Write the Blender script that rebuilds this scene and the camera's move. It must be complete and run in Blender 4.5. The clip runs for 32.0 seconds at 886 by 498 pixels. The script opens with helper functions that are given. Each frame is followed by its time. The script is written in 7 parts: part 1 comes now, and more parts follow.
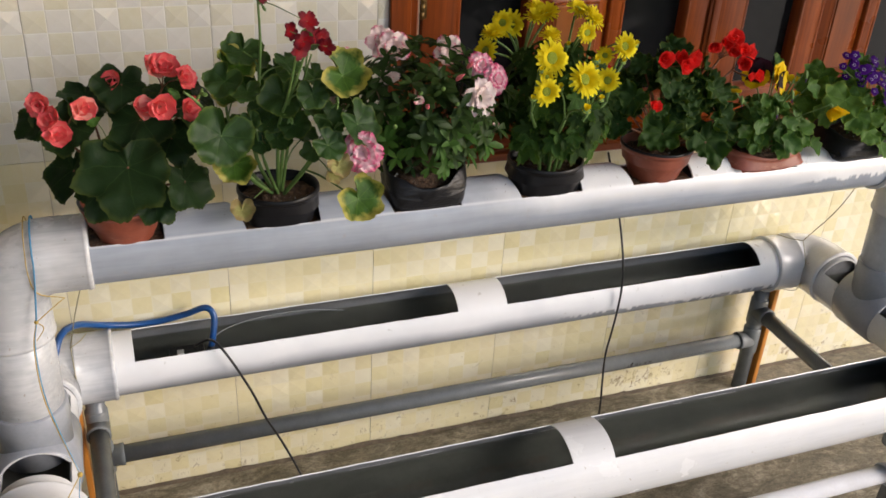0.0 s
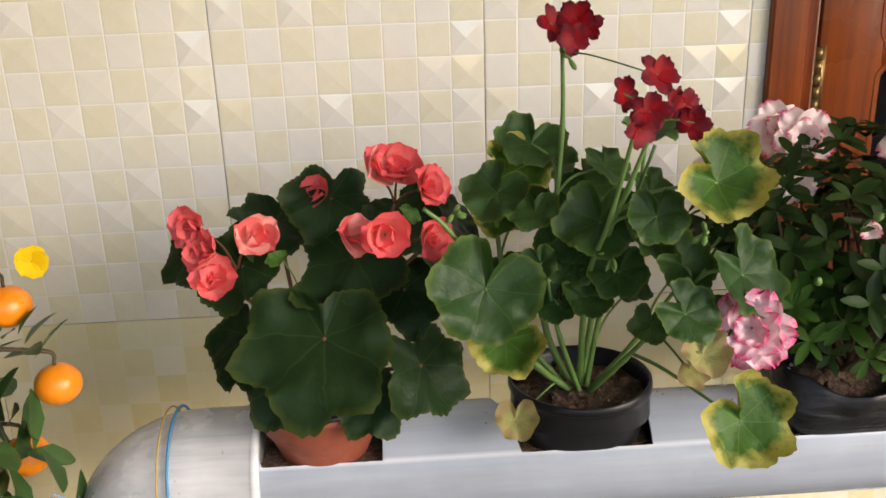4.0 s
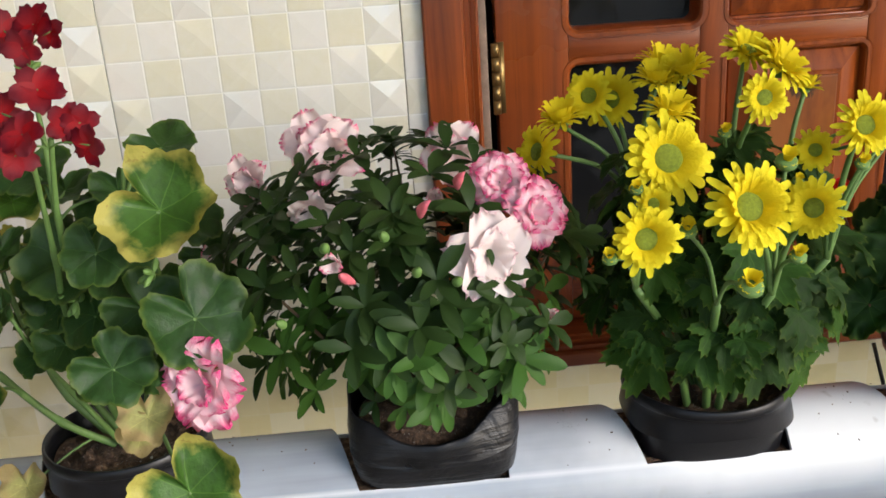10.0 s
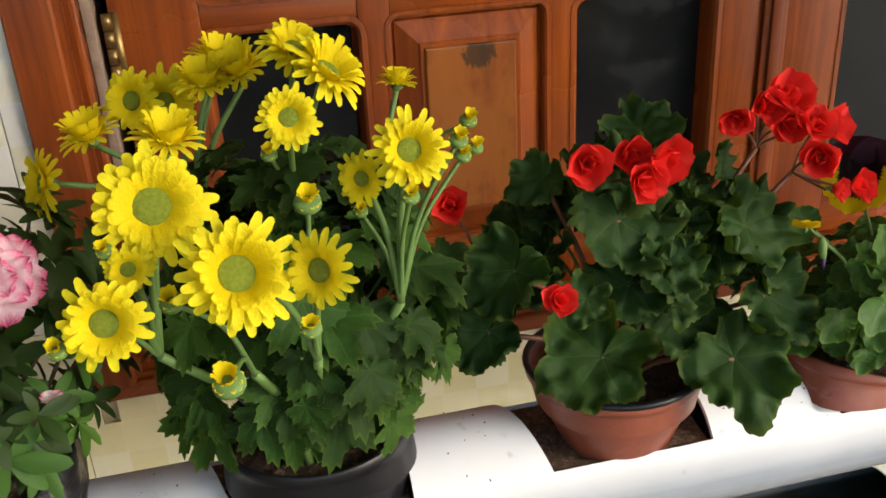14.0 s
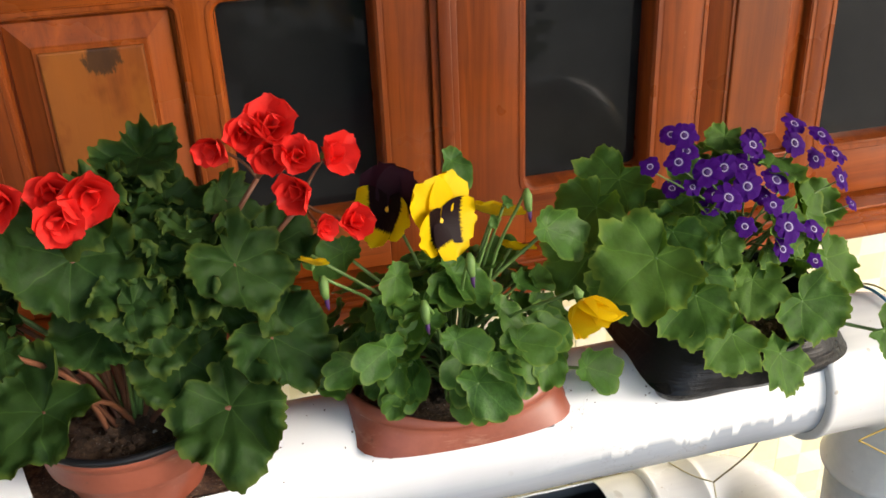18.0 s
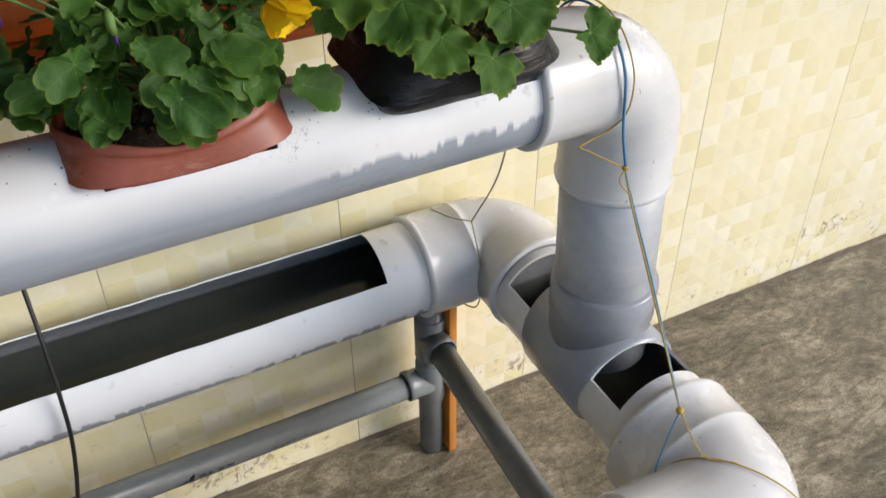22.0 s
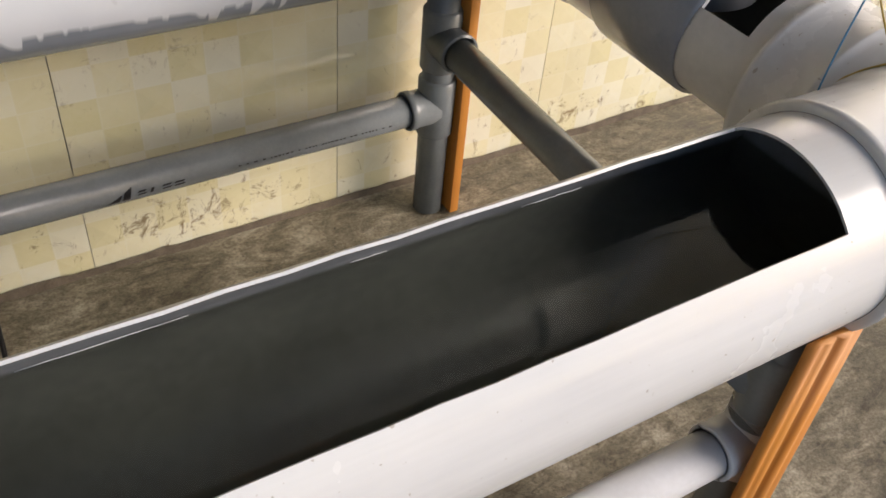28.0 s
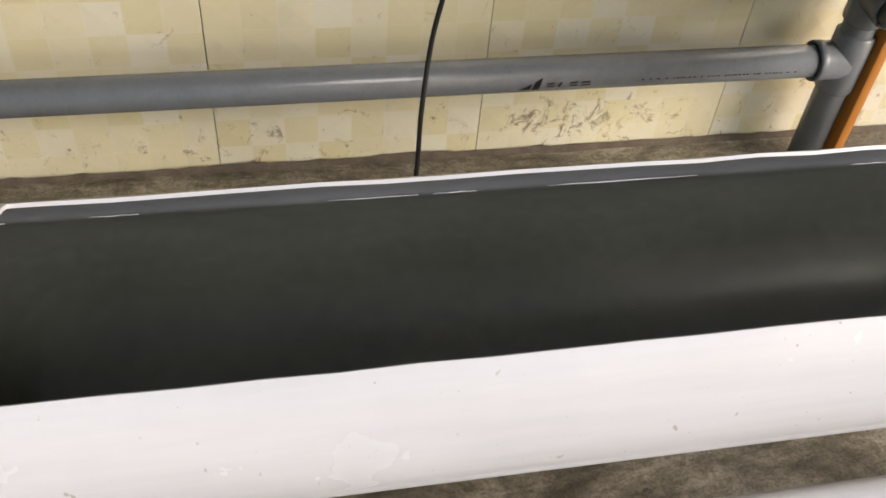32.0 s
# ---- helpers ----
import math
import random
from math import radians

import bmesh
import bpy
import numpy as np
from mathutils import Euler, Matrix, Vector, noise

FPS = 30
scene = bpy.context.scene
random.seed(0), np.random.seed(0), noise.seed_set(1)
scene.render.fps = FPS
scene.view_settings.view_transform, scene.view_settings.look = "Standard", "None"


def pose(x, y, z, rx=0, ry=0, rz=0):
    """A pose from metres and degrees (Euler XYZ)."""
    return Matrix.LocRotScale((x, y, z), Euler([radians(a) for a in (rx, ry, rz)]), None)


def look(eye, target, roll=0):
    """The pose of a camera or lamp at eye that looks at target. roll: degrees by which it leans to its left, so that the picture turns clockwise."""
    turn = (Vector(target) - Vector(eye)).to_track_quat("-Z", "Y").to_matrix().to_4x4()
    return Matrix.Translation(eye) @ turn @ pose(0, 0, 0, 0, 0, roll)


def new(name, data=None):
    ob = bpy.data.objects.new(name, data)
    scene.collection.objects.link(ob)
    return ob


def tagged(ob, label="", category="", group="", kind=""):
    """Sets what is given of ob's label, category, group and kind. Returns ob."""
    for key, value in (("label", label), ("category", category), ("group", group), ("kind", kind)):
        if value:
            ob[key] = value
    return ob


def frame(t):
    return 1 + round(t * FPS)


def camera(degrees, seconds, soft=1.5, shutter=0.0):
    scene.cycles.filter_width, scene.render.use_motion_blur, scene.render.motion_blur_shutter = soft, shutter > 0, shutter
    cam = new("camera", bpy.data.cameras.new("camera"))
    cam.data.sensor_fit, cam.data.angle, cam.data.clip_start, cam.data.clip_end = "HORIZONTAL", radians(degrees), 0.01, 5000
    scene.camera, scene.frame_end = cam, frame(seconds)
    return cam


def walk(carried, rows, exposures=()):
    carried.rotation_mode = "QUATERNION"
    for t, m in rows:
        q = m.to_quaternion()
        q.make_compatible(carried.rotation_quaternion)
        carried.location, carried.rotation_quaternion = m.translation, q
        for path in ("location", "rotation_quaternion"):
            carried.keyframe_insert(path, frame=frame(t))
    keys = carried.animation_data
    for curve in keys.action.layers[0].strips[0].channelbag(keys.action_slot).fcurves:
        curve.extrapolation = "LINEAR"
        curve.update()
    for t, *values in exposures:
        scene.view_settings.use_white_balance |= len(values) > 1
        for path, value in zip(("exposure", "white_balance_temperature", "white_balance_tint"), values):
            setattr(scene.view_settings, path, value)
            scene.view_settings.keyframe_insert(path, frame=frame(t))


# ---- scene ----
# The camera and its path: seconds, eye, target and roll.
cam = camera(51.3, 32.0, soft=1.6)
PATH = [
    (0, (1.012, -2.16, 1.943), (1.658, -0.53, 0.98), 3.4),
    (0.5, (1.151, -2.021, 1.9), (1.636, -0.315, 0.976), 2.0),
    (1, (1.208, -1.849, 1.887), (1.592, -0.128, 0.942), 2.8),
    (1.5, (1.235, -1.796, 1.863), (1.515, -0.065, 0.9), 0.8),
    (2, (1.197, -1.668, 1.883), (1.477, 0.03, 0.864), 1.3),
    (2.5, (1.125, -1.516, 1.866), (1.446, 0.149, 0.804), 2.6),
    (3, (1.094, -1.41, 1.819), (1.429, 0.252, 0.758), 1.5),
    (3.5, (1.098, -1.383, 1.721), (1.288, 0.417, 0.872), -1.3),
    (5.5, (1.272, -1.384, 1.545), (1.276, 0.537, 0.991), -2.5),
    (6, (1.317, -1.392, 1.59), (1.303, 0.524, 1.017), -3.6),
    (6.5, (1.359, -1.388, 1.597), (1.35, 0.52, 0.998), -3.9),
    (7, (1.393, -1.375, 1.603), (1.383, 0.525, 0.977), -3.9),
    (7.5, (1.436, -1.351, 1.6), (1.393, 0.545, 0.962), -4.0),
    (8, (1.474, -1.335, 1.592), (1.424, 0.556, 0.945), -4.1),
    (8.5, (1.518, -1.315, 1.575), (1.478, 0.579, 0.935), -4.5),
    (9, (1.546, -1.292, 1.585), (1.534, 0.596, 0.925), -4.5),
    (9.5, (1.588, -1.28, 1.595), (1.624, 0.6, 0.912), -4.3),
    (10, (1.638, -1.276, 1.6), (1.723, 0.603, 0.918), -3.9),
    (10.5, (1.68, -1.256, 1.588), (1.753, 0.622, 0.905), -3.9),
    (11, (1.747, -1.232, 1.6), (1.816, 0.637, 0.893), -3.7),
    (11.5, (1.806, -1.228, 1.611), (1.929, 0.629, 0.878), -3.7),
    (12, (1.847, -1.224, 1.61), (2.037, 0.618, 0.853), -3.5),
    (12.5, (1.871, -1.232, 1.621), (2.163, 0.585, 0.84), -2.9),
    (13, (1.889, -1.211, 1.624), (2.242, 0.586, 0.819), -3.0),
    (13.5, (1.896, -1.145, 1.613), (2.299, 0.629, 0.783), -3.1),
    (15.5, (2.107, -1.103, 1.620), (2.404, 0.671, 0.746), -4.4),
    (16, (2.165, -1.130, 1.610), (2.454, 0.651, 0.748), -4.5),
    (16.5, (2.218, -1.15, 1.618), (2.495, 0.631, 0.752), -4.2),
    (17, (2.279, -1.142, 1.618), (2.579, 0.637, 0.756), -4.3),
    (17.5, (2.338, -1.143, 1.617), (2.701, 0.615, 0.735), -3.6),
    (18, (2.37, -1.142, 1.613), (2.798, 0.592, 0.714), -2.5),
    (18.5, (2.397, -1.156, 1.613), (2.894, 0.557, 0.709), -2.0),
    (19, (2.412, -1.174, 1.617), (2.996, 0.508, 0.696), -1.3),
    (19.5, (2.416, -1.180, 1.615), (3.046, 0.476, 0.684), -1.1),
    (20, (2.422, -1.189, 1.608), (3.075, 0.434, 0.628), -1.1),
    (20.5, (2.429, -1.204, 1.591), (3.123, 0.367, 0.548), -0.9),
    (21, (2.432, -1.215, 1.568), (3.143, 0.303, 0.463), -0.8),
    (21.5, (2.435, -1.218, 1.545), (3.142, 0.247, 0.369), -0.6),
    (22, (2.437, -1.219, 1.528), (3.154, 0.184, 0.280), -0.3),
    (22.5, (2.433, -1.224, 1.506), (3.123, 0.075, 0.129), -0.8),
    (23, (2.427, -1.229, 1.493), (3.145, 0.046, 0.104), 0.3),
    (23.5, (2.421, -1.230, 1.471), (3.095, -0.042, -0.012), 0.2),
    (24, (2.414, -1.212, 1.433), (3.035, -0.038, -0.087), 0.1),
    (24.5, (2.414, -1.202, 1.387), (3.077, -0.067, -0.144), 2.3),
    (25, (2.395, -1.188, 1.324), (3.076, -0.076, -0.220), 3.7),
    (25.5, (2.361, -1.168, 1.239), (3.140, -0.087, -0.280), 5.9),
    (27.5, (2.337, -1.134, 0.951), (3.200, 0.082, -0.367), 5.3),
    (28, (2.330, -1.105, 0.983), (3.169, 0.120, -0.329), 5.9),
    (28.5, (2.322, -1.102, 0.996), (3.142, 0.115, -0.345), 6.9),
    (29, (2.297, -1.098, 0.992), (3.062, 0.140, -0.374), 6.2),
    (29.5, (2.271, -1.088, 0.990), (2.985, 0.173, -0.376), 5.9),
    (30, (2.243, -1.082, 0.983), (2.907, 0.193, -0.404), 6.0),
    (30.5, (2.222, -1.092, 0.979), (2.847, 0.201, -0.415), 6.0),
    (31, (2.197, -1.098, 0.975), (2.759, 0.215, -0.432), 5.7),
    (31.5, (2.170, -1.106, 0.963), (2.630, 0.233, -0.441), 5.6),
    (32, (2.138, -1.114, 0.944), (2.484, 0.240, -0.471), 5.7),
]
EXPOSURES = [(t, e, k, q) for t, e, k, q in ((0, 0.9, 6900, 16), (1, 1.25, 7000, 15), (3, 1.35, 7200, 15), (6, 1.34, 6300, 15), (10, 1.36, 6450, 11), (13, 1.2, 7050, 11), (16, 1.75, 6900, 9), (17.5, 1.7, 7000, 12), (18.1, 1.47, 7000, 12), (19, 0.9, 6650, 12), (20, 1.0, 6550, 13), (20.5, 1.08, 6550, 13), (22, 0.87, 6450, 13), (24, 0.86, 6800, 14), (27.5, 0.76, 7000, 16), (32, 0.84, 6900, 16))]
walk(cam, [(t, look(eye, target, roll)) for t, eye, target, roll in PATH], EXPOSURES)

# ---- world, sun and exposure ----
world = bpy.data.worlds.new("sky")
scene.world = world
world.use_nodes = True
_wn = world.node_tree.nodes
_sky = _wn.new("ShaderNodeTexSky")
_sky.sky_type = "NISHITA"
_sky.sun_disc = False
_sky.sun_elevation = radians(25)
_sky.sun_rotation = radians(126)
world.node_tree.links.new(_sky.outputs[0], _wn["Background"].inputs[0])
_wn["Background"].inputs[1].default_value = 0.13
sun = new("sun", bpy.data.lights.new("sun", "SUN"))
sun.data.energy, sun.data.angle, sun.data.color = 1.7, radians(32), (1.0, 0.965, 0.93)
sun.matrix_world = look((8.5, -4.8, 4.4), (2.0, 0.0, 0.6))

# ---- helpers for the build ----
TAU = math.tau


def mesh_of(name, bm, material=None, smooth=True, angle=40):
    """A mesh from a bmesh; sharp edges stay sharp."""
    me = bpy.data.meshes.new(name)
    if smooth:
        for f in bm.faces:
            f.smooth = True
        lim = radians(angle)
        for e in bm.edges:
            if len(e.link_faces) == 2 and e.calc_face_angle(0) > lim:
                e.smooth = False
    bm.to_mesh(me)
    bm.free()
    if material:
        for m in material if isinstance(material, (list, tuple)) else (material,):
            me.materials.append(m)
    return me


def part(name, bm, material, parent=None, label="", smooth=True, m=None, angle=40):
    """One mesh object under a thing or a part."""
    me = bm if isinstance(bm, bpy.types.Mesh) else mesh_of(name, bm, material, smooth, angle)
    ob = new(name, me)
    if parent is not None:
        ob.parent = parent
    if m is not None:
        ob.matrix_basis = m
    if label:
        ob["label"] = label
    return ob


def thing(name, label, category, at=(0, 0, 0), group="", kind=""):
    ob = new(name)
    ob.empty_display_size = 0.05
    ob.location = at
    return tagged(ob, label, category, group, kind)


def box(bm, x0, x1, y0, y1, z0, z1, bevel=0.0):
    vs = [bm.verts.new((x, y, z)) for z in (z0, z1) for y in (y0, y1) for x in (x0, x1)]
    fs = [bm.faces.new([vs[i] for i in q]) for q in ((0, 2, 3, 1), (4, 5, 7, 6), (0, 1, 5, 4), (2, 6, 7, 3), (0, 4, 6, 2), (1, 3, 7, 5))]
    if bevel:
        es = list({e for f in fs for e in f.edges})
        bmesh.ops.bevel(bm, geom=es, offset=bevel, segments=2, affect="EDGES", profile=0.5)
    return fs


def sweep(bm, pts, radii, seg=16, caps=True, inner=None):
    """A round tube along a line of points, with a radius at each; inner: wall thickness of an open tube."""
    pts = [Vector(p) for p in pts]
    n = len(pts)
    if not isinstance(radii, (list, tuple)):
        radii = [radii] * n
    tang = []
    for i in range(n):
        a, b = pts[max(i - 1, 0)], pts[min(i + 1, n - 1)]
        d = b - a
        k = i
        while d.length < 1e-9 and k + 1 < n:
            k += 1
            d = pts[k] - a
        tang.append(d.normalized())
    t0 = tang[0]
    ref = Vector((0, 0, 1)) if abs(t0.z) < 0.9 else Vector((1, 0, 0))
    u = t0.cross(ref).normalized()
    rings = []
    for i in range(n):
        if i:
            u = tang[i - 1].rotation_difference(tang[i]) @ u
            u = (u - tang[i] * u.dot(tang[i])).normalized()
        w = tang[i].cross(u)
        rings.append([bm.verts.new(pts[i] + (u * math.cos(TAU * k / seg) + w * math.sin(TAU * k / seg)) * radii[i]) for k in range(seg)])
    for a, b in zip(rings, rings[1:]):
        for k in range(seg):
            bm.faces.new((a[k], a[(k + 1) % seg], b[(k + 1) % seg], b[k]))
    if caps:
        bm.faces.new(list(reversed(rings[0])))
        bm.faces.new(rings[-1])
    return rings


def revolve(bm, profile, seg=32, squash=None, wobble=None):
    """A surface turned round z from (radius, height) pairs; squash bends the round plan, wobble the height."""
    rings = []
    for r, z in profile:
        ring = []
        for k in range(seg):
            a = TAU * k / seg
            f = squash(a, z) if squash else 1.0
            ring.append(bm.verts.new((r * f * math.cos(a), r * f * math.sin(a), z + (wobble(a, r, z) if wobble else 0.0))))
        rings.append(ring)
    for a, b in zip(rings, rings[1:]):
        for k in range(seg):
            bm.faces.new((a[k], a[(k + 1) % seg], b[(k + 1) % seg], b[k]))
    return rings


def spline(pts, steps=6):
    """A smooth line through the given points."""
    P = [Vector(p) for p in pts]
    P = [P[0] * 2 - P[1]] + P + [P[-1] * 2 - P[-2]]
    out = []
    for i in range(1, len(P) - 2):
        for s in range(steps):
            t = s / steps
            a, b, c, d = P[i - 1], P[i], P[i + 1], P[i + 2]
            out.append(0.5 * (2 * b + (c - a) * t + (2 * a - 5 * b + 4 * c - d) * t * t + (3 * b - a - 3 * c + d) * t ** 3))
    out.append(P[-2])
    return out


# ---- materials ----
class Nodes:
    """Short hand for a node material."""

    def __init__(self, name, rough=0.5, metal=0.0, spec=0.5):
        self.mat = bpy.data.materials.new(name)
        self.mat.use_nodes = True
        self.t = self.mat.node_tree
        self.b = self.t.nodes["Principled BSDF"]
        self.b.inputs["Roughness"].default_value = rough
        self.b.inputs["Metallic"].default_value = metal
        self.b.inputs["Specular IOR Level"].default_value = spec
        self.co = self.t.nodes.new("ShaderNodeTexCoord")
        self.geo = self.t.nodes.new("ShaderNodeNewGeometry")

    def link(self, a, b):
        self.t.links.new(a, b)

    def at(self, space="Object", scale=(1, 1, 1)):
        m = self.t.nodes.new("ShaderNodeMapping")
        m.inputs["Scale"].default_value = scale
        self.link(self.geo.outputs["Position"] if space == "World" else self.co.outputs[space], m.inputs[0])
        return m.outputs[0]

    def noise(self, scale, detail=4.0, rough=0.55, space="World", stretch=(1, 1, 1), distort=0.0):
        n = self.t.nodes.new("ShaderNodeTexNoise")
        n.inputs["Scale"].default_value = scale
        n.inputs["Detail"].default_value = detail
        n.inputs["Roughness"].default_value = rough
        n.inputs["Distortion"].default_value = distort
        self.link(self.at(space, stretch), n.inputs["Vector"])
        return n.outputs["Fac"]

    def ramp(self, fac, stops):
        r = self.t.nodes.new("ShaderNodeValToRGB")
        e = r.color_ramp.elements
        while len(e) < len(stops):
            e.new(0.5)
        for k, (p, c) in zip(e, stops):
            k.position = p
            k.color = (*c, 1) if isinstance(c, (list, tuple)) else (c, c, c, 1)
        self.link(fac, r.inputs[0])
        return r.outputs[0]

    def mix(self, fac, a, b, mode="MIX"):
        m = self.t.nodes.new("ShaderNodeMix")
        m.data_type, m.blend_type = "RGBA", mode
        for v, s in ((fac, 0), (a, 6), (b, 7)):
            if isinstance(v, (int, float)):
                m.inputs[s].default_value = v if s == 0 else (v, v, v, 1)
            elif isinstance(v, (tuple, list)):
                m.inputs[s].default_value = (*v, 1)
            else:
                self.link(v, m.inputs[s])
        return m.outputs[2]

    def math(self, op, a, b=0.0, c=0.0):
        m = self.t.nodes.new("ShaderNodeMath")
        m.operation = op
        for v, s in ((a, 0), (b, 1), (c, 2)):
            if isinstance(v, (int, float)):
                m.inputs[s].default_value = v
            else:
                self.link(v, m.inputs[s])
        return m.outputs[0]

    def xyz(self, vec):
        s = self.t.nodes.new("ShaderNodeSeparateXYZ")
        self.link(vec, s.inputs[0])
        return s.outputs

    def random(self):
        return self.t.nodes.new("ShaderNodeObjectInfo").outputs["Random"]

    def color(self, c):
        if isinstance(c, (tuple, list)):
            self.b.inputs["Base Color"].default_value = (*c, 1)
        else:
            self.link(c, self.b.inputs["Base Color"])

    def rough(self, r):
        self.link(r, self.b.inputs["Roughness"])

    def bump(self, height, strength=0.3, distance=0.002):
        n = self.t.nodes.new("ShaderNodeBump")
        n.inputs["Strength"].default_value = strength
        n.inputs["Distance"].default_value = distance
        self.link(height, n.inputs["Height"])
        self.link(n.outputs[0], self.b.inputs["Normal"])


def thin(k, c, amount):
    """Leaves and petals are thin: part of the light that falls on one side glows through on the other."""
    tr = k.t.nodes.new("ShaderNodeBsdfTranslucent")
    mx = k.t.nodes.new("ShaderNodeMixShader")
    mx.inputs[0].default_value = amount
    if isinstance(c, (tuple, list)):
        tr.inputs["Color"].default_value = (*c, 1)
    else:
        k.link(c, tr.inputs["Color"])
    k.link(k.b.outputs[0], mx.inputs[1])
    k.link(tr.outputs[0], mx.inputs[2])
    k.link(mx.outputs[0], k.t.nodes["Material Output"].inputs["Surface"])


def plain(name, c, rough=0.5, metal=0.0, var=0.12, scale=25.0, bump=0.0, spec=0.5):
    """A paint or plastic with slight mottling."""
    k = Nodes(name, rough, metal, spec)
    f = k.noise(scale)
    g = k.noise(scale * 9, 3)
    lo, hi = [v * (1 - var) for v in c], [min(1.0, v * (1 + var)) for v in c]
    k.color(k.mix(0.3, k.ramp(f, ((0.3, lo), (0.7, hi))), k.ramp(g, ((0.3, lo), (0.7, hi)))))
    if bump:
        k.bump(g, bump, 0.001)
    return k.mat


def leaf_mat(name, c, edge=None, rough=0.42, vein=0.25, gloss=0.35, rim0=0.55, margin=0.35):
    """A leaf blade; object space: the stalk joins at 0,0, the tip lies at +y, about 1 wide; the attribute rim runs from 0 at the stalk to 1 at the edge."""
    k = Nodes(name, rough, 0.0, gloss)
    x, y, z = k.xyz(k.co.outputs["Object"])
    ang = k.math("ARCTAN2", x, y)
    att = k.t.nodes.new("ShaderNodeAttribute")
    att.attribute_name = "rim"
    rim = att.outputs["Fac"]
    rad = k.math("POWER", k.math("ADD", k.math("MULTIPLY", x, x), k.math("MULTIPLY", y, y)), 0.5)
    wob = k.noise(3.0, 2, 0.5, "Object")
    wave = k.math("ABSOLUTE", k.math("SINE", k.math("ADD", k.math("MULTIPLY", ang, 3.5), k.math("MULTIPLY", k.math("SUBTRACT", wob, 0.5), 1.6))))
    veins = k.ramp(k.math("MULTIPLY", wave, rad), ((0.006, 1.0), (0.03, 0.0)))
    rnd = k.random()
    n = k.noise(3.2, 4, 0.55, "Object")
    cell = k.noise(13.0, 3, 0.6, "Object")
    base = k.ramp(k.math("ADD", k.math("MULTIPLY", n, 0.6), k.math("MULTIPLY", cell, 0.4)), ((0.3, [v * 0.65 for v in c]), (0.72, [v * 1.35 for v in c])))
    base = k.mix(k.math("MULTIPLY", rnd, 0.45), base, (c[0] * 1.9, c[1] * 1.45, c[2] * 1.2))
    base = k.mix(k.math("MULTIPLY", veins, vein), base, (c[0] * 3 + 0.02, c[1] * 2.4 + 0.03, c[2] * 2 + 0.01))
    if edge:
        f = k.ramp(k.math("ADD", rim, k.math("MULTIPLY", k.math("SUBTRACT", n, 0.5), 1.1)), ((rim0, 0.0), (rim0 + 0.3, 1.0)))
        base = k.mix(f, base, edge)
        spot = k.ramp(cell, ((0.62, 0.0), (0.70, 0.5)))
        base = k.mix(k.math("MULTIPLY", spot, f), base, (edge[0] * 0.45, edge[1] * 0.3, edge[2] * 0.4))
    else:
        base = k.mix(k.ramp(rim, ((0.90, 0.0), (0.99, margin))), base, (c[0] * 3.5 + 0.05, c[1] * 2.2 + 0.04, c[2] * 2))
    k.color(base)
    thin(k, k.mix(1.0, base, (1.5, 1.6, 0.7), "MULTIPLY"), 0.16)
    k.rough(k.ramp(cell, ((0.3, rough * 0.85), (0.75, rough * 1.3))))
    k.bump(k.math("ADD", k.math("MULTIPLY", cell, 0.55), k.math("ADD", k.math("MULTIPLY", n, 0.4), k.math("MULTIPLY", veins, -0.3))), 0.12, 0.03)
    return k.mat


def petal_mat(name, inner, outer, rough=0.55, streak=0.2, lo=0.25, hi=0.8, fray=0.5):
    """A petal; object space: its foot at 0,0, its lip at y = 1."""
    k = Nodes(name, rough, 0.0, 0.15)
    x, y, z = k.xyz(k.co.outputs["Object"])
    n = k.noise(7.0, 3, 0.6, "Object", (4, 0.6, 4))
    f = k.math("ADD", y, k.math("MULTIPLY", k.math("SUBTRACT", n, 0.5), fray))
    c = k.ramp(f, ((lo, inner), (hi, outer)))
    c = k.mix(k.math("MULTIPLY", k.random(), streak), c, [min(1, v * 1.2 + 0.03) for v in outer])
    k.color(c)
    thin(k, c, 0.3)
    k.bump(n, 0.10, 0.03)
    return k.mat


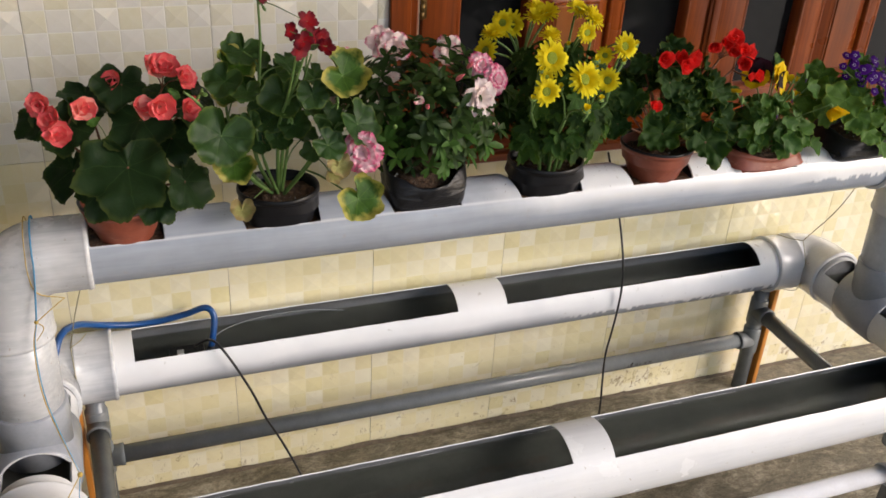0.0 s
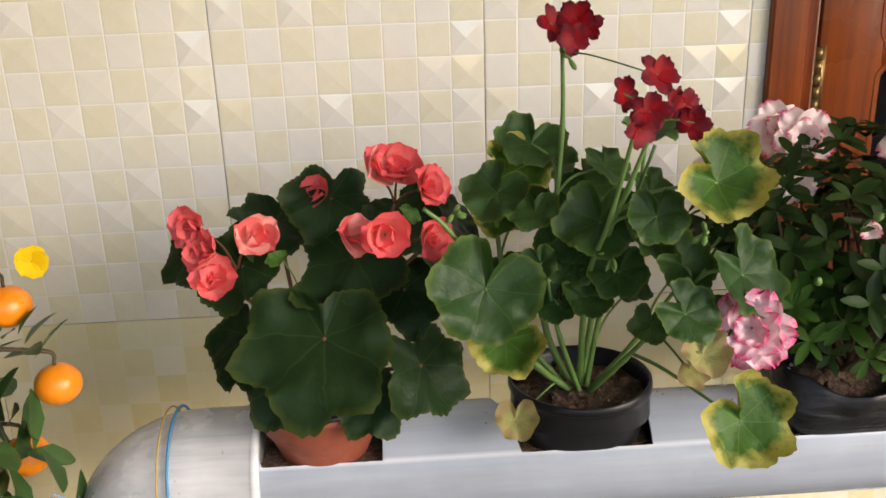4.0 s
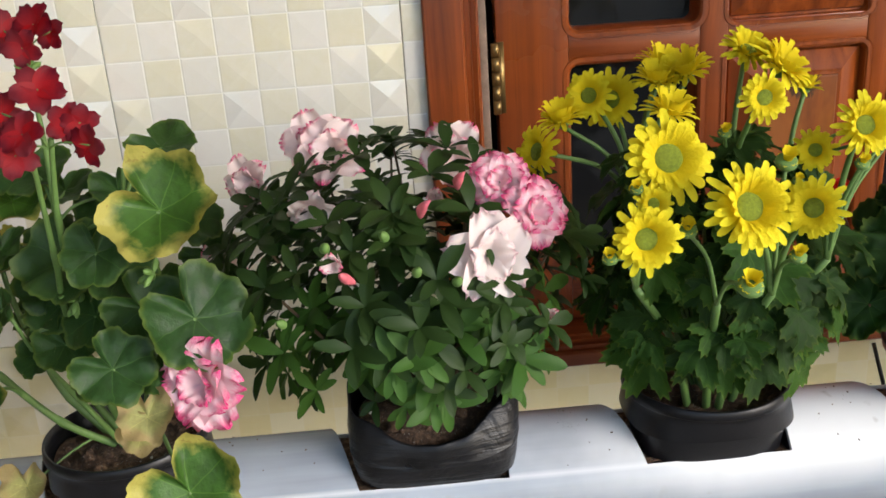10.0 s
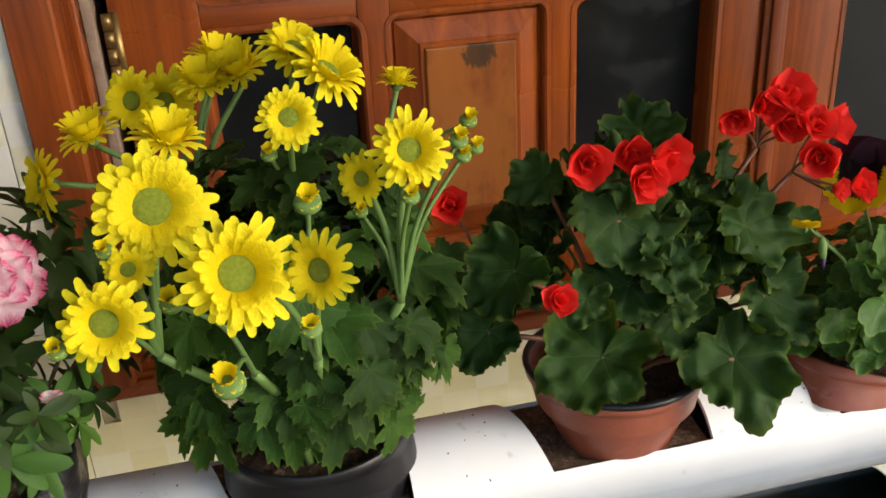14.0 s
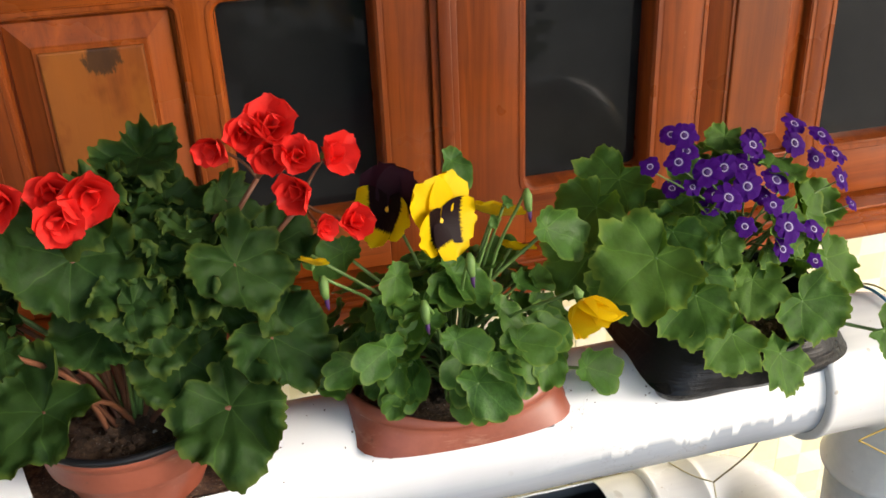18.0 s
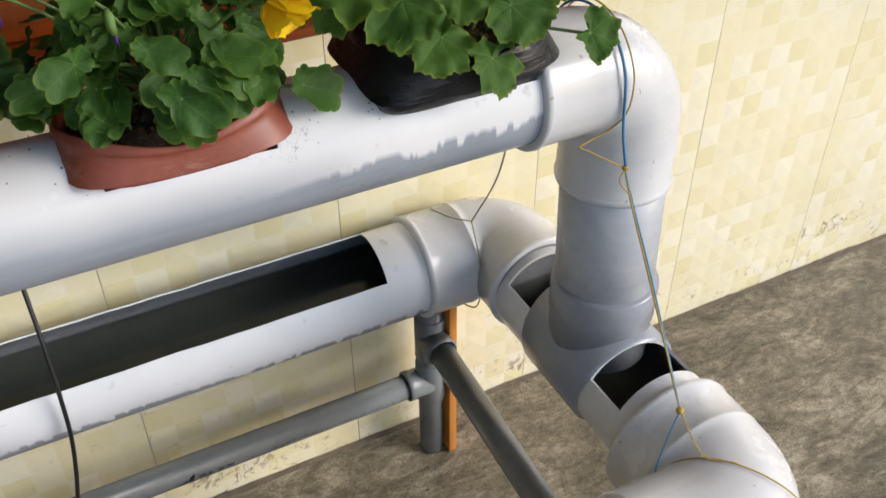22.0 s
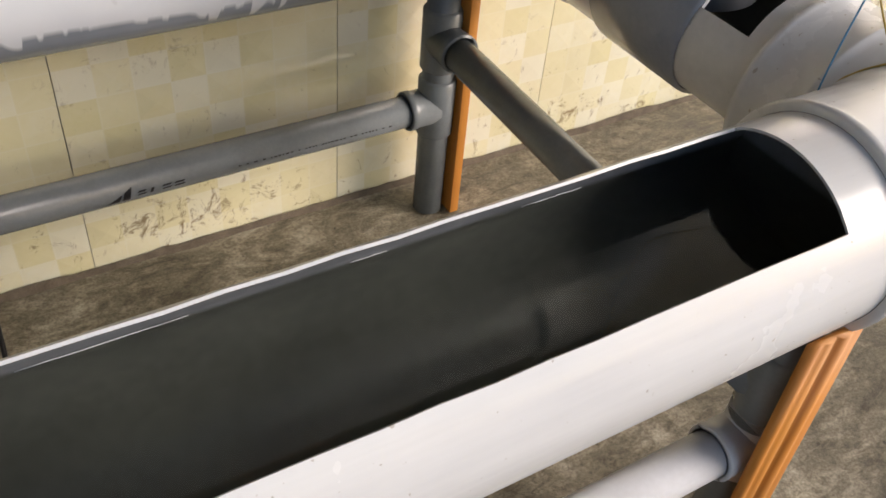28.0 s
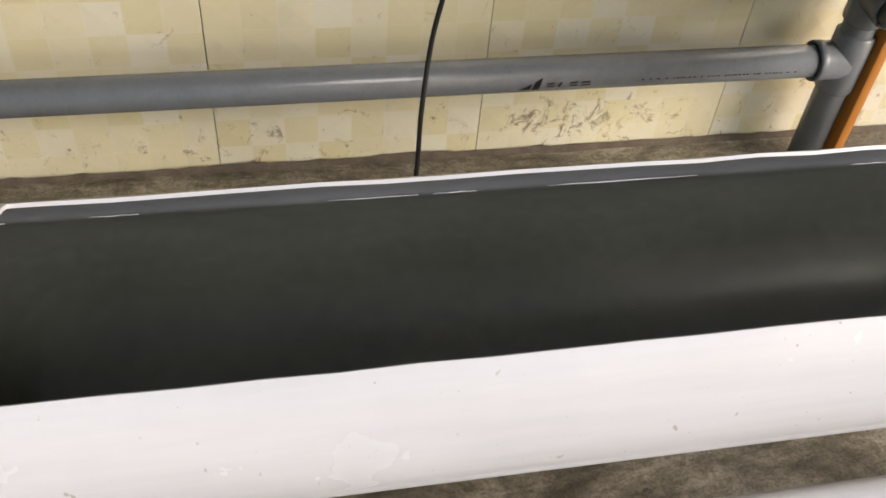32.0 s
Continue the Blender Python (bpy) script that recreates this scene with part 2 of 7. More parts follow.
def wood_mat(name, dark, light, axis=2, rough=0.3, worn=None):
    """Red varnished wood: long soft grain, blotches of thicker varnish, fine pores and scuffs; worn: a dark burn (x, z, half width, half height)."""
    k = Nodes(name, rough, 0.0, 0.42)
    st = [34.0, 34.0, 34.0]
    st[axis] = 1.5
    n = k.noise(1.0, 6, 0.62, "World", tuple(st), 0.9)
    fs = [260.0, 260.0, 260.0]
    fs[axis] = 9.0
    pore = k.noise(1.0, 3, 0.6, "World", tuple(fs))
    m = k.noise(4.5, 4)
    big = k.noise(1.4, 3, 0.6)
    c = k.ramp(k.math("ADD", k.math("MULTIPLY", n, 0.6), k.math("MULTIPLY", big, 0.4)), ((0.34, dark), (0.52, [a * 0.45 + b * 0.55 for a, b in zip(dark, light)]), (0.66, light)))
    c = k.mix(k.ramp(m, ((0.45, 0.0), (0.70, 0.55))), c, dark)
    c = k.mix(k.ramp(pore, ((0.60, 0.0), (0.72, 0.35))), c, [v * 0.5 for v in dark])
    scuff = k.ramp(k.noise(70, 4, 0.7), ((0.70, 0.0), (0.76, 0.35)))
    c = k.mix(scuff, c, (0.40, 0.22, 0.12))
    if worn:
        x, y, z = k.xyz(k.geo.outputs["Position"])
        patch = k.ramp(k.noise(9, 4, 0.65, "World", (1, 1, 0.6)), ((0.47, 0.0), (0.56, 0.75)))
        c = k.mix(patch, c, (0.33, 0.105, 0.018))
        dx, dz = k.math("DIVIDE", k.math("SUBTRACT", x, worn[0]), worn[2]), k.math("DIVIDE", k.math("SUBTRACT", z, worn[1]), worn[3])
        near = k.math("SUBTRACT", 1.0, k.math("ADD", k.math("MULTIPLY", dx, dx), k.math("MULTIPLY", dz, dz)))
        c = k.mix(k.ramp(k.math("ADD", k.math("MULTIPLY", near, 0.55), k.math("MULTIPLY", k.noise(1.0, 5, 0.75, "World", (150, 150, 55)), 1.5)), ((0.82, 0.0), (1.15, 0.85))), c, (0.035, 0.020, 0.010))
    k.color(c)
    k.rough(k.ramp(m, ((0.3, rough * 0.65), (0.75, rough * 1.7))))
    k.bump(k.math("ADD", n, k.math("MULTIPLY", pore, 0.5)), 0.12, 0.001)
    return k.mat


def pvc_paint(name, grey, band, bare=None, drips=0.03, freq=48.0, sharp=(0.46, 0.66), crisp=(2.62, 2.74)):
    """Grey pipe with white paint brushed on the upper side: the paint's edge runs at the height band, with drips; bare: x below which it was left unpainted."""
    k = Nodes(name, 0.3)
    x, y, z = k.xyz(k.geo.outputs["Position"])
    run = k.ramp(k.noise(1.0, 1, 0.4, "World", (freq * 0.45, 1.0, 0.3)), ((0.36, 0.15), (0.62, 1.0)))
    drip = k.math("MULTIPLY", run, k.ramp(k.noise(1.0, 0, 0.5, "World", (freq, 1.0, 0.6)), ((sharp[0], 0.0), (sharp[1], 1.0))))
    slow = k.noise(1.0, 3, 0.5, "World", (3.2, 1, 1))
    patch = k.ramp(k.noise(1.0, 2, 0.5, "World", (2.1, 0.5, 0.5)), ((0.35, 0.1), (0.65, 1.0)))
    lim = k.math("ADD", z, k.math("ADD", k.math("MULTIPLY", k.math("MULTIPLY", drip, patch), drips), k.math("MULTIPLY", k.math("SUBTRACT", slow, 0.5), 0.035)))
    if bare is not None:
        patch = k.math("MULTIPLY", patch, k.ramp(k.math("SUBTRACT", x, bare), ((0.42, 0.0), (0.62, 1.0))))
        lim = k.math("ADD", z, k.math("ADD", k.math("MULTIPLY", k.math("MULTIPLY", drip, patch), drips), k.math("MULTIPLY", k.math("SUBTRACT", slow, 0.5), 0.03)))
        lim = k.math("SUBTRACT", lim, k.math("MULTIPLY", k.ramp(k.math("SUBTRACT", x, bare - 0.5), ((0.30, 1.0), (0.70, 0.0))), 0.12))
    # a crisp edge with runs where the paint was laid thick; elsewhere the pipe's shading is painted in as a soft fade
    # to grey
    hard = k.ramp(k.math("SUBTRACT", lim, band - (0.5 if bare is None else 0.512)), ((0.4985, 0.0), (0.5015, 1.0)))
    soft_shade = k.ramp(k.math("ADD", k.math("SUBTRACT", z, band - 0.5), k.math("MULTIPLY", k.math("SUBTRACT", slow, 0.5), 0.05)), ((0.484, 0.0), (0.532, 1.0)))
    thick = k.ramp(k.math("SUBTRACT", x, crisp[0]), ((0.0, 0.0), (crisp[1] - crisp[0], 1.0)))
    white = k.mix(thick, soft_shade, hard)
    cloud = k.noise(6.0, 4)
    fine = k.noise(160.0, 3)
    streak = k.noise(1.0, 3, 0.6, "World", (4, 60, 60))
    gcol = k.ramp(k.math("ADD", k.math("MULTIPLY", cloud, 0.6), k.math("MULTIPLY", streak, 0.4)), ((0.3, [v * 0.82 for v in grey]), (0.7, [v * 1.22 for v in grey])))
    wcol = k.ramp(cloud, ((0.25, (0.69, 0.705, 0.725)), (0.6, (0.78, 0.79, 0.80))))
    speck = k.ramp(k.noise(34.0, 2, 0.4), ((0.70, 0.0), (0.76, 1.0)))
    if bare is not None:
        white = k.math("MULTIPLY", white, k.ramp(k.math("ADD", k.math("SUBTRACT", x, bare - 0.5), k.math("MULTIPLY", k.math("SUBTRACT", cloud, 0.5), 0.25)), ((0.36, 0.0), (0.62, 1.0))))
    c = k.mix(white, gcol, wcol)
    c = k.mix(k.math("MULTIPLY", speck, 0.4), c, (0.34, 0.32, 0.29))
    if bare is not None:
        scribe = k.ramp(k.math("ABSOLUTE", k.math("SUBTRACT", z, 1.0396)), ((0.0004, 0.6), (0.0009, 0.0)))
        c = k.mix(k.math("MULTIPLY", scribe, k.math("LESS_THAN", y, -0.40)), c, (0.72, 0.73, 0.74))
        crack = k.math("ABSOLUTE", k.math("SUBTRACT", k.noise(16, 4, 0.7), 0.5))
        c = k.mix(k.math("MULTIPLY", k.ramp(crack, ((0.0015, 0.7), (0.004, 0.0))), k.ramp(k.noise(5.5, 2), ((0.60, 0.0), (0.68, 1.0)))), c, (0.16, 0.13, 0.10))
    k.color(c)
    k.rough(k.ramp(cloud, ((0.3, 0.13), (0.75, 0.28))))
    k.bump(k.math("ADD", k.math("MULTIPLY", white, 1.0), k.math("MULTIPLY", fine, 0.35)), 0.2, 0.001)
    return k.mat


GREY = (0.29, 0.315, 0.35)
M = {}


def inside_mat():
    """The inside of a water pipe: bare grey above the water line, a darker grey below it."""
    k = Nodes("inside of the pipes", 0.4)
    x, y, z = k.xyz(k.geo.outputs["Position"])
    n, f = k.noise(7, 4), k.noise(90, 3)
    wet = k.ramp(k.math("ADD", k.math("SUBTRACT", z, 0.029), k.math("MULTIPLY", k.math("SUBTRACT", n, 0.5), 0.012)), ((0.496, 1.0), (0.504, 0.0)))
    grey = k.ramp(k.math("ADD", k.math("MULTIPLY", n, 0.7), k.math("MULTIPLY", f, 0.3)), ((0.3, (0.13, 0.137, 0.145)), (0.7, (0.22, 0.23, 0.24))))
    low_tone = k.ramp(k.math("ADD", k.math("MULTIPLY", n, 0.6), k.math("MULTIPLY", f, 0.4)), ((0.3, (0.052, 0.056, 0.050)), (0.7, (0.096, 0.101, 0.092))))
    k.color(k.mix(wet, grey, low_tone))
    k.bump(f, 0.1, 0.001)
    return k.mat


M["pvc_inside"] = inside_mat()


def white_mat(name="white painted plastic", patch=0.0):
    """White brushed paint with faint brush marks, grime and specks."""
    k = Nodes(name, 0.3)
    n, cl = k.noise(7, 5, 0.6), k.noise(2.2, 4)
    brush = k.noise(1.0, 3, 0.6, "World", (7, 90, 90))
    c = k.ramp(k.math("ADD", k.math("MULTIPLY", n, 0.5), k.math("MULTIPLY", brush, 0.5)), ((0.3, (0.565, 0.58, 0.60)), (0.7, (0.655, 0.667, 0.68))))
    if patch:
        c = k.mix(k.ramp(k.math("ADD", k.math("MULTIPLY", k.noise(4.5, 4, 0.6), 0.7), k.math("MULTIPLY", brush, 0.3)), ((0.42, 0.0), (0.60, patch))), c, (0.36, 0.385, 0.415))
    c = k.mix(k.ramp(cl, ((0.5, 0.0), (0.75, 0.22))), c, (0.45, 0.43, 0.38))
    c = k.mix(k.ramp(k.noise(190, 2, 0.4), ((0.745, 0.0), (0.78, 0.5))), c, (0.25, 0.21, 0.16))
    c = k.mix(k.ramp(k.noise(95, 2, 0.4, "World", (1, 1, 0.6)), ((0.735, 0.0), (0.765, 0.6))), c, (0.30, 0.25, 0.19))
    scratch = k.ramp(k.noise(1.0, 2, 0.5, "World", (3.5, 120, 120)), ((0.70, 0.0), (0.74, 0.12)))
    c = k.mix(scratch, c, (0.78, 0.77, 0.72))
    k.color(c)
    k.rough(k.ramp(n, ((0.3, 0.16), (0.75, 0.32))))
    k.bump(k.math("ADD", brush, n), 0.08, 0.001)
    return k.mat


M["pvc_top"] = pvc_paint("painted grey pipe, top", (0.32, 0.355, 0.41), 1.012, 1.85, 0.018, 120.0, (0.46, 0.56))
M["pvc_low"] = pvc_paint("painted grey pipe, low", GREY, 0.482, None, 0.046, 85.0, (0.48, 0.55), (2.15, 2.30))
M["pvc_white"] = white_mat()
M["pvc_patchy"] = white_mat("thin white paint over grey plastic", 0.85)
M["pvc_grey"] = plain("grey plastic pipe", (0.27, 0.29, 0.325), 0.24, 0, 0.12, 14, 0.05)
M["pvc_rail"] = plain("grey rail pipe", (0.172, 0.190, 0.200), 0.27, 0, 0.14, 22, 0.08)
M["pvc_rail_white"] = plain("pale painted rail pipe", (0.62, 0.63, 0.64), 0.35, 0, 0.1, 18, 0.08)
M["pvc_rail_pale"] = plain("pale blue-grey rail pipe", (0.47, 0.49, 0.53), 0.33, 0, 0.1, 18, 0.08)
M["black"] = plain("black rubber", (0.012, 0.012, 0.013), 0.4)
M["blue"] = plain("blue hose", (0.006, 0.065, 0.23), 0.3)
M["pump"] = plain("black pump plastic", (0.02, 0.02, 0.022), 0.3)
M["string_yellow"] = plain("yellow string", (0.42, 0.29, 0.06), 0.7)
M["string_blue"] = plain("blue string", (0.05, 0.23, 0.42), 0.6)
M["string_grey"] = plain("grey string", (0.36, 0.33, 0.20), 0.7)
M["wood_v"] = wood_mat("red-brown varnished wood, upright", (0.105, 0.018, 0.004), (0.39, 0.088, 0.014), 2)
M["wood_h"] = wood_mat("red-brown varnished wood, level", (0.105, 0.018, 0.004), (0.39, 0.088, 0.014), 0)
M["wood_panel"] = wood_mat("worn orange-brown panel", (0.11, 0.024, 0.004), (0.35, 0.095, 0.015), 2, 0.36, (2.243, 1.330, 0.026, 0.022))
M["wood_field"] = wood_mat("rubbed orange-brown panel field", (0.12, 0.024, 0.005), (0.29, 0.070, 0.012), 2, 0.32)
M["lath"] = wood_mat("orange wood trim", (0.42, 0.145, 0.022), (0.64, 0.265, 0.050), 2, 0.42)
M["brass"] = plain("old brass", (0.28, 0.18, 0.07), 0.4, 0.9)
M["paint_gap"] = plain("scraped paint", (0.27, 0.19, 0.14), 0.7, 0, 0.3, 60)
M["pot_black"] = plain("black plastic pot", (0.009, 0.009, 0.011), 0.35, 0, 0.3, 30, 0.1, 0.3)
M["violet"] = plain("violet petal", (0.05, 0.008, 0.09), 0.6)
M["tinsel"] = plain("silver foil", (0.75, 0.76, 0.78), 0.18, 1.0)
M["magenta"] = plain("magenta cloth petal", (0.55, 0.02, 0.20), 0.7)
M["stem"] = plain("green stem", (0.11, 0.20, 0.050), 0.5, 0, 0.25, 40)
M["stem_dark"] = plain("woody stem", (0.07, 0.045, 0.02), 0.7, 0, 0.25, 40)
M["stem_red"] = plain("reddish stem", (0.16, 0.06, 0.03), 0.5, 0, 0.25, 40)
M["water"] = None


def terracotta_mat():
    """Red-brown plastic with pale rubbed scuffs and smeared soil."""
    k = Nodes("terracotta plastic", 0.42)
    n, f = k.noise(9, 4, 0.6), k.noise(60, 4, 0.65)
    c = k.ramp(k.math("ADD", k.math("MULTIPLY", n, 0.6), k.math("MULTIPLY", f, 0.4)), ((0.35, (0.20, 0.048, 0.026)), (0.65, (0.30, 0.082, 0.048))))
    c = k.mix(k.ramp(k.noise(1.0, 6, 0.72, "World", (14, 14, 34), 0.8), ((0.57, 0.0), (0.70, 0.45))), c, (0.46, 0.24, 0.17))
    c = k.mix(k.ramp(k.noise(38, 5, 0.7), ((0.63, 0.0), (0.70, 0.6))), c, (0.06, 0.032, 0.02))
    k.color(c)
    k.rough(k.ramp(n, ((0.3, 0.32), (0.7, 0.58))))
    k.bump(f, 0.08, 0.001)
    return k.mat


def soil_mat(name, gain):
    k = Nodes(name, 0.9)
    a, b, d = k.noise(150, 6, 0.75), k.noise(420, 3), k.noise(30, 3)
    c = k.ramp(k.math("ADD", k.math("MULTIPLY", a, 0.75), k.math("MULTIPLY", d, 0.25)), ((0.3, [v * gain for v in (0.010, 0.006, 0.004)]), (0.5, [v * gain for v in (0.050, 0.028, 0.016)]), (0.68, [v * gain for v in (0.15, 0.09, 0.05)])))
    c = k.mix(k.ramp(b, ((0.66, 0.0), (0.70, 1.0))), c, (0.45, 0.42, 0.36))
    k.color(c)
    k.bump(k.math("ADD", a, k.math("MULTIPLY", b, 0.4)), 1.0, 0.012)
    return k.mat


def bag_mat():
    """Thin black nursery bag with fine level wrinkles."""
    k = Nodes("black nursery bag", 0.32, 0.0, 0.3)
    rib = k.noise(1.0, 3, 0.6, "World", (9, 9, 190))
    cr = k.noise(16, 4, 0.6, "World", (1, 1, 1), 1.2)
    k.color(k.ramp(cr, ((0.3, (0.006, 0.006, 0.007)), (0.75, (0.015, 0.015, 0.017)))))
    k.rough(k.ramp(cr, ((0.3, 0.24), (0.7, 0.5))))
    k.bump(k.math("ADD", k.math("MULTIPLY", rib, 0.5), cr), 0.55, 0.006)
    return k.mat


def concrete_mat():
    """Trowelled grey-brown concrete: broad damp blotches, swept smears, dense grit, dark scuffs and pits."""
    k = Nodes("worn grey concrete", 0.5)
    broad = k.noise(1.7, 6, 0.62, "World", (1, 1.2, 1), 0.9)
    b = k.noise(5.5, 10, 0.72, "World", (1.0, 1.7, 1), 1.1)
    smear = k.noise(1.0, 8, 0.68, "World", (9.0, 26.0, 9.0), 1.6)
    fleck = k.noise(48, 6, 0.72, "World", (1, 1.4, 1), 0.8)
    f = k.noise(240, 3, 0.6)
    c = k.ramp(b, ((0.36, (0.155, 0.131, 0.090)), (0.5, (0.312, 0.271, 0.197)), (0.62, (0.54, 0.48, 0.37))))
    c = k.mix(1.0, c, k.ramp(broad, ((0.36, (0.58, 0.57, 0.54)), (0.60, (1.0, 1.0, 1.0)))), "MULTIPLY")
    c = k.mix(1.0, c, k.ramp(smear, ((0.38, (0.60, 0.58, 0.55)), (0.52, (0.92, 0.92, 0.91)), (0.62, (1.0, 1.0, 1.0)))), "MULTIPLY")
    c = k.mix(1.0, c, k.ramp(fleck, ((0.36, (0.62, 0.60, 0.58)), (0.54, (1.0, 1.0, 1.0)))), "MULTIPLY")
    c = k.mix(1.0, c, k.ramp(f, ((0.36, (0.66, 0.65, 0.63)), (0.58, (1.0, 1.0, 1.0)))), "MULTIPLY")
    c = k.mix(k.ramp(k.noise(1.0, 7, 0.7, "World", (6, 34, 6), 0.9), ((0.60, 0.0), (0.72, 0.5))), c, (0.50, 0.45, 0.35))
    c = k.mix(k.ramp(k.noise(10, 8, 0.76, "World", (1, 1.5, 1), 1.2), ((0.575, 0.0), (0.67, 0.62))), c, (0.085, 0.072, 0.052))
    c = k.mix(k.ramp(k.noise(70, 2, 0.5), ((0.71, 0.0), (0.76, 0.75))), c, (0.035, 0.029, 0.023))
    k.color(c)
    k.rough(k.ramp(b, ((0.3, 0.36), (0.7, 0.7))))
    k.bump(k.math("ADD", k.math("MULTIPLY", b, 0.6), k.math("ADD", k.math("MULTIPLY", fleck, 0.5), k.math("MULTIPLY", f, 0.3))), 0.5, 0.004)
    return k.mat


def tile_mat():
    """Cream tiles printed with a check of 5 cm squares, spattered near the floor."""
    k = Nodes("cream check tiles", 0.05, 0.0, 1.0)
    x, y, z = k.xyz(k.geo.outputs["Position"])
    fx = k.math("FLOOR", k.math("MULTIPLY", k.math("ADD", x, 0.04), 20.0))
    fz = k.math("FLOOR", k.math("MULTIPLY", k.math("ADD", z, 0.01), 20.0))
    par = k.math("ABSOLUTE", k.math("MODULO", k.math("ADD", fx, fz), 2.0))
    w = k.t.nodes.new("ShaderNodeTexWhiteNoise")
    w.noise_dimensions = "2D"
    cv = k.t.nodes.new("ShaderNodeCombineXYZ")
    k.link(fx, cv.inputs[0])
    k.link(fz, cv.inputs[1])
    k.link(cv.outputs[0], w.inputs["Vector"])
    up = k.math("GREATER_THAN", z, 1.04)
    lv = k.mix(up, k.math("ADD", k.math("MULTIPLY", par, 0.30), k.math("MULTIPLY", w.outputs["Value"], 0.60)), k.math("ADD", k.math("MULTIPLY", par, 0.48), k.math("MULTIPLY", w.outputs["Value"], 0.24)))
    marble = k.noise(38, 4, 0.6, "World", (1, 1, 1), 1.5)
    lv = k.math("ADD", lv, k.math("MULTIPLY", k.math("SUBTRACT", marble, 0.5), 0.5))
    c = k.mix(up, k.ramp(lv, ((0.1, (0.87, 0.825, 0.64)), (0.5, (0.845, 0.775, 0.51)), (0.95, (0.80, 0.725, 0.42)))), k.ramp(lv, ((0.1, (0.87, 0.84, 0.77)), (0.5, (0.85, 0.81, 0.67)), (0.95, (0.79, 0.74, 0.52)))))
    gx = k.math("ABSOLUTE", k.math("SUBTRACT", k.math("FRACT", k.math("MULTIPLY", k.math("ADD", x, 0.04), 20.0)), 0.5))
    gz = k.math("ABSOLUTE", k.math("SUBTRACT", k.math("FRACT", k.math("MULTIPLY", k.math("ADD", z, 0.01), 20.0)), 0.5))
    line = k.math("MULTIPLY", k.ramp(k.math("MAXIMUM", gx, gz), ((0.468, 0.0), (0.486, 0.75))), k.math("ADD", 0.25, k.math("MULTIPLY", up, 0.75)))
    c = k.mix(line, c, (0.90, 0.88, 0.80))
    low = k.ramp(z, ((0.0, 1.0), (0.42, 0.25), (0.75, 0.0)))
    spat = k.noise(36, 7, 0.78, "World", (1, 1, 0.8), 0.9)
    splash = 0.0
    for cx, cz, rx, rz in ((2.64, 0.065, 0.17, 0.050), (2.60, 0.345, 0.13, 0.065), (4.15, 0.12, 0.14, 0.04), (3.30, 0.05, 0.14, 0.04), (2.47, 0.30, 0.05, 0.06), (3.55, 0.30, 0.10, 0.06)):
        dx, dz = k.math("DIVIDE", k.math("SUBTRACT", x, cx), rx), k.math("DIVIDE", k.math("SUBTRACT", z, cz), rz)
        near = k.math("MAXIMUM", 0.0, k.math("SUBTRACT", 1.0, k.math("ADD", k.math("MULTIPLY", dx, dx), k.math("MULTIPLY", dz, dz))))
        splash = k.math("ADD", splash, near)
    spot = k.ramp(k.math("ADD", spat, k.math("ADD", k.math("MULTIPLY", low, 0.09), k.math("MULTIPLY", splash, 0.095))), ((0.655, 0.0), (0.765, 1.0)))
    c = k.mix(k.math("MULTIPLY", spot, k.math("MULTIPLY", low, 0.9)), c, (0.19, 0.10, 0.035))
    haze = k.ramp(k.noise(4, 3), ((0.35, 0.0), (0.7, 0.22)))
    c = k.mix(k.math("MULTIPLY", haze, low), c, (0.42, 0.34, 0.2))
    k.color(c)
    k.b.inputs["Coat Weight"].default_value = 0.8
    k.bump(marble, 0.05, 0.001)
    return k.mat


def water_mat():
    k = Nodes("still water", 0.02)
    k.b.inputs["IOR"].default_value = 1.33
    k.b.inputs["Transmission Weight"].default_value = 1.0
    k.color((0.74, 0.78, 0.72))
    k.bump(k.noise(14, 2), 0.02, 0.002)
    return k.mat


def pane_mat():
    """Dark tinted window glass."""
    k = Nodes("dark tinted glass", 0.04, 0.0, 0.22)
    f = k.noise(5, 4)
    k.color(k.ramp(f, ((0.3, (0.008, 0.009, 0.010)), (0.8, (0.018, 0.019, 0.020)))))
    k.rough(k.ramp(k.noise(18, 4), ((0.4, 0.03), (0.8, 0.10))))
    return k.mat


M["terracotta"] = terracotta_mat()
M["soil_dry"], M["bag"] = soil_mat("dry brown soil", 3.2), bag_mat()
M["soil_clod"], M["perlite"] = soil_mat("brown soil clod", 3.4), plain("pale perlite grain", (0.5, 0.47, 0.42), 0.8, 0, 0.2, 200)
M["soil"], M["concrete"], M["tile"], M["water"], M["pane"] = soil_mat("dark potting soil", 1.9), concrete_mat(), tile_mat(), water_mat(), pane_mat()
M["grout"] = plain("grey grout and plaster", (0.42, 0.37, 0.28), 0.85, 0, 0.15, 30, 0.2)
M["plaster"] = plain("pale plaster", (0.62, 0.58, 0.50), 0.85, 0, 0.08, 3, 0.15)


# ---- plan ----
TOP_Y, TOP_Z, TOP_R = -0.392, 1.002, 0.070
LOW_Z, LOW_R = 0.513, 0.082
FRONT_Z, FRONT_R = 0.4935, 0.096
CROSS_Z, CROSS_R = 0.507, 0.083
BACK_Y, FRONT_Y = -0.098, -0.7505
LEFT_X, RIGHT_X = 0.778, 3.119
MID_Y = -0.405
SLOTS = ((0.948, 1.089), (1.252, 1.408), (1.571, 1.729), (1.876, 2.032), (2.169, 2.336), (2.479, 2.647), (2.792, 2.950))
WIN_X0, WIN_X1, WIN_Z0, WIN_Z1 = 1.688, 3.615, 0.932, 2.05
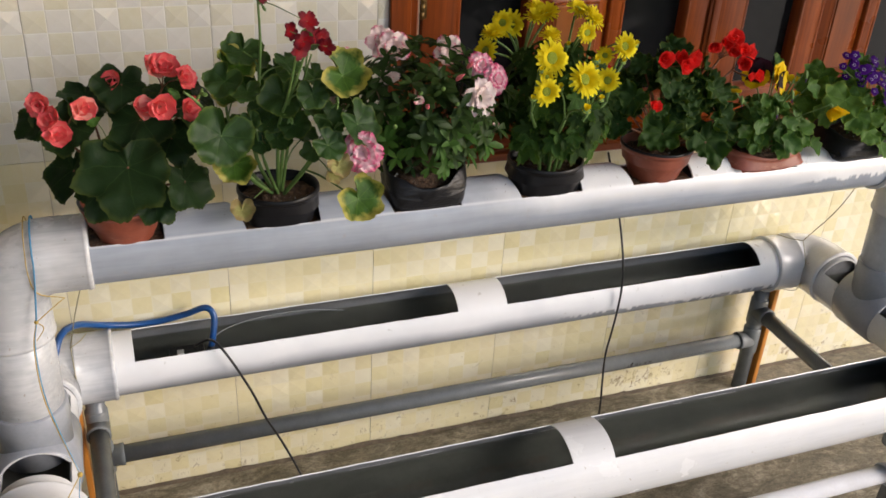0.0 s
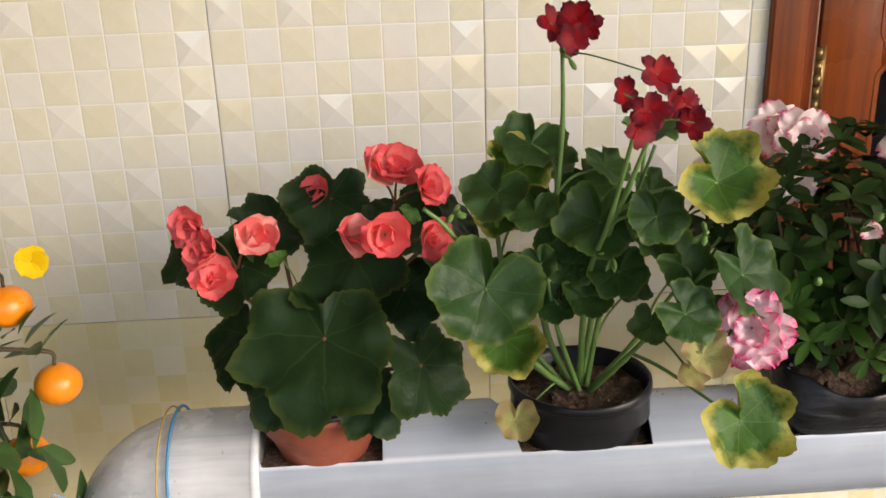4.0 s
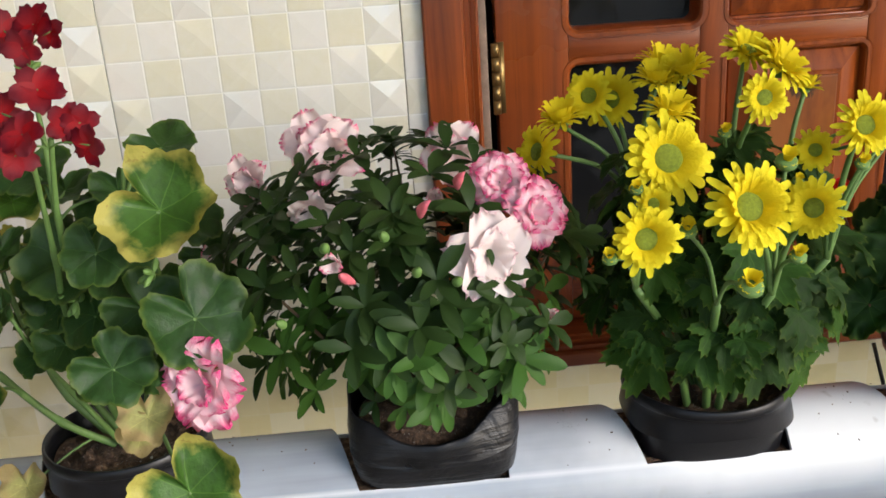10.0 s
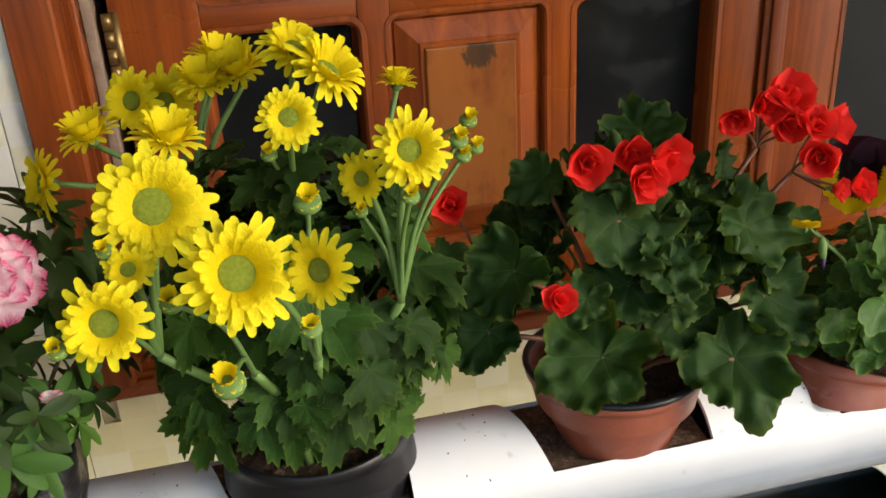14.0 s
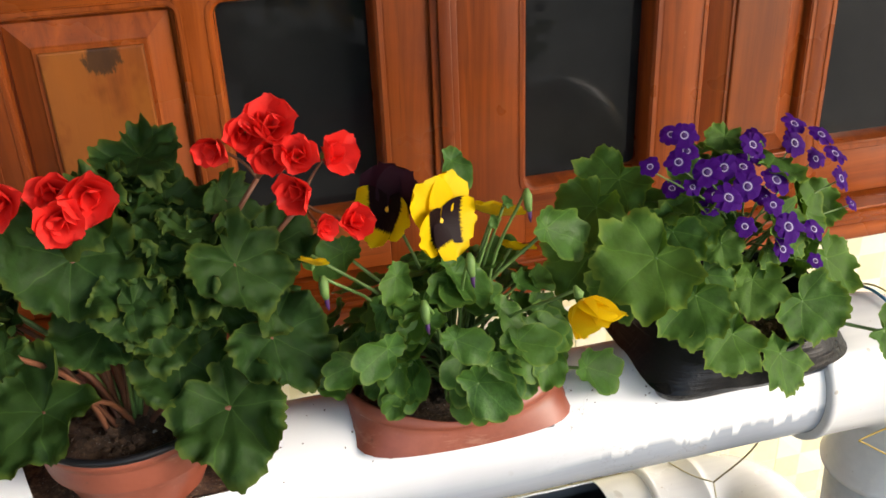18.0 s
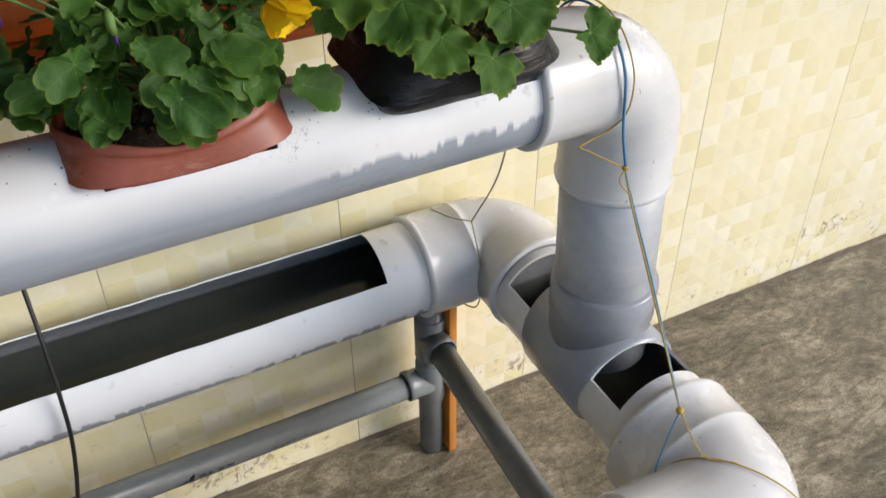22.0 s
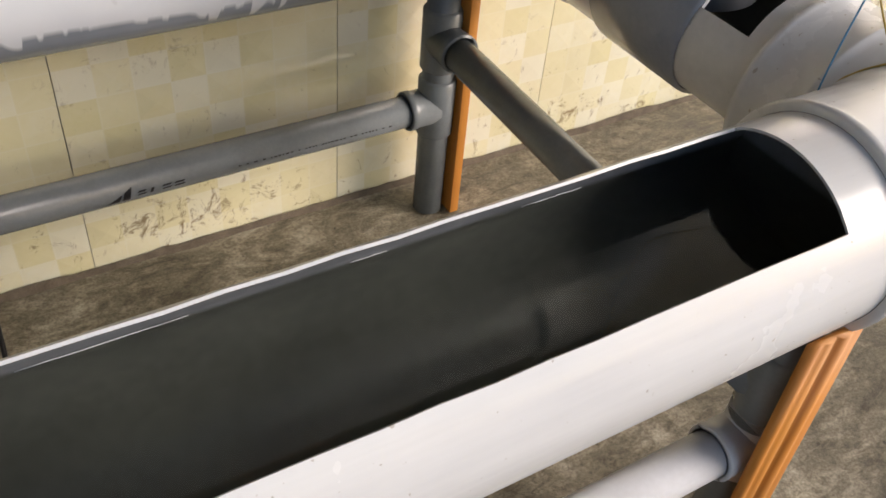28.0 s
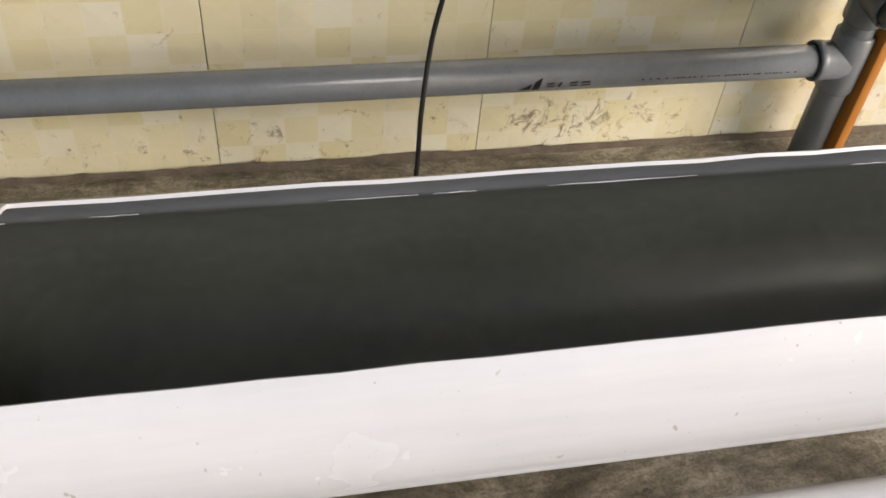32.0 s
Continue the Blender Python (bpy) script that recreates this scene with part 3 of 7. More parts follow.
WALL_X0, WALL_X1, WALL_Z = -1.94, 6.46, 2.8

# ---- floor, wall and the rest of the porch ----


def floor():
    bm = bmesh.new()
    bmesh.ops.create_grid(bm, x_segments=120, y_segments=80, size=1)
    for v in bm.verts:
        v.co = Vector((2.26 + v.co.x * 4.2, -2.6 + v.co.y * 2.9, 0))
        v.co.z = 0.004 * (noise.noise(v.co * 2.2) - 0.3) if v.co.y < -0.05 else -0.002
    bmesh.ops.solidify(bm, geom=bm.faces[:], thickness=0.12)
    ob = part("floor", bm, M["concrete"])
    tagged(ob, "worn grey-brown concrete porch floor with dark stains", "floor", kind="structure")


def wall():
    bm = bmesh.new()
    x0, x1 = WALL_X0, WALL_X1
    ys = (0.006, 0.20)
    box(bm, x0, WIN_X0, *ys, -0.1, WALL_Z)
    box(bm, WIN_X1, x1, *ys, -0.1, WALL_Z)
    box(bm, WIN_X0, WIN_X1, *ys, -0.1, WIN_Z0)
    box(bm, WIN_X0, WIN_X1, *ys, WIN_Z1, WALL_Z)
    ob = part("wall_north", bm, M["grout"], smooth=False)
    tagged(ob, "porch wall clad in glossy cream check tiles", "wall", kind="structure")
    return ob


def tile_mesh(w, h, cells, cut=None, relief=1.0):
    """One tile of small square facets, each a low pyramid; cut: an opening (x0, x1, z0, z1) in tile space to leave out."""
    bm = bmesh.new()
    nx, nz = cells
    g = 0.0007
    rng = random.Random(3)
    for i in range(nx):
        for j in range(nz):
            ax, bx, az, bz = w * i / nx, w * (i + 1) / nx, h * j / nz, h * (j + 1) / nz
            ax, bx = max(ax, g), min(bx, w - g)
            az, bz = max(az, g), min(bz, h - g)
            if cut:
                cx0, cx1, cz0, cz1 = cut
                if bx > cx0 and ax < cx1 and bz > cz0 and az < cz1:
                    if ax < cx0 - 0.002:
                        bx = cx0
                    elif bx > cx1 + 0.002:
                        ax = cx1
                    elif az < cz0 - 0.002:
                        bz = cz0
                    elif bz > cz1 + 0.002:
                        az = cz1
                    else:
                        continue
            d = 0.0
            e = -(0.0027 if (i + j) % 2 else 0.0020) * rng.choice((0.4, 0.6, 0.9, 1.4)) * relief
            ox, oz = (rng.uniform(-0.06, 0.06) * relief for _ in (0, 1))
            q = [bm.verts.new(p) for p in ((ax, d, az), (bx, d, az), (bx, d, bz), (ax, d, bz))]
            mx, mz = (ax + bx) / 2, (az + bz) / 2
            ins = [bm.verts.new((mx + (v.co.x - mx) * 0.93, -0.0005 * relief if relief > 0.5 else 0.0, mz + (v.co.z - mz) * 0.93)) for v in q]
            c = bm.verts.new((mx + ox * (bx - ax), e, mz + oz * (bz - az)))
            for k in range(4):
                bm.faces.new((q[k], q[(k + 1) % 4], ins[(k + 1) % 4], ins[k]))
                bm.faces.new((ins[k], ins[(k + 1) % 4], c))
            # edge of the facet back to the grout
            if i in (0, nx - 1) or j in (0, nz - 1) or cut:
                r = [bm.verts.new((v.co.x, 0.007, v.co.z)) for v in q]
                for k in range(4):
                    bm.faces.new((q[(k + 1) % 4], q[k], r[k], r[(k + 1) % 4]))
    return mesh_of("tile", bm, M["tile"], smooth=False) if bm.faces else None


def wall_tiles(wall_ob):
    rows = ((-0.01, 0.44, 9), (0.44, 1.04, 12), (1.04, 1.64, 12), (1.64, 2.24, 12), (2.24, 2.84, 12))
    shared = {}
    k = math.floor((WALL_X0 - 2.86) / 0.4) + 1
    x = 2.86 + 0.4 * k
    while x + 0.4 < WALL_X1:
        for z0, z1, nz in rows:
            hit = x < WIN_X1 and x + 0.4 > WIN_X0 and z0 < WIN_Z1 and z1 > WIN_Z0
            if hit:
                me = tile_mesh(0.4, z1 - z0, (8, nz), (WIN_X0 - x, WIN_X1 - x, WIN_Z0 - z0, WIN_Z1 - z0), 0.9 if z0 > 1 else 0.40)
                if me is None:
                    continue
            else:
                key = (nz, z0 > 1)
                if key not in shared:
                    shared[key] = tile_mesh(0.4, z1 - z0, (8, nz), None, 0.9 if z0 > 1 else 0.40)
                me = shared[key]
            part("tile", me, None, wall_ob, m=pose(x, -0.001, z0))
        x += 0.4


def wall_foot():
    """The ragged mortar edge where the tiles meet the floor."""
    bm = bmesh.new()
    rng = random.Random(11)
    n = 420
    prev = None
    for i in range(n):
        x = WALL_X0 + 0.1 + (WALL_X1 - WALL_X0 - 0.2) * i / (n - 1)
        h = 0.006 + 0.012 * max(0, noise.noise((x * 7, 0, 0))) + 0.006 * max(0, noise.noise((x * 31, 3, 0)))
        d = 0.006 + 0.010 * max(0, noise.noise((x * 9, 8, 0)))
        cur = [bm.verts.new(p) for p in ((x, -0.004, h), (x, -d, 0.001 + h * 0.3), (x, -d - 0.006, -0.004))]
        if prev:
            for a in range(2):
                bm.faces.new((prev[a], prev[a + 1], cur[a + 1], cur[a]))
        prev = cur
    ob = part("mortar_edge", bm, plain("dirty mortar", (0.13, 0.10, 0.07), 0.9, 0, 0.4, 40, 0.5))
    tagged(ob, "dirty ragged mortar edge along the foot of the tiled wall", "trim", kind="structure")


def porch_shell():
    """Unseen plain walls and roof, added to close the porch beside and above and shape its light; the front stays open
    to the daylight.
    """
    for name, b in (("wall_west", (WALL_X0 - 0.15, WALL_X0, -2.2, 0.2, -0.1, WALL_Z)), ("wall_east", (WALL_X1, WALL_X1 + 0.15, -2.2, 0.2, -0.1, 0.5))):
        bm = bmesh.new()
        box(bm, *b)
        tagged(part(name, bm, M["plaster"], smooth=False), "plain pale plaster side wall of the porch" if name == "wall_west" else "low plain plaster parapet at the open porch end", "wall", kind="structure")
    # unseen front wall, added to keep sky light off the left end
    bm = bmesh.new()
    box(bm, WALL_X0 - 0.15, 0.30, -2.35, -2.2, -0.1, WALL_Z)
    tagged(part("wall_south", bm, M["plaster"], smooth=False), "unseen plaster front wall added to darken the porch corner", "wall", kind="structure")
    # assumed roof, out of view; it shades the wall and rack from above
    bm = bmesh.new()
    box(bm, WALL_X0 - 0.15, WALL_X1 + 0.15, -2.3, 0.2, WALL_Z, WALL_Z + 0.12)
    tagged(part("ceiling", bm, M["plaster"], smooth=False), "unseen plaster porch ceiling added to hold back the sky", "ceiling", kind="structure")
    bm = bmesh.new()
    bmesh.ops.create_grid(bm, x_segments=4, y_segments=4, size=1)
    for v in bm.verts:
        v.co = Vector((v.co.x * 400, v.co.y * 400, -0.13))
    tagged(part("ground", bm, M["concrete"]), "grey concrete yard round the porch", "ground", kind="structure")


# ---- window ----


def frame_rail(name, parent, x0, x1, y0, y1, z0, z1, mat, bevel=0.004, label=""):
    bm = bmesh.new()
    box(bm, x0, x1, y0, y1, z0, z1, bevel)
    return part(name, bm, mat, parent, label)


def round_loop(bm, x0, x1, z0, z1, y, r, seg=5):
    """A level-sided loop with rounded corners in the wall's plane."""
    pts = []
    for cx, cz, a0 in ((x1 - r, z1 - r, 0), (x0 + r, z1 - r, 90), (x0 + r, z0 + r, 180), (x1 - r, z0 + r, 270)):
        for k in range(seg + 1):
            a = radians(a0 + 90 * k / seg)
            pts.append(bm.verts.new((cx + r * math.cos(a), y, cz + r * math.sin(a))))
    return pts


def bridge(bm, a, b):
    n = len(a)
    for k in range(n):
        bm.faces.new((a[k], a[(k + 1) % n], b[(k + 1) % n], b[k]))


def moulding(name, parent, x0, x1, z0, z1, profile, mat, r=0.016):
    """A routed edge round an opening: profile of (inset, y) from the stile's face inwards, round at the corners."""
    bm = bmesh.new()
    loops = [round_loop(bm, x0 + i, x1 - i, z0 + i, z1 - i, y, max(0.002, r - i)) for i, y in profile]
    for a, b in zip(loops, loops[1:]):
        bridge(bm, a, b)
    bmesh.ops.recalc_face_normals(bm, faces=bm.faces[:])
    return part(name, bm, mat, parent, angle=30)


def raised_panel(parent, x0, x1, z0, z1, yf, field):
    """A panel with wide varnished bevels rising to a flat field."""
    def ring(bm, i, y):
        return [bm.verts.new((xx, y, zz)) for xx, zz in ((x0 + i, z0 + i), (x1 - i, z0 + i), (x1 - i, z1 - i), (x0 + i, z1 - i))]
    bm = bmesh.new()
    rings = [ring(bm, i, yf + d) for i, d in ((-0.004, 0.016), (0.004, 0.016), (0.006, 0.011), (0.034, -0.001), (0.036, -0.003), (0.041, -0.003))]
    for a, b in zip(rings, rings[1:]):
        bridge(bm, a, b)
    bm.faces.new([bm.verts.new((v.co.x, yf + 0.02, v.co.z)) for v in rings[0]])
    bevel = part("panel", bm, M["wood_v"], parent, "raised wooden panel with varnished bevels", smooth=False)
    bm = bmesh.new()
    rings = [ring(bm, i, yf + d) for i, d in ((0.041, -0.0025), (0.042, -0.006), (0.044, -0.0068))]
    for a, b in zip(rings, rings[1:]):
        bridge(bm, a, b)
    bm.faces.new(rings[-1])
    part("panel_field", bm, field, bevel, "flat panel field, varnish rubbed to orange", smooth=False)


def frame_side(win, side, mat):
    """One mitred side of the outer frame with stepped mouldings on its inner edge."""
    prof = ((0.0, 0.15), (0.0, -0.013), (0.003, -0.016), (0.021, -0.016), (0.024, -0.013), (0.0255, -0.008), (0.033, -0.0095), (0.0345, -0.003), (0.041, -0.005), (0.0435, 0.002), (0.046, 0.004), (0.047, 0.15))
    bm = bmesh.new()
    rows = []
    for i, y in prof:
        wide = 0.031 if i > 0.01 else 0.0
        x0, x1, z0, z1 = WIN_X0 + i + wide, WIN_X1 - i, WIN_Z0 + i, WIN_Z1 - i
        c = {"left": ((x0, z0), (x0, z1)), "right": ((x1, z1), (x1, z0)), "low": ((x1, z0), (x0, z0)), "high": ((x0, z1), (x1, z1))}[side]
        rows.append([bm.verts.new((c[0][0] + (c[1][0] - c[0][0]) * k / 6, y, c[0][1] + (c[1][1] - c[0][1]) * k / 6)) for k in range(7)])
    for a, b in zip(rows, rows[1:]):
        for k in range(6):
            bm.faces.new((a[k], b[k], b[k + 1], a[k + 1]))
    bmesh.ops.recalc_face_normals(bm, faces=bm.faces[:])
    part("window_frame", bm, mat, win, smooth=False)


def window():
    win = thing("window_1", "red-brown varnished wooden window with dark glass panes and raised panels", "window", kind="structure")
    for side in ("left", "right", "low", "high"):
        frame_side(win, side, M["wood_v"] if side in ("left", "right") else M["wood_h"])
    xa, xb = WIN_X0 + 0.078, WIN_X1 - 0.047
    za, zb = WIN_Z0 + 0.047, WIN_Z1 - 0.047
    frame_rail("rebate", win, xa, xa + 0.012, 0.026, 0.14, za, zb, M["paint_gap"], 0.002, "scraped pale strip beside the hinge")
    frame_rail("rebate", win, xa + 0.012, xb, 0.070, 0.14, za, za + 0.012, M["wood_h"], 0.004)
    leaves = (((1.793, 2.665), ((1.897, 2.088), (2.130, 2.336), (2.382, 2.586))), ((2.673, 3.566), ((2.793, 2.988), (3.071, 3.238), (3.284, 3.474))))
    yf, yb = 0.048, 0.092
    rows = ((1.073, 1.384), (1.430, 1.90))
    glass_edge = ((-0.012, yf - 0.0004), (-0.0105, yf + 0.003), (-0.009, yf - 0.0012), (-0.003, yf - 0.0012), (0.001, yf + 0.003), (0.003, yf + 0.012), (0.0045, yf + 0.016), (0.0045, 0.089))
    panel_edge = ((-0.011, yf - 0.0004), (-0.0095, yf + 0.003), (-0.008, yf - 0.0012), (-0.003, yf - 0.0012), (0.0, yf + 0.004), (0.001, yf + 0.018))
    for (lx0, lx1), cols in leaves:
        first = lx0 < 2
        leaf = part("casement", bmesh.new(), M["wood_v"], win)
        zs = (za + 0.005, zb - 0.004)
        xs = [lx0] + [v for c in cols for v in c] + [lx1]
        for i in range(0, len(xs), 2):
            frame_rail("stile", leaf, xs[i], xs[i + 1], yf, yb, *zs, M["wood_v"], 0.0025)
        for c0, c1 in cols:
            for r0, r1 in ((zs[0], rows[0][0]), (rows[0][1], rows[1][0]), (rows[1][1], zs[1])):
                frame_rail("rail", leaf, c0, c1, yf + 0.0008, yb, r0, r1, M["wood_h"], 0.0012)
        for n, (c0, c1) in enumerate(cols):
            for k, (r0, r1) in enumerate(rows):
                if n == 1:
                    raised_panel(leaf, c0, c1, r0, r1, yf, M["wood_panel"] if first and not k else M["wood_field"])
                    moulding("moulding", leaf, c0, c1, r0, r1, panel_edge, M["wood_v"], 0.012)
                else:
                    bm = bmesh.new()
                    box(bm, c0 - 0.004, c1 + 0.004, 0.086, 0.090, r0 - 0.004, r1 + 0.004)
                    part("pane", bm, M["pane"], leaf, "dark tinted glass pane", smooth=False)
                    moulding("moulding", leaf, c0, c1, r0, r1, glass_edge, M["wood_v"])
        # cover moulding with a bead on the meeting edge
        if not first:
            bm = bmesh.new()
            for a, b, d in ((-0.016, 0.022, 0.007), (-0.006, 0.012, 0.012)):
                box(bm, lx0 + a, lx0 + b, yf - d, yf - 0.0005, *zs, 0.003)
            part("edge_moulding", bm, M["wood_v"], leaf)
    for hx, hz, side in ((1.7905, 1.322, 1), (1.7905, 1.85, 1), (3.567, 1.28, -1), (3.567, 1.85, -1)):
        bm = bmesh.new()
        for k in range(5):
            sweep(bm, [(hx, 0.043, hz + k * 0.0205), (hx, 0.043, hz + k * 0.0205 + 0.0192)], 0.0062, 10)
        box(bm, *sorted((hx + side * 0.002, hx + side * 0.013)), 0.0455, 0.0492, hz, hz + 0.102)
        part("hinge", bm, M["brass"], win, "worn brass butt hinge")
    # a flat sheet behind the glass, the room's darkness put into its colour
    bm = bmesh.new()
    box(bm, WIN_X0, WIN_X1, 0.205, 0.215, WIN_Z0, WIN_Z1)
    tagged(part("backdrop", bm, plain("dark room", (0.01, 0.01, 0.01), 0.9), smooth=False), "flat near-black sheet standing in for the unlit room", "backdrop", kind="structure")


# ---- pipes ----


def slotted(bm, length, R, wall, slots, n=48, ends=False, dx=0.06, ragged=0.0015, skew=0.0):
    """A pipe along +x with openings cut through: slots of (x0, x1, angle to the front, angle to the back) in degrees from the top."""
    rng = random.Random(7)
    xs = {0.0, length}
    k = int(length / dx)
    xs |= {length * i / k for i in range(k + 1)}
    an = {TAU * i / n for i in range(n)}
    for a, b, f, g in slots:
        xs = {v for v in xs if min(abs(v - a), abs(v - b)) > 0.012 and not a - skew * 1.3 < v < a} | {a, b}
        fa, ga = radians(-f) % TAU, radians(g) % TAU
        an = {v for v in an if min(abs(v - fa), abs(v - ga)) > 0.045} | {fa, ga}
    xs.add(0.0), xs.add(length)
    xs, an = sorted(xs), sorted(an)
    jit = {}

    def vert(i, j, r):
        key = (i, j % len(an), r)
        if key not in jit:
            a, x = an[j % len(an)], xs[i]
            y, z = math.sin(a) * r, math.cos(a) * r
            for s0, s1, f, g in slots:
                if skew and abs(x - s0) < 1e-9:
                    sa = a if a < math.pi else a - TAU
                    u = (sa + radians(f)) / radians(f + g)
                    x -= skew * (max(0.0, u) if u <= 1 else max(0.0, 1 - (u - 1) * 2.5))
                    continue
                if s0 <= x <= s1 and (abs(a - radians(-f) % TAU) < 1e-6 or abs(a - radians(g) % TAU) < 1e-6):
                    z += noise.noise((x * 23, a * 5, 1.7)) * min(ragged, 0.0015) * 1.2 + (noise.noise((x * 4.3, 5, 4.1)) * (ragged - 0.0015) * 2.2 if a > math.pi else 0.0)
            jit[key] = bm.verts.new((x, y, z))
        return jit[key]

    def cut(i, j):
        xm = (xs[i] + xs[i + 1]) / 2
        a0, a1 = an[j], an[(j + 1) % len(an)]
        if a1 < a0:
            a1 += TAU
        am = ((a0 + a1) / 2) % TAU
        if am > math.pi:
            am -= TAU
        return any(s0 < xm < s1 and -radians(f) < am < radians(g) for s0, s1, f, g in slots)

    m = len(an)
    gone = {(i, j) for i in range(len(xs) - 1) for j in range(m) if cut(i, j)}
    ri = R - wall
    for i in range(len(xs) - 1):
        for j in range(m):
            if (i, j) in gone:
                continue
            o = [vert(i, j, R), vert(i + 1, j, R), vert(i + 1, j + 1, R), vert(i, j + 1, R)]
            q = [vert(i, j, ri), vert(i + 1, j, ri), vert(i + 1, j + 1, ri), vert(i, j + 1, ri)]
            bm.faces.new((o[0], o[3], o[2], o[1]))
            f = bm.faces.new((q[0], q[1], q[2], q[3]))
            f.material_index = 1
            for (di, dj), (a, b) in {(-1, 0): (0, 3), (1, 0): (1, 2), (0, -1): (0, 1), (0, 1): (3, 2)}.items():
                ni, nj = i + di, (j + dj) % m
                if (ni, nj) in gone or (ends and not 0 <= ni < len(xs) - 1):
                    e = bm.faces.new((o[a], o[b], q[b], q[a]))
                    e.material_index = 0
    bmesh.ops.recalc_face_normals(bm, faces=bm.faces[:])


def elbow_pts(c, d0, d1, r, n=9):
    """Points on a quarter bend round the corner c, coming in along d0 and leaving along d1."""
    c, d0, d1 = Vector(c), Vector(d0), Vector(d1)
    o = c - d0 * r + d1 * r
    return [o + (d0 * math.sin(a) - d1 * math.cos(a)) * r for a in (math.pi / 2 * k / (n - 1) for k in range(n))]


def elbow(parent, c, d0, d1, bend, R, sock0, sock1, mat, label="", fat=1.0, ring0=True, ring1=True):
    """A moulded bend: at each end a socket with a thick lip, a small step and, where asked, a cast ring before the turn."""
    pts, rad = [], []
    d0v, d1v = Vector(d0), Vector(d1)
    mid = elbow_pts(c, d0, d1, bend, 13)
    a, b = mid[0], mid[-1]
    end = [(0.0, 0.0006), (-0.0006, 0.0075), (-0.002, 0.0095), (-0.0075, 0.0102), (-0.0095, 0.0094), (-0.012, 0.0080)]
    cast = [(0.0175, 0.0080), (0.0160, 0.0094), (0.0125, 0.0094), (0.0110, 0.0080)]
    for s, r in [(sock0 + o, r) for o, r in end] + (cast if ring0 else []):
        pts.append(a - d0v * s)
        rad.append(R + r * fat)
    for p in mid:
        pts.append(p)
        rad.append(R + 0.0080 * fat)
    for s, r in list(reversed([(sock1 + o, r) for o, r in end] + (cast if ring1 else []))):
        pts.append(b + d1v * s)
        rad.append(R + r * fat)
    bm = bmesh.new()
    sweep(bm, pts, rad, 48)
    for f in bm.faces:
        if len(f.verts) > 4:
            f.material_index = 1
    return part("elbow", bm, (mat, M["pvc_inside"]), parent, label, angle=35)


def pipe_run(name, parent, a, b, r, mat, label="", seg=28):
    bm = bmesh.new()
    sweep(bm, [a, b], r, seg)
    return part(name, bm, mat, parent, label)


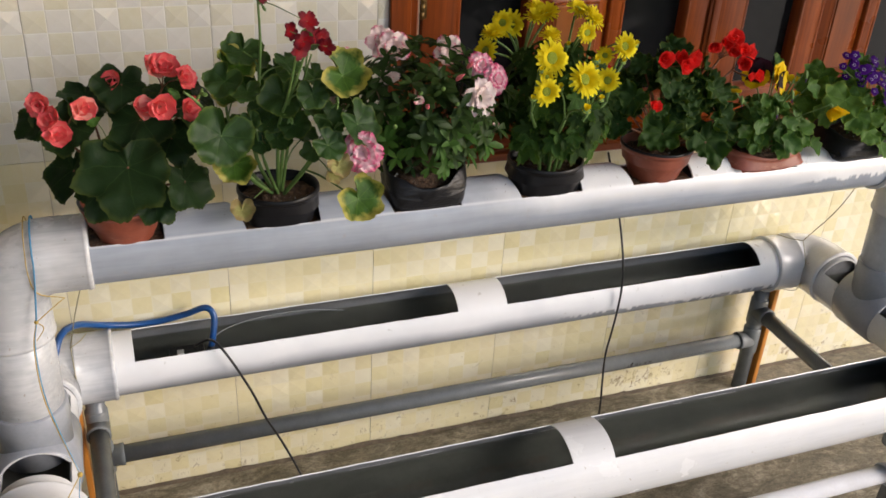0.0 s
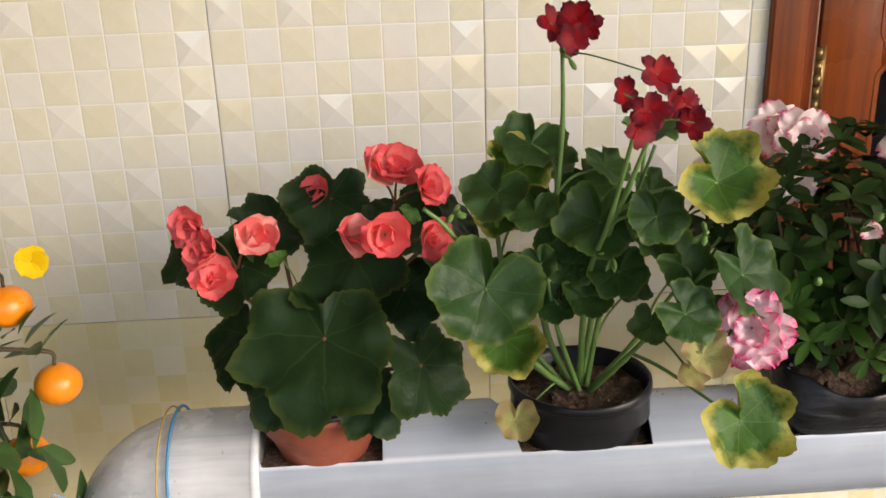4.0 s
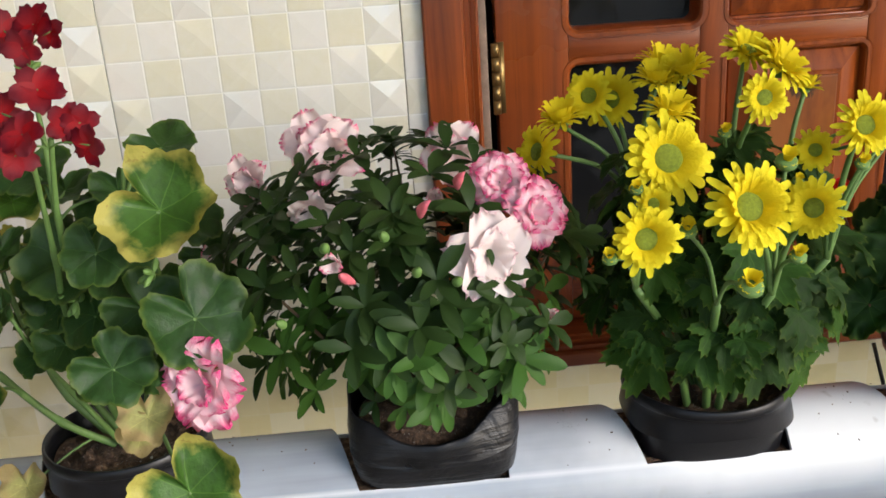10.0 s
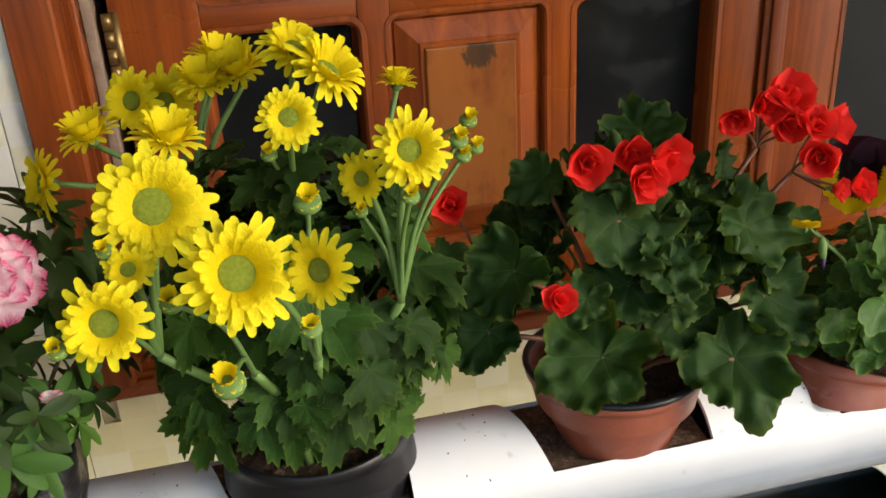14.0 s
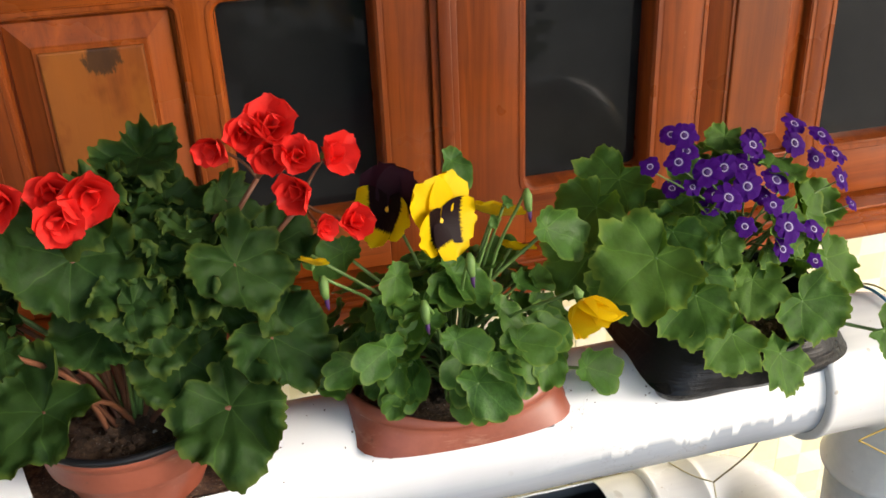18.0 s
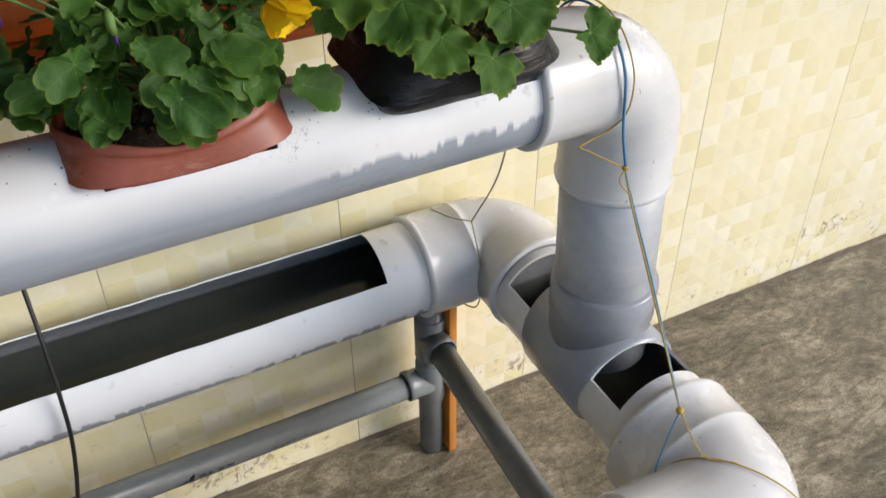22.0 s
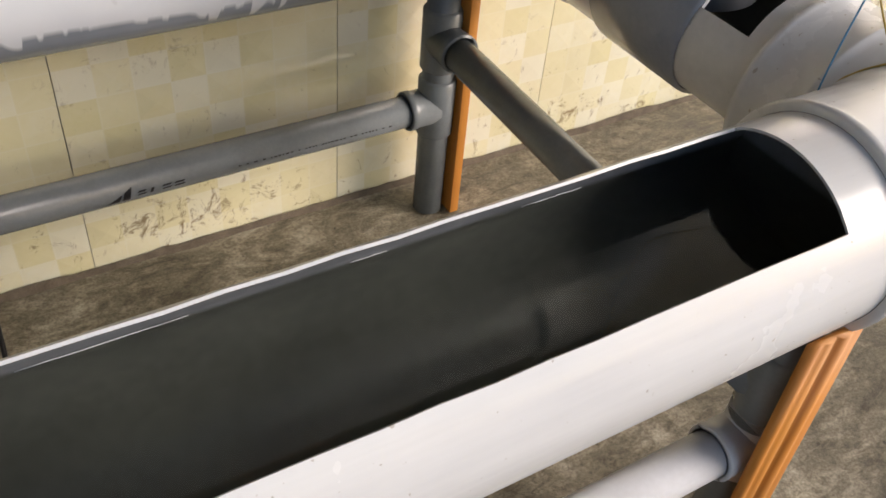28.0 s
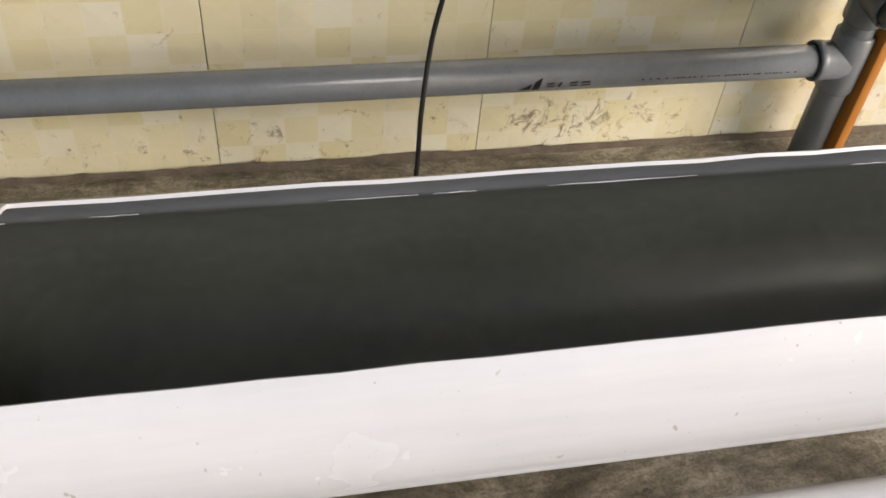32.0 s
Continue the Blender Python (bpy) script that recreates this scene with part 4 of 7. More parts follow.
def fish_pipes():
    rig = thing("pipe_planter", "white painted plastic pipe rack with planted pipe above water troughs", "planter", (LEFT_X, MID_Y, 0))
    inv = Matrix.Translation((-LEFT_X, -MID_Y, 0))
    made = []

    def add(ob):
        made.append(ob)
        return ob

    # planted pipe on top
    x0, x1 = LEFT_X + 0.125, RIGHT_X - 0.14
    bm = bmesh.new()
    slotted(bm, x1 - x0, TOP_R, 0.005, [(a - x0, b - x0, 57, 57) for a, b in SLOTS], skew=0.042)
    add(part("top_pipe", bm, (M["pvc_top"], M["pvc_inside"]), rig, "grey pipe with seven cut openings and dripping white paint", m=pose(x0, TOP_Y, TOP_Z)))
    # troughs
    for name, y, slots, label in (("back_pipe", BACK_Y, ((1.000, 1.860, 57, 32), (2.008, 2.874, 57, 32)), "grey trough pipe near the wall, white paint brushed over its front"), ("front_pipe", FRONT_Y, ((1.000, 1.884, 46, 35), (1.988, 2.889, 50, 35)), "white painted trough pipe with two long openings")):
        bm = bmesh.new()
        front = y < -0.5
        slotted(bm, x1 - x0, FRONT_R if front else LOW_R, 0.0026, [(a - x0, b - x0, f, g) for a, b, f, g in slots], dx=0.04, ragged=0.0018 if front else 0.0015)
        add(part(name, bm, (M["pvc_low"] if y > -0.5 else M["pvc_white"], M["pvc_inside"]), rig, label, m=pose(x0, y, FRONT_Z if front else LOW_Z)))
    # ends: bends, slotted cross pipes, tees and risers
    for sx, x in ((-1, LEFT_X), (1, RIGHT_X)):
        yb, yf = BACK_Y, FRONT_Y
        bend = 0.070
        add(elbow(rig, (x, yb, LOW_Z), (sx, 0, 0), (0, -1, 0), bend, LOW_R, 0.104, 0.070, M["pvc_white"] if sx > 0 else M["pvc_patchy"], ring1=False))
        add(elbow(rig, (x, yf, FRONT_Z), (sx, 0, 0), (0, 1, 0), bend + 0.010, FRONT_R, 0.093, 0.085, M["pvc_white"], fat=0.95, ring0=False))
        ya, yz = yf + 0.11, yb - 0.11
        bm = bmesh.new()
        L = yz - ya
        mid = MID_Y - ya
        slotted(bm, L, CROSS_R, 0.005, [(0.082, mid - 0.084, 58, 58), (mid + 0.076, L - 0.045, 58, 58)])
        add(part("cross_pipe", bm, (M["pvc_white"], M["pvc_inside"]), rig, "short white cross pipe with two openings", m=pose(x, ya, CROSS_Z, 0, 0, 90)))
        # saddle tee round the cross pipe
        bm = bmesh.new()
        rings = []
        for t in (-0.078, -0.074, 0.074, 0.078):
            r = CROSS_R + (0.006 if abs(t) < 0.076 else 0.001)
            rings.append([bm.verts.new((x + r * math.sin(a), MID_Y + t * (1 + 0.12 * math.cos(a)), CROSS_Z + r * math.cos(a))) for a in (TAU * k / 40 for k in range(40))])
        for a, b in zip(rings, rings[1:]):
            for k in range(40):
                bm.faces.new((a[k], b[k], b[(k + 1) % 40], a[(k + 1) % 40]))
        add(part("tee", bm, M["pvc_grey"], rig, "bare grey saddle tee"))
        bm = bmesh.new()
        zt = CROSS_Z + CROSS_R
        sweep(bm, [(x, MID_Y, zt - 0.06), (x, MID_Y, zt + 0.010), (x, MID_Y, zt + 0.012), (x, MID_Y, zt + 0.068), (x, MID_Y, zt + 0.072), (x, MID_Y, zt + 0.072)], [TOP_R + 0.006, TOP_R + 0.006, TOP_R + 0.0085, TOP_R + 0.0085, TOP_R + 0.006, TOP_R], 40)
        add(part("socket", bm, M["pvc_grey"], rig, "grey glued socket"))
        bm = bmesh.new()
        sweep(bm, [(x, MID_Y, zt + 0.02), (x, TOP_Y, TOP_Z - 0.12)], TOP_R + 0.0025, 40)
        add(part("riser", bm, M["pvc_riser"] if sx > 0 else M["pvc_patchy"], rig, "upright grey pipe with patchy white paint" if sx > 0 else "upright white painted pipe"))
        add(elbow(rig, (x, TOP_Y, TOP_Z), (0, 0, 1), (-sx, 0, 0), 0.092, TOP_R, 0.085, 0.075, M["pvc_white"] if sx > 0 else M["pvc_patchy"], "fat white bend at the top corner", 0.95, ring0=False, ring1=False))
    # soil showing in the openings
    for a, b in SLOTS:
        bm = bmesh.new()
        n = 12
        grid = []
        for i in range(n):
            row = []
            for j in range(7):
                u, v = i / (n - 1), j / 6 * 2 - 1
                xx = a - 0.040 + (b - a + 0.038) * u
                row.append(bm.verts.new((xx, TOP_Y + v * 0.0535, TOP_Z + 0.039 + 0.010 * noise.noise((xx * 60, v * 4, 2)) - 0.004)))
            grid.append(row)
        for i in range(n - 1):
            for j in range(6):
                bm.faces.new((grid[i][j], grid[i + 1][j], grid[i + 1][j + 1], grid[i][j + 1]))
        add(part("soil_fill", bm, M["soil_dry"], rig, "loose brown soil in the opening"))
    # pale crust left along the water line
    rngc = random.Random(17)
    zc = FRONT_Z + 0.0355
    yc = FRONT_Y + math.sqrt((FRONT_R - 0.0026) ** 2 - 0.0355 ** 2) - 0.0008
    xx = 1.05
    while xx < 2.84:
        ln = rngc.choice((0.012, 0.03, 0.06, 0.11))
        bm = bmesh.new()
        sweep(bm, [(xx + ln * k / 6, yc + 0.0002 * math.sin(k * 2.1), zc + 0.0008 * noise.noise((xx * 40 + k, 0, 0))) for k in range(7)], [0.0002] + [rngc.uniform(0.0002, 0.0005) for k in range(5)] + [0.0002], 5)
        add(part("lime_crust", bm, M["pvc_rail_white"], rig, "thin pale crust at the water line"))
        xx += ln + rngc.choice((0.01, 0.05, 0.12, 0.2))
    for ob in made:
        ob.matrix_basis = inv @ ob.matrix_basis
    # water in the troughs
    for y, zc, rc, lv, label in ((BACK_Y, LOW_Z, LOW_R, 0.018, "still dark water in the trough pipe near the wall"), (FRONT_Y, FRONT_Z, FRONT_R, 0.034, "still dark water in the white trough pipe")):
        bm = bmesh.new()
        hw = math.sqrt((rc - 0.0028) ** 2 - lv ** 2) - 0.0005
        n = 60
        prev = None
        for i in range(n + 1):
            xx = x0 + (x1 - x0) * i / n
            cur = [bm.verts.new((xx, y - hw, zc + lv)), bm.verts.new((xx, y + hw, zc + lv))]
            if prev:
                bm.faces.new((prev[0], cur[0], cur[1], prev[1]))
            prev = cur
        ob = part("water", bm, M["water"])
        ob.visible_shadow = False
        tagged(ob, label, "water", kind="structure")
    return rig


def stand():
    st = thing("pipe_stand", "grey plastic pipe stand with legs and low rails under the troughs", "stand", (LEFT_X, MID_Y, 0))
    xl, xr = 0.888, 2.990
    yb, yf, zf = -0.080, -0.792, 0.240
    inv = Matrix.Translation((-LEFT_X, -MID_Y, 0))
    top = LOW_Z - LOW_R + 0.012
    r = 0.0245
    obs = []

    def tee(x, y, z, d, mat):
        """A small fitting round a leg with a socket towards d."""
        bm = bmesh.new()
        sweep(bm, [(x, y, z - 0.05), (x, y, z - 0.046), (x, y, z + 0.046), (x, y, z + 0.05)], [r + 0.001, r + 0.005, r + 0.005, r + 0.001], 20)
        d = Vector(d)
        c = Vector((x, y, z))
        sweep(bm, [c + d * 0.005, c + d * 0.042, c + d * 0.0435, c + d * 0.053, c + d * 0.0545, c + d * 0.0545, c + d * 0.048], [r + 0.0050, r + 0.0050, r + 0.0062, r + 0.0062, r + 0.0054, r + 0.0022, r + 0.0016], 28)
        obs.append(part("fitting", bm, mat, st))

    for x, xf in ((xl, xl + 0.045), (xr, xr - 0.045)):
        for px, y in ((x, yb), (xf, yf)):
            back = y > -0.5
            head = top if back else FRONT_Z - FRONT_R * 0.88 + 0.004
            obs.append(pipe_run("leg", st, (px, y, 0.001), (px, y, head), r, M["pvc_rail"]))
            tee(px, y, 0.203 if back else zf, (1 if x < 2 else -1, 0, 0), M["pvc_rail"] if back else M["pvc_rail_pale"])
            tee(px, y, 0.318, (0, -1 if back else 1, 0), M["pvc_rail"])
        # cradle plate between leg and trough
        bm = bmesh.new()
        box(bm, x - 0.035, x + 0.035, yb - 0.03, yb + 0.03, top - 0.002, top + 0.004, 0.001)
        obs.append(part("cradle_plate", bm, M["black"], st, "thin dark packing plate"))
        obs.append(pipe_run("cross_rail", st, (x, yb - 0.02, 0.318), (xf + (0.022 if x > 2 else -0.022), yf + 0.02, 0.318), r, M["pvc_rail"]))
    obs.append(pipe_run("rail", st, (xl + 0.02, yb, 0.203), (xr - 0.02, yb, 0.203), r, M["pvc_rail"], "long grey rail with printed lettering"))
    obs.append(pipe_run("rail", st, (xl + 0.065, yf, zf), (xr - 0.065, yf, zf), r, M["pvc_rail_pale"], "pale painted front rail"))
    # printed maker's mark drawn as a plain wedge and bars, then a row of fine print
    bm = bmesh.new()

    def on_pipe(x, a):
        rr = r + 0.0006
        return (x, yb - rr * math.cos(a), 0.203 + rr * math.sin(a))

    def patch(xa, xb, a0, a1, slant=0.0):
        k = 4
        pa = [bm.verts.new(on_pipe(xa + slant * i / k, a0 + (a1 - a0) * i / k)) for i in range(k + 1)]
        pb = [bm.verts.new(on_pipe(xb + slant * i / k, a0 + (a1 - a0) * i / k)) for i in range(k + 1)]
        for i in range(k):
            bm.faces.new((pa[i], pb[i], pb[i + 1], pa[i + 1]))

    for k in range(16):
        u = k / 16
        if not 9 <= k <= 10:
            patch(2.478 + 0.032 * u, 2.478 + 0.032 * (u + 1 / 16), -0.40, -0.38 + 0.80 * u, 0.004)
    for i, w in enumerate((0.010, 0.004, 0.011, 0.013)):
        for lo, hi in ((-0.24, -0.14), (-0.04, 0.06)) if i != 1 else ((-0.24, 0.06),):
            patch(2.520 + i * 0.0165, 2.520 + i * 0.0165 + w, lo, hi, 0.003)
    rng = random.Random(5)
    x = 2.66
    while x < 2.90:
        w = rng.uniform(0.002, 0.005)
        patch(x, x + w, -0.06, 0.02)
        x += w + rng.choice((0.002, 0.003, 0.008))
    mark = part("printed_mark", bm, M["black"], st, "black printed mark and fine print bars", smooth=False)
    mark["kind"] = "stuff"
    obs.append(mark)
    for ob in obs:
        ob.matrix_basis = inv @ ob.matrix_basis


M["pvc_riser"] = pvc_paint("painted grey riser", (0.40, 0.425, 0.46), 0.90, None, 0.03, 30.0)

floor()
wall_ob = wall()
window()
porch_shell()
fish_pipes()
stand()

# ---- plants ----


def blade(name, outline, mat, rings=4, n=40, cup=0.12, ripple=0.03, waves=9, sag=0.15, seed=1, pleat=0.0):
    """A leaf about 1 across with its stalk at the origin and its tip at +y; outline gives the radius by the angle from the tip."""
    rng = random.Random(seed)
    ph = rng.uniform(0, 6)
    bm = bmesh.new()
    lay = bm.verts.layers.float.new("rim")
    c = bm.verts.new((0, 0, -0.02))
    prev = None
    for k in range(1, rings + 1):
        s = k / rings
        ring = []
        for i in range(n):
            a = TAU * i / n - math.pi
            r = outline(a, s, seed) * s
            x, y = r * math.sin(a), r * math.cos(a)
            z = cup * s * s * 0.6 - sag * max(0.0, y) ** 2 + ripple * s ** 2 * 2.4 * noise.noise((x * waves * 0.85 + ph, y * waves * 0.85, seed)) + pleat * s ** 0.7 * (abs(math.sin(3.5 * a)) - 0.6) + 0.03 * noise.noise((x * 4 + seed, y * 4, seed))
            ring.append(bm.verts.new((x, y, z)))
            ring[-1][lay] = s
        for i in range(n):
            j = (i + 1) % n
            if prev is None:
                bm.faces.new((c, ring[j], ring[i]))
            else:
                bm.faces.new((prev[i], prev[j], ring[j], ring[i]))
        prev = ring
    bmesh.ops.recalc_face_normals(bm, faces=bm.faces[:])
    return mesh_of(name, bm, mat, angle=180)


def tri(v):
    return abs((v % 1.0) * 2 - 1)


def notch(a, w, d):
    return 1 - d * math.exp(-((math.pi - abs(a)) / w) ** 2)


def out_begonia(a, s, k=0):
    tip = 0.16 * math.exp(-((a - 0.15) / 0.28) ** 2)
    lobes = 0.32 * noise.noise((math.cos(a) * 1.7 + k * 3, math.sin(a) * 1.7, k))
    teeth = 0.06 * (tri(a * 6.05) - 0.5) + 0.15 * (tri(a * 1.114 + 0.5) - 0.5)
    return 0.5 * (0.98 + 0.14 * math.cos(a) + 0.09 * math.sin(a) + tip) * notch(a, 0.30, 0.5) * (1 + s ** 2 * lobes + s ** 5 * teeth)


def out_geranium(a, s, k=0):
    return 0.5 * (1.0 + 0.02 * math.cos(a)) * notch(a, 0.26, 0.68) * (1 + s ** 3 * (0.09 * abs(math.sin(a * 3.5)) + 0.045 * abs(math.sin(a * 13)) - 0.06 + 0.16 * noise.noise((math.cos(a) * 1.4 + k * 3, math.sin(a) * 1.4, k))))


def out_toothed(a, s, k=0):
    return 0.5 * (0.92 + 0.30 * math.cos(a)) * notch(a, 0.42, 0.6) * (1 + s ** 2 * 0.25 * noise.noise((math.cos(a) * 1.7 + k * 3, math.sin(a) * 1.7, k)) + s ** 3 * (0.15 * (tri(a * 1.6) - 0.5) + 0.07 * (tri(a * 4.8) - 0.5)))


def out_pansy(a, s, k=0):
    return 0.5 * (0.36 + 0.80 * max(0.0, math.cos(a)) ** 1.8 + 0.10 * max(0.0, -math.cos(a))) * (1 + s ** 2 * 0.2 * noise.noise((math.cos(a) * 1.5 + k * 3, math.sin(a) * 1.5, k)) + s ** 3 * 0.15 * (abs(math.sin(a * 5.5)) - 0.5))


def out_mum(a, s, k=0):
    lobe = ((math.cos(a * 7) + 1) / 2) ** 0.8
    return 0.5 * (0.74 + 0.42 * math.cos(a)) * (1 - s ** 1.5 * 0.40 * (1 - lobe)) * (1 + s ** 3 * 0.16 * (tri(a * 5.6) - 0.5))


def lance(bm, base, tip_dir, up, length, width, bend=0.25, blunt=0.0):
    """One small leaf added to a bmesh, pointed or blunt."""
    t = Vector(tip_dir).normalized()
    side = t.cross(Vector(up)).normalized()
    nrm = side.cross(t)
    rows = []
    for k, w in ((0, 0.10), (0.22, 0.58), (0.5, 1.0), (0.8, 0.70 + 0.2 * blunt), (0.94, 0.32 + 0.3 * blunt), (1.0, 0.04)):
        p = Vector(base) + t * length * k + nrm * (-bend * length * k * k)
        e = side * width * 0.5 * w
        rows.append((bm.verts.new(p - e + nrm * width * 0.12 * w), bm.verts.new(p), bm.verts.new(p + e + nrm * width * 0.12 * w)))
    for a, b in zip(rows, rows[1:]):
        bm.faces.new((a[0], a[1], b[1], b[0]))
        bm.faces.new((a[1], a[2], b[2], b[1]))


def facing(p, normal, tip, size, spin=0.0):
    """The pose of a blade at p whose upper side looks along normal and whose tip points towards tip."""
    z = Vector(normal).normalized()
    y = Vector(tip)
    y = (y - z * y.dot(z)).normalized()
    x = y.cross(z)
    m = Matrix((x, y, z)).transposed().to_4x4()
    return Matrix.Translation(p) @ m @ pose(0, 0, 0, 0, 0, spin) @ Matrix.Diagonal((size, size, size, 1))


MAT_BEG = leaf_mat("dark begonia leaf", (0.009, 0.027, 0.008), None, 0.52, 0.32, 0.2)
MAT_RB = leaf_mat("glossy green begonia leaf", (0.017, 0.047, 0.010), None, 0.60, 0.30, 0.16, margin=0.42)
MAT_GER = leaf_mat("green geranium leaf", (0.020, 0.058, 0.012), None, 0.5, 0.30, 0.35, margin=0.55)
MAT_GERV = leaf_mat("geranium leaf with yellowed rim", (0.040, 0.105, 0.014), (0.40, 0.36, 0.085), 0.5, 0.35, 0.35, 0.74)
MAT_DRY = leaf_mat("withered leaf", (0.27, 0.28, 0.11), (0.34, 0.26, 0.12), 0.8, 0.2)
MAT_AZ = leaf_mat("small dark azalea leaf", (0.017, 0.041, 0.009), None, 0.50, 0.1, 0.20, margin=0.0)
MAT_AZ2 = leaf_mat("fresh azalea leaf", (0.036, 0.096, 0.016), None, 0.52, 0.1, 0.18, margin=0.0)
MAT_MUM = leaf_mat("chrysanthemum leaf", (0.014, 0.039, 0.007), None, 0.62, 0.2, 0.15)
# the same leaf in a lighter green, daylight put into its colour
MAT_MUM_LIT = leaf_mat("lit chrysanthemum leaf", (0.028, 0.074, 0.012), None, 0.62, 0.2, 0.15)
MAT_PAN = leaf_mat("pansy leaf", (0.038, 0.104, 0.017), None, 0.5, 0.28, 0.25)
MAT_CIN = leaf_mat("toothed cineraria leaf", (0.044, 0.108, 0.018), None, 0.6, 0.30, 0.18, margin=0.45)
MAT_KUM = leaf_mat("kumquat leaf", (0.03, 0.08, 0.022), None, 0.32, 0.15)

L_BEG = [blade("leaf", out_begonia, MAT_BEG, 7, 100, 0.10, 0.05, 5, 0.25, k, 0.005) for k in (1, 2, 3, 13)]
L_RB = [blade("leaf", out_begonia, MAT_RB, 9, 120, 0.24, 0.125, 7, 0.25, k, 0.014) for k in (4, 5, 6, 11, 12)]
L_GER = [blade("leaf", out_geranium, MAT_GER, 7, 84, 0.20, 0.06, 5, 0.14, k, 0.020) for k in (1, 2, 3, 4)]
L_GERV = [blade("leaf", out_geranium, MAT_GERV, 7, 72, 0.42, 0.10, 5, 0.1, k) for k in (7, 8)]
L_DRY = [blade("withered_leaf", out_geranium, MAT_DRY, 4, 32, 0.55, 0.16, 4, 0.5, 5)]
L_MUM = [blade("leaf", out_mum, MAT_MUM, 4, 70, 0.06, 0.03, 5, 0.4, k, 0.02) for k in (1, 2)] + [blade("leaf", out_mum, MAT_MUM_LIT, 4, 70, 0.06, 0.03, 5, 0.35, 9, 0.02)]
L_PAN = [blade("leaf", out_pansy, MAT_PAN, 6, 72, 0.16, 0.05, 6, 0.25, k) for k in (1, 2, 3, 4)]
L_CIN = [blade("leaf", out_toothed, MAT_CIN, 8, 96, 0.16, 0.075, 5, 0.28, k, 0.022) for k in (1, 2, 3, 4)]

# flowers: unit radius, facing +z


def petal(name, mat, width=0.7, cup=0.35, curl=0.0, ruffle=0.0, waves=5, flat=0.6, n=7, m=6, seed=0):
    """One petal from its foot at the origin to its lip at y = 1."""
    bm = bmesh.new()
    rows = []
    for j in range(m + 1):
        v = j / m
        w = width * (math.sin(math.pi * min(1.0, 0.12 + v * 0.78)) ** flat)
        if j == m:
            w *= 0.62
        row = []
        for i in range(n):
            u = i / (n - 1) * 2 - 1
            lip = 1.0 if v < 0.95 else 1 - 0.10 * u * u
            z = cup * (u * u * w * 0.8 + v * v * 0.5) - curl * max(0, v - 0.5) ** 2 * 2 + ruffle * v * v * math.sin(u * waves + seed)
            row.append(bm.verts.new((u * w * 0.5, v * lip + ruffle * 0.6 * v ** 3 * math.sin(u * waves * 1.7 + 1 + seed), z)))
        rows.append(row)
    for a, b in zip(rows, rows[1:]):
        for i in range(n - 1):
            bm.faces.new((a[i], a[i + 1], b[i + 1], b[i]))
    return mesh_of(name, bm, mat, angle=180)


def button(r, h, mat, name="flower_eye", bumps=0.0, seg=14):
    bm = bmesh.new()
    rings = revolve(bm, [(r * math.sin(a), h * math.cos(a)) for a in (math.pi / 2 * k / 4 for k in (4, 3, 2, 1))], seg, wobble=lambda a, rr, z: bumps * noise.noise((math.cos(a) * rr * 60, math.sin(a) * rr * 60, 0)))
    bm.faces.new(rings[-1])
    return mesh_of(name, bm, mat)


P_BEG = [petal("petal", petal_mat("salmon begonia petal", (0.95, 0.36, 0.31), (0.86, 0.11, 0.14), 0.45, 0.25, 0.25, 1.0), 1.2, 0.42, 0.14, 0.05, 4, 0.5, 9, 8, k) for k in (0, 1)] + [petal("petal", petal_mat("pale salmon begonia petal", (0.97, 0.64, 0.53), (0.92, 0.30, 0.29), 0.45, 0.3, 0.3, 1.05), 1.3, 0.42, 0.2, 0.05, 4, 0.5, 9, 8, 3)]
P_BEGP = P_BEG[2:] + P_BEG[:1]
P_RB = [petal("petal", petal_mat("scarlet begonia petal", (0.72, 0.020, 0.016), (0.86, 0.040, 0.032), 0.4, 0.4), 1.1, 0.5, 0.15, 0.05, 4, 0.5, seed=k) for k in (0, 2)]
P_GER = [petal("petal", petal_mat("dark red geranium petal", (0.40, 0.006, 0.010), (0.13, 0.003, 0.012), 0.5, 0.6), 0.82, 0.15, 0.3, 0.06, 3, 0.55, seed=k) for k in (0, 2)]
P_AZ = [petal("petal", petal_mat("white azalea petal with pink lip", (0.98, 0.83, 0.80), (0.86, 0.08, 0.26), 0.5, 0.08, 0.86, 1.02, 0.3), 1.0, 0.20, 0.45, 0.085, 6, 0.5, 17, 12, k) for k in (0, 1, 2)]
P_AZW = [petal("petal", petal_mat("pale azalea petal", (0.93, 0.82, 0.79), (0.82, 0.52, 0.57), 0.5, 0.1, 0.88, 1.1, 0.3), 1.0, 0.20, 0.45, 0.085, 6, 0.5, 17, 12, k) for k in (3, 4)]
P_AZP = [petal("petal", petal_mat("pink azalea petal", (0.94, 0.70, 0.74), (0.80, 0.06, 0.25), 0.5, 0.12, 0.74, 1.0, 0.35), 1.02, 0.20, 0.42, 0.10, 7, 0.5, 17, 12, k) for k in (5, 6)]
P_PY = [petal("petal", petal_mat("yellow pansy petal", (0.80, 0.52, 0.005), (0.82, 0.56, 0.008), 0.5, 0.3), 1.15, 0.12, 0.1, 0.05, 4, 0.45, seed=k) for k in (0, 1)]
P_PYD = petal("petal", petal_mat("yellow pansy petal with black blotch", (0.012, 0.004, 0.006), (0.80, 0.55, 0.008), 0.5, 0.0, 0.50, 0.56, 0.30), 1.05, 0.12, 0.1, 0.05, 4, 0.45)
P_PD = petal("petal", petal_mat("black-purple pansy petal", (0.016, 0.004, 0.010), (0.035, 0.006, 0.016), 0.6, 0.3), 1.15, 0.12, 0.1, 0.05, 4, 0.45)
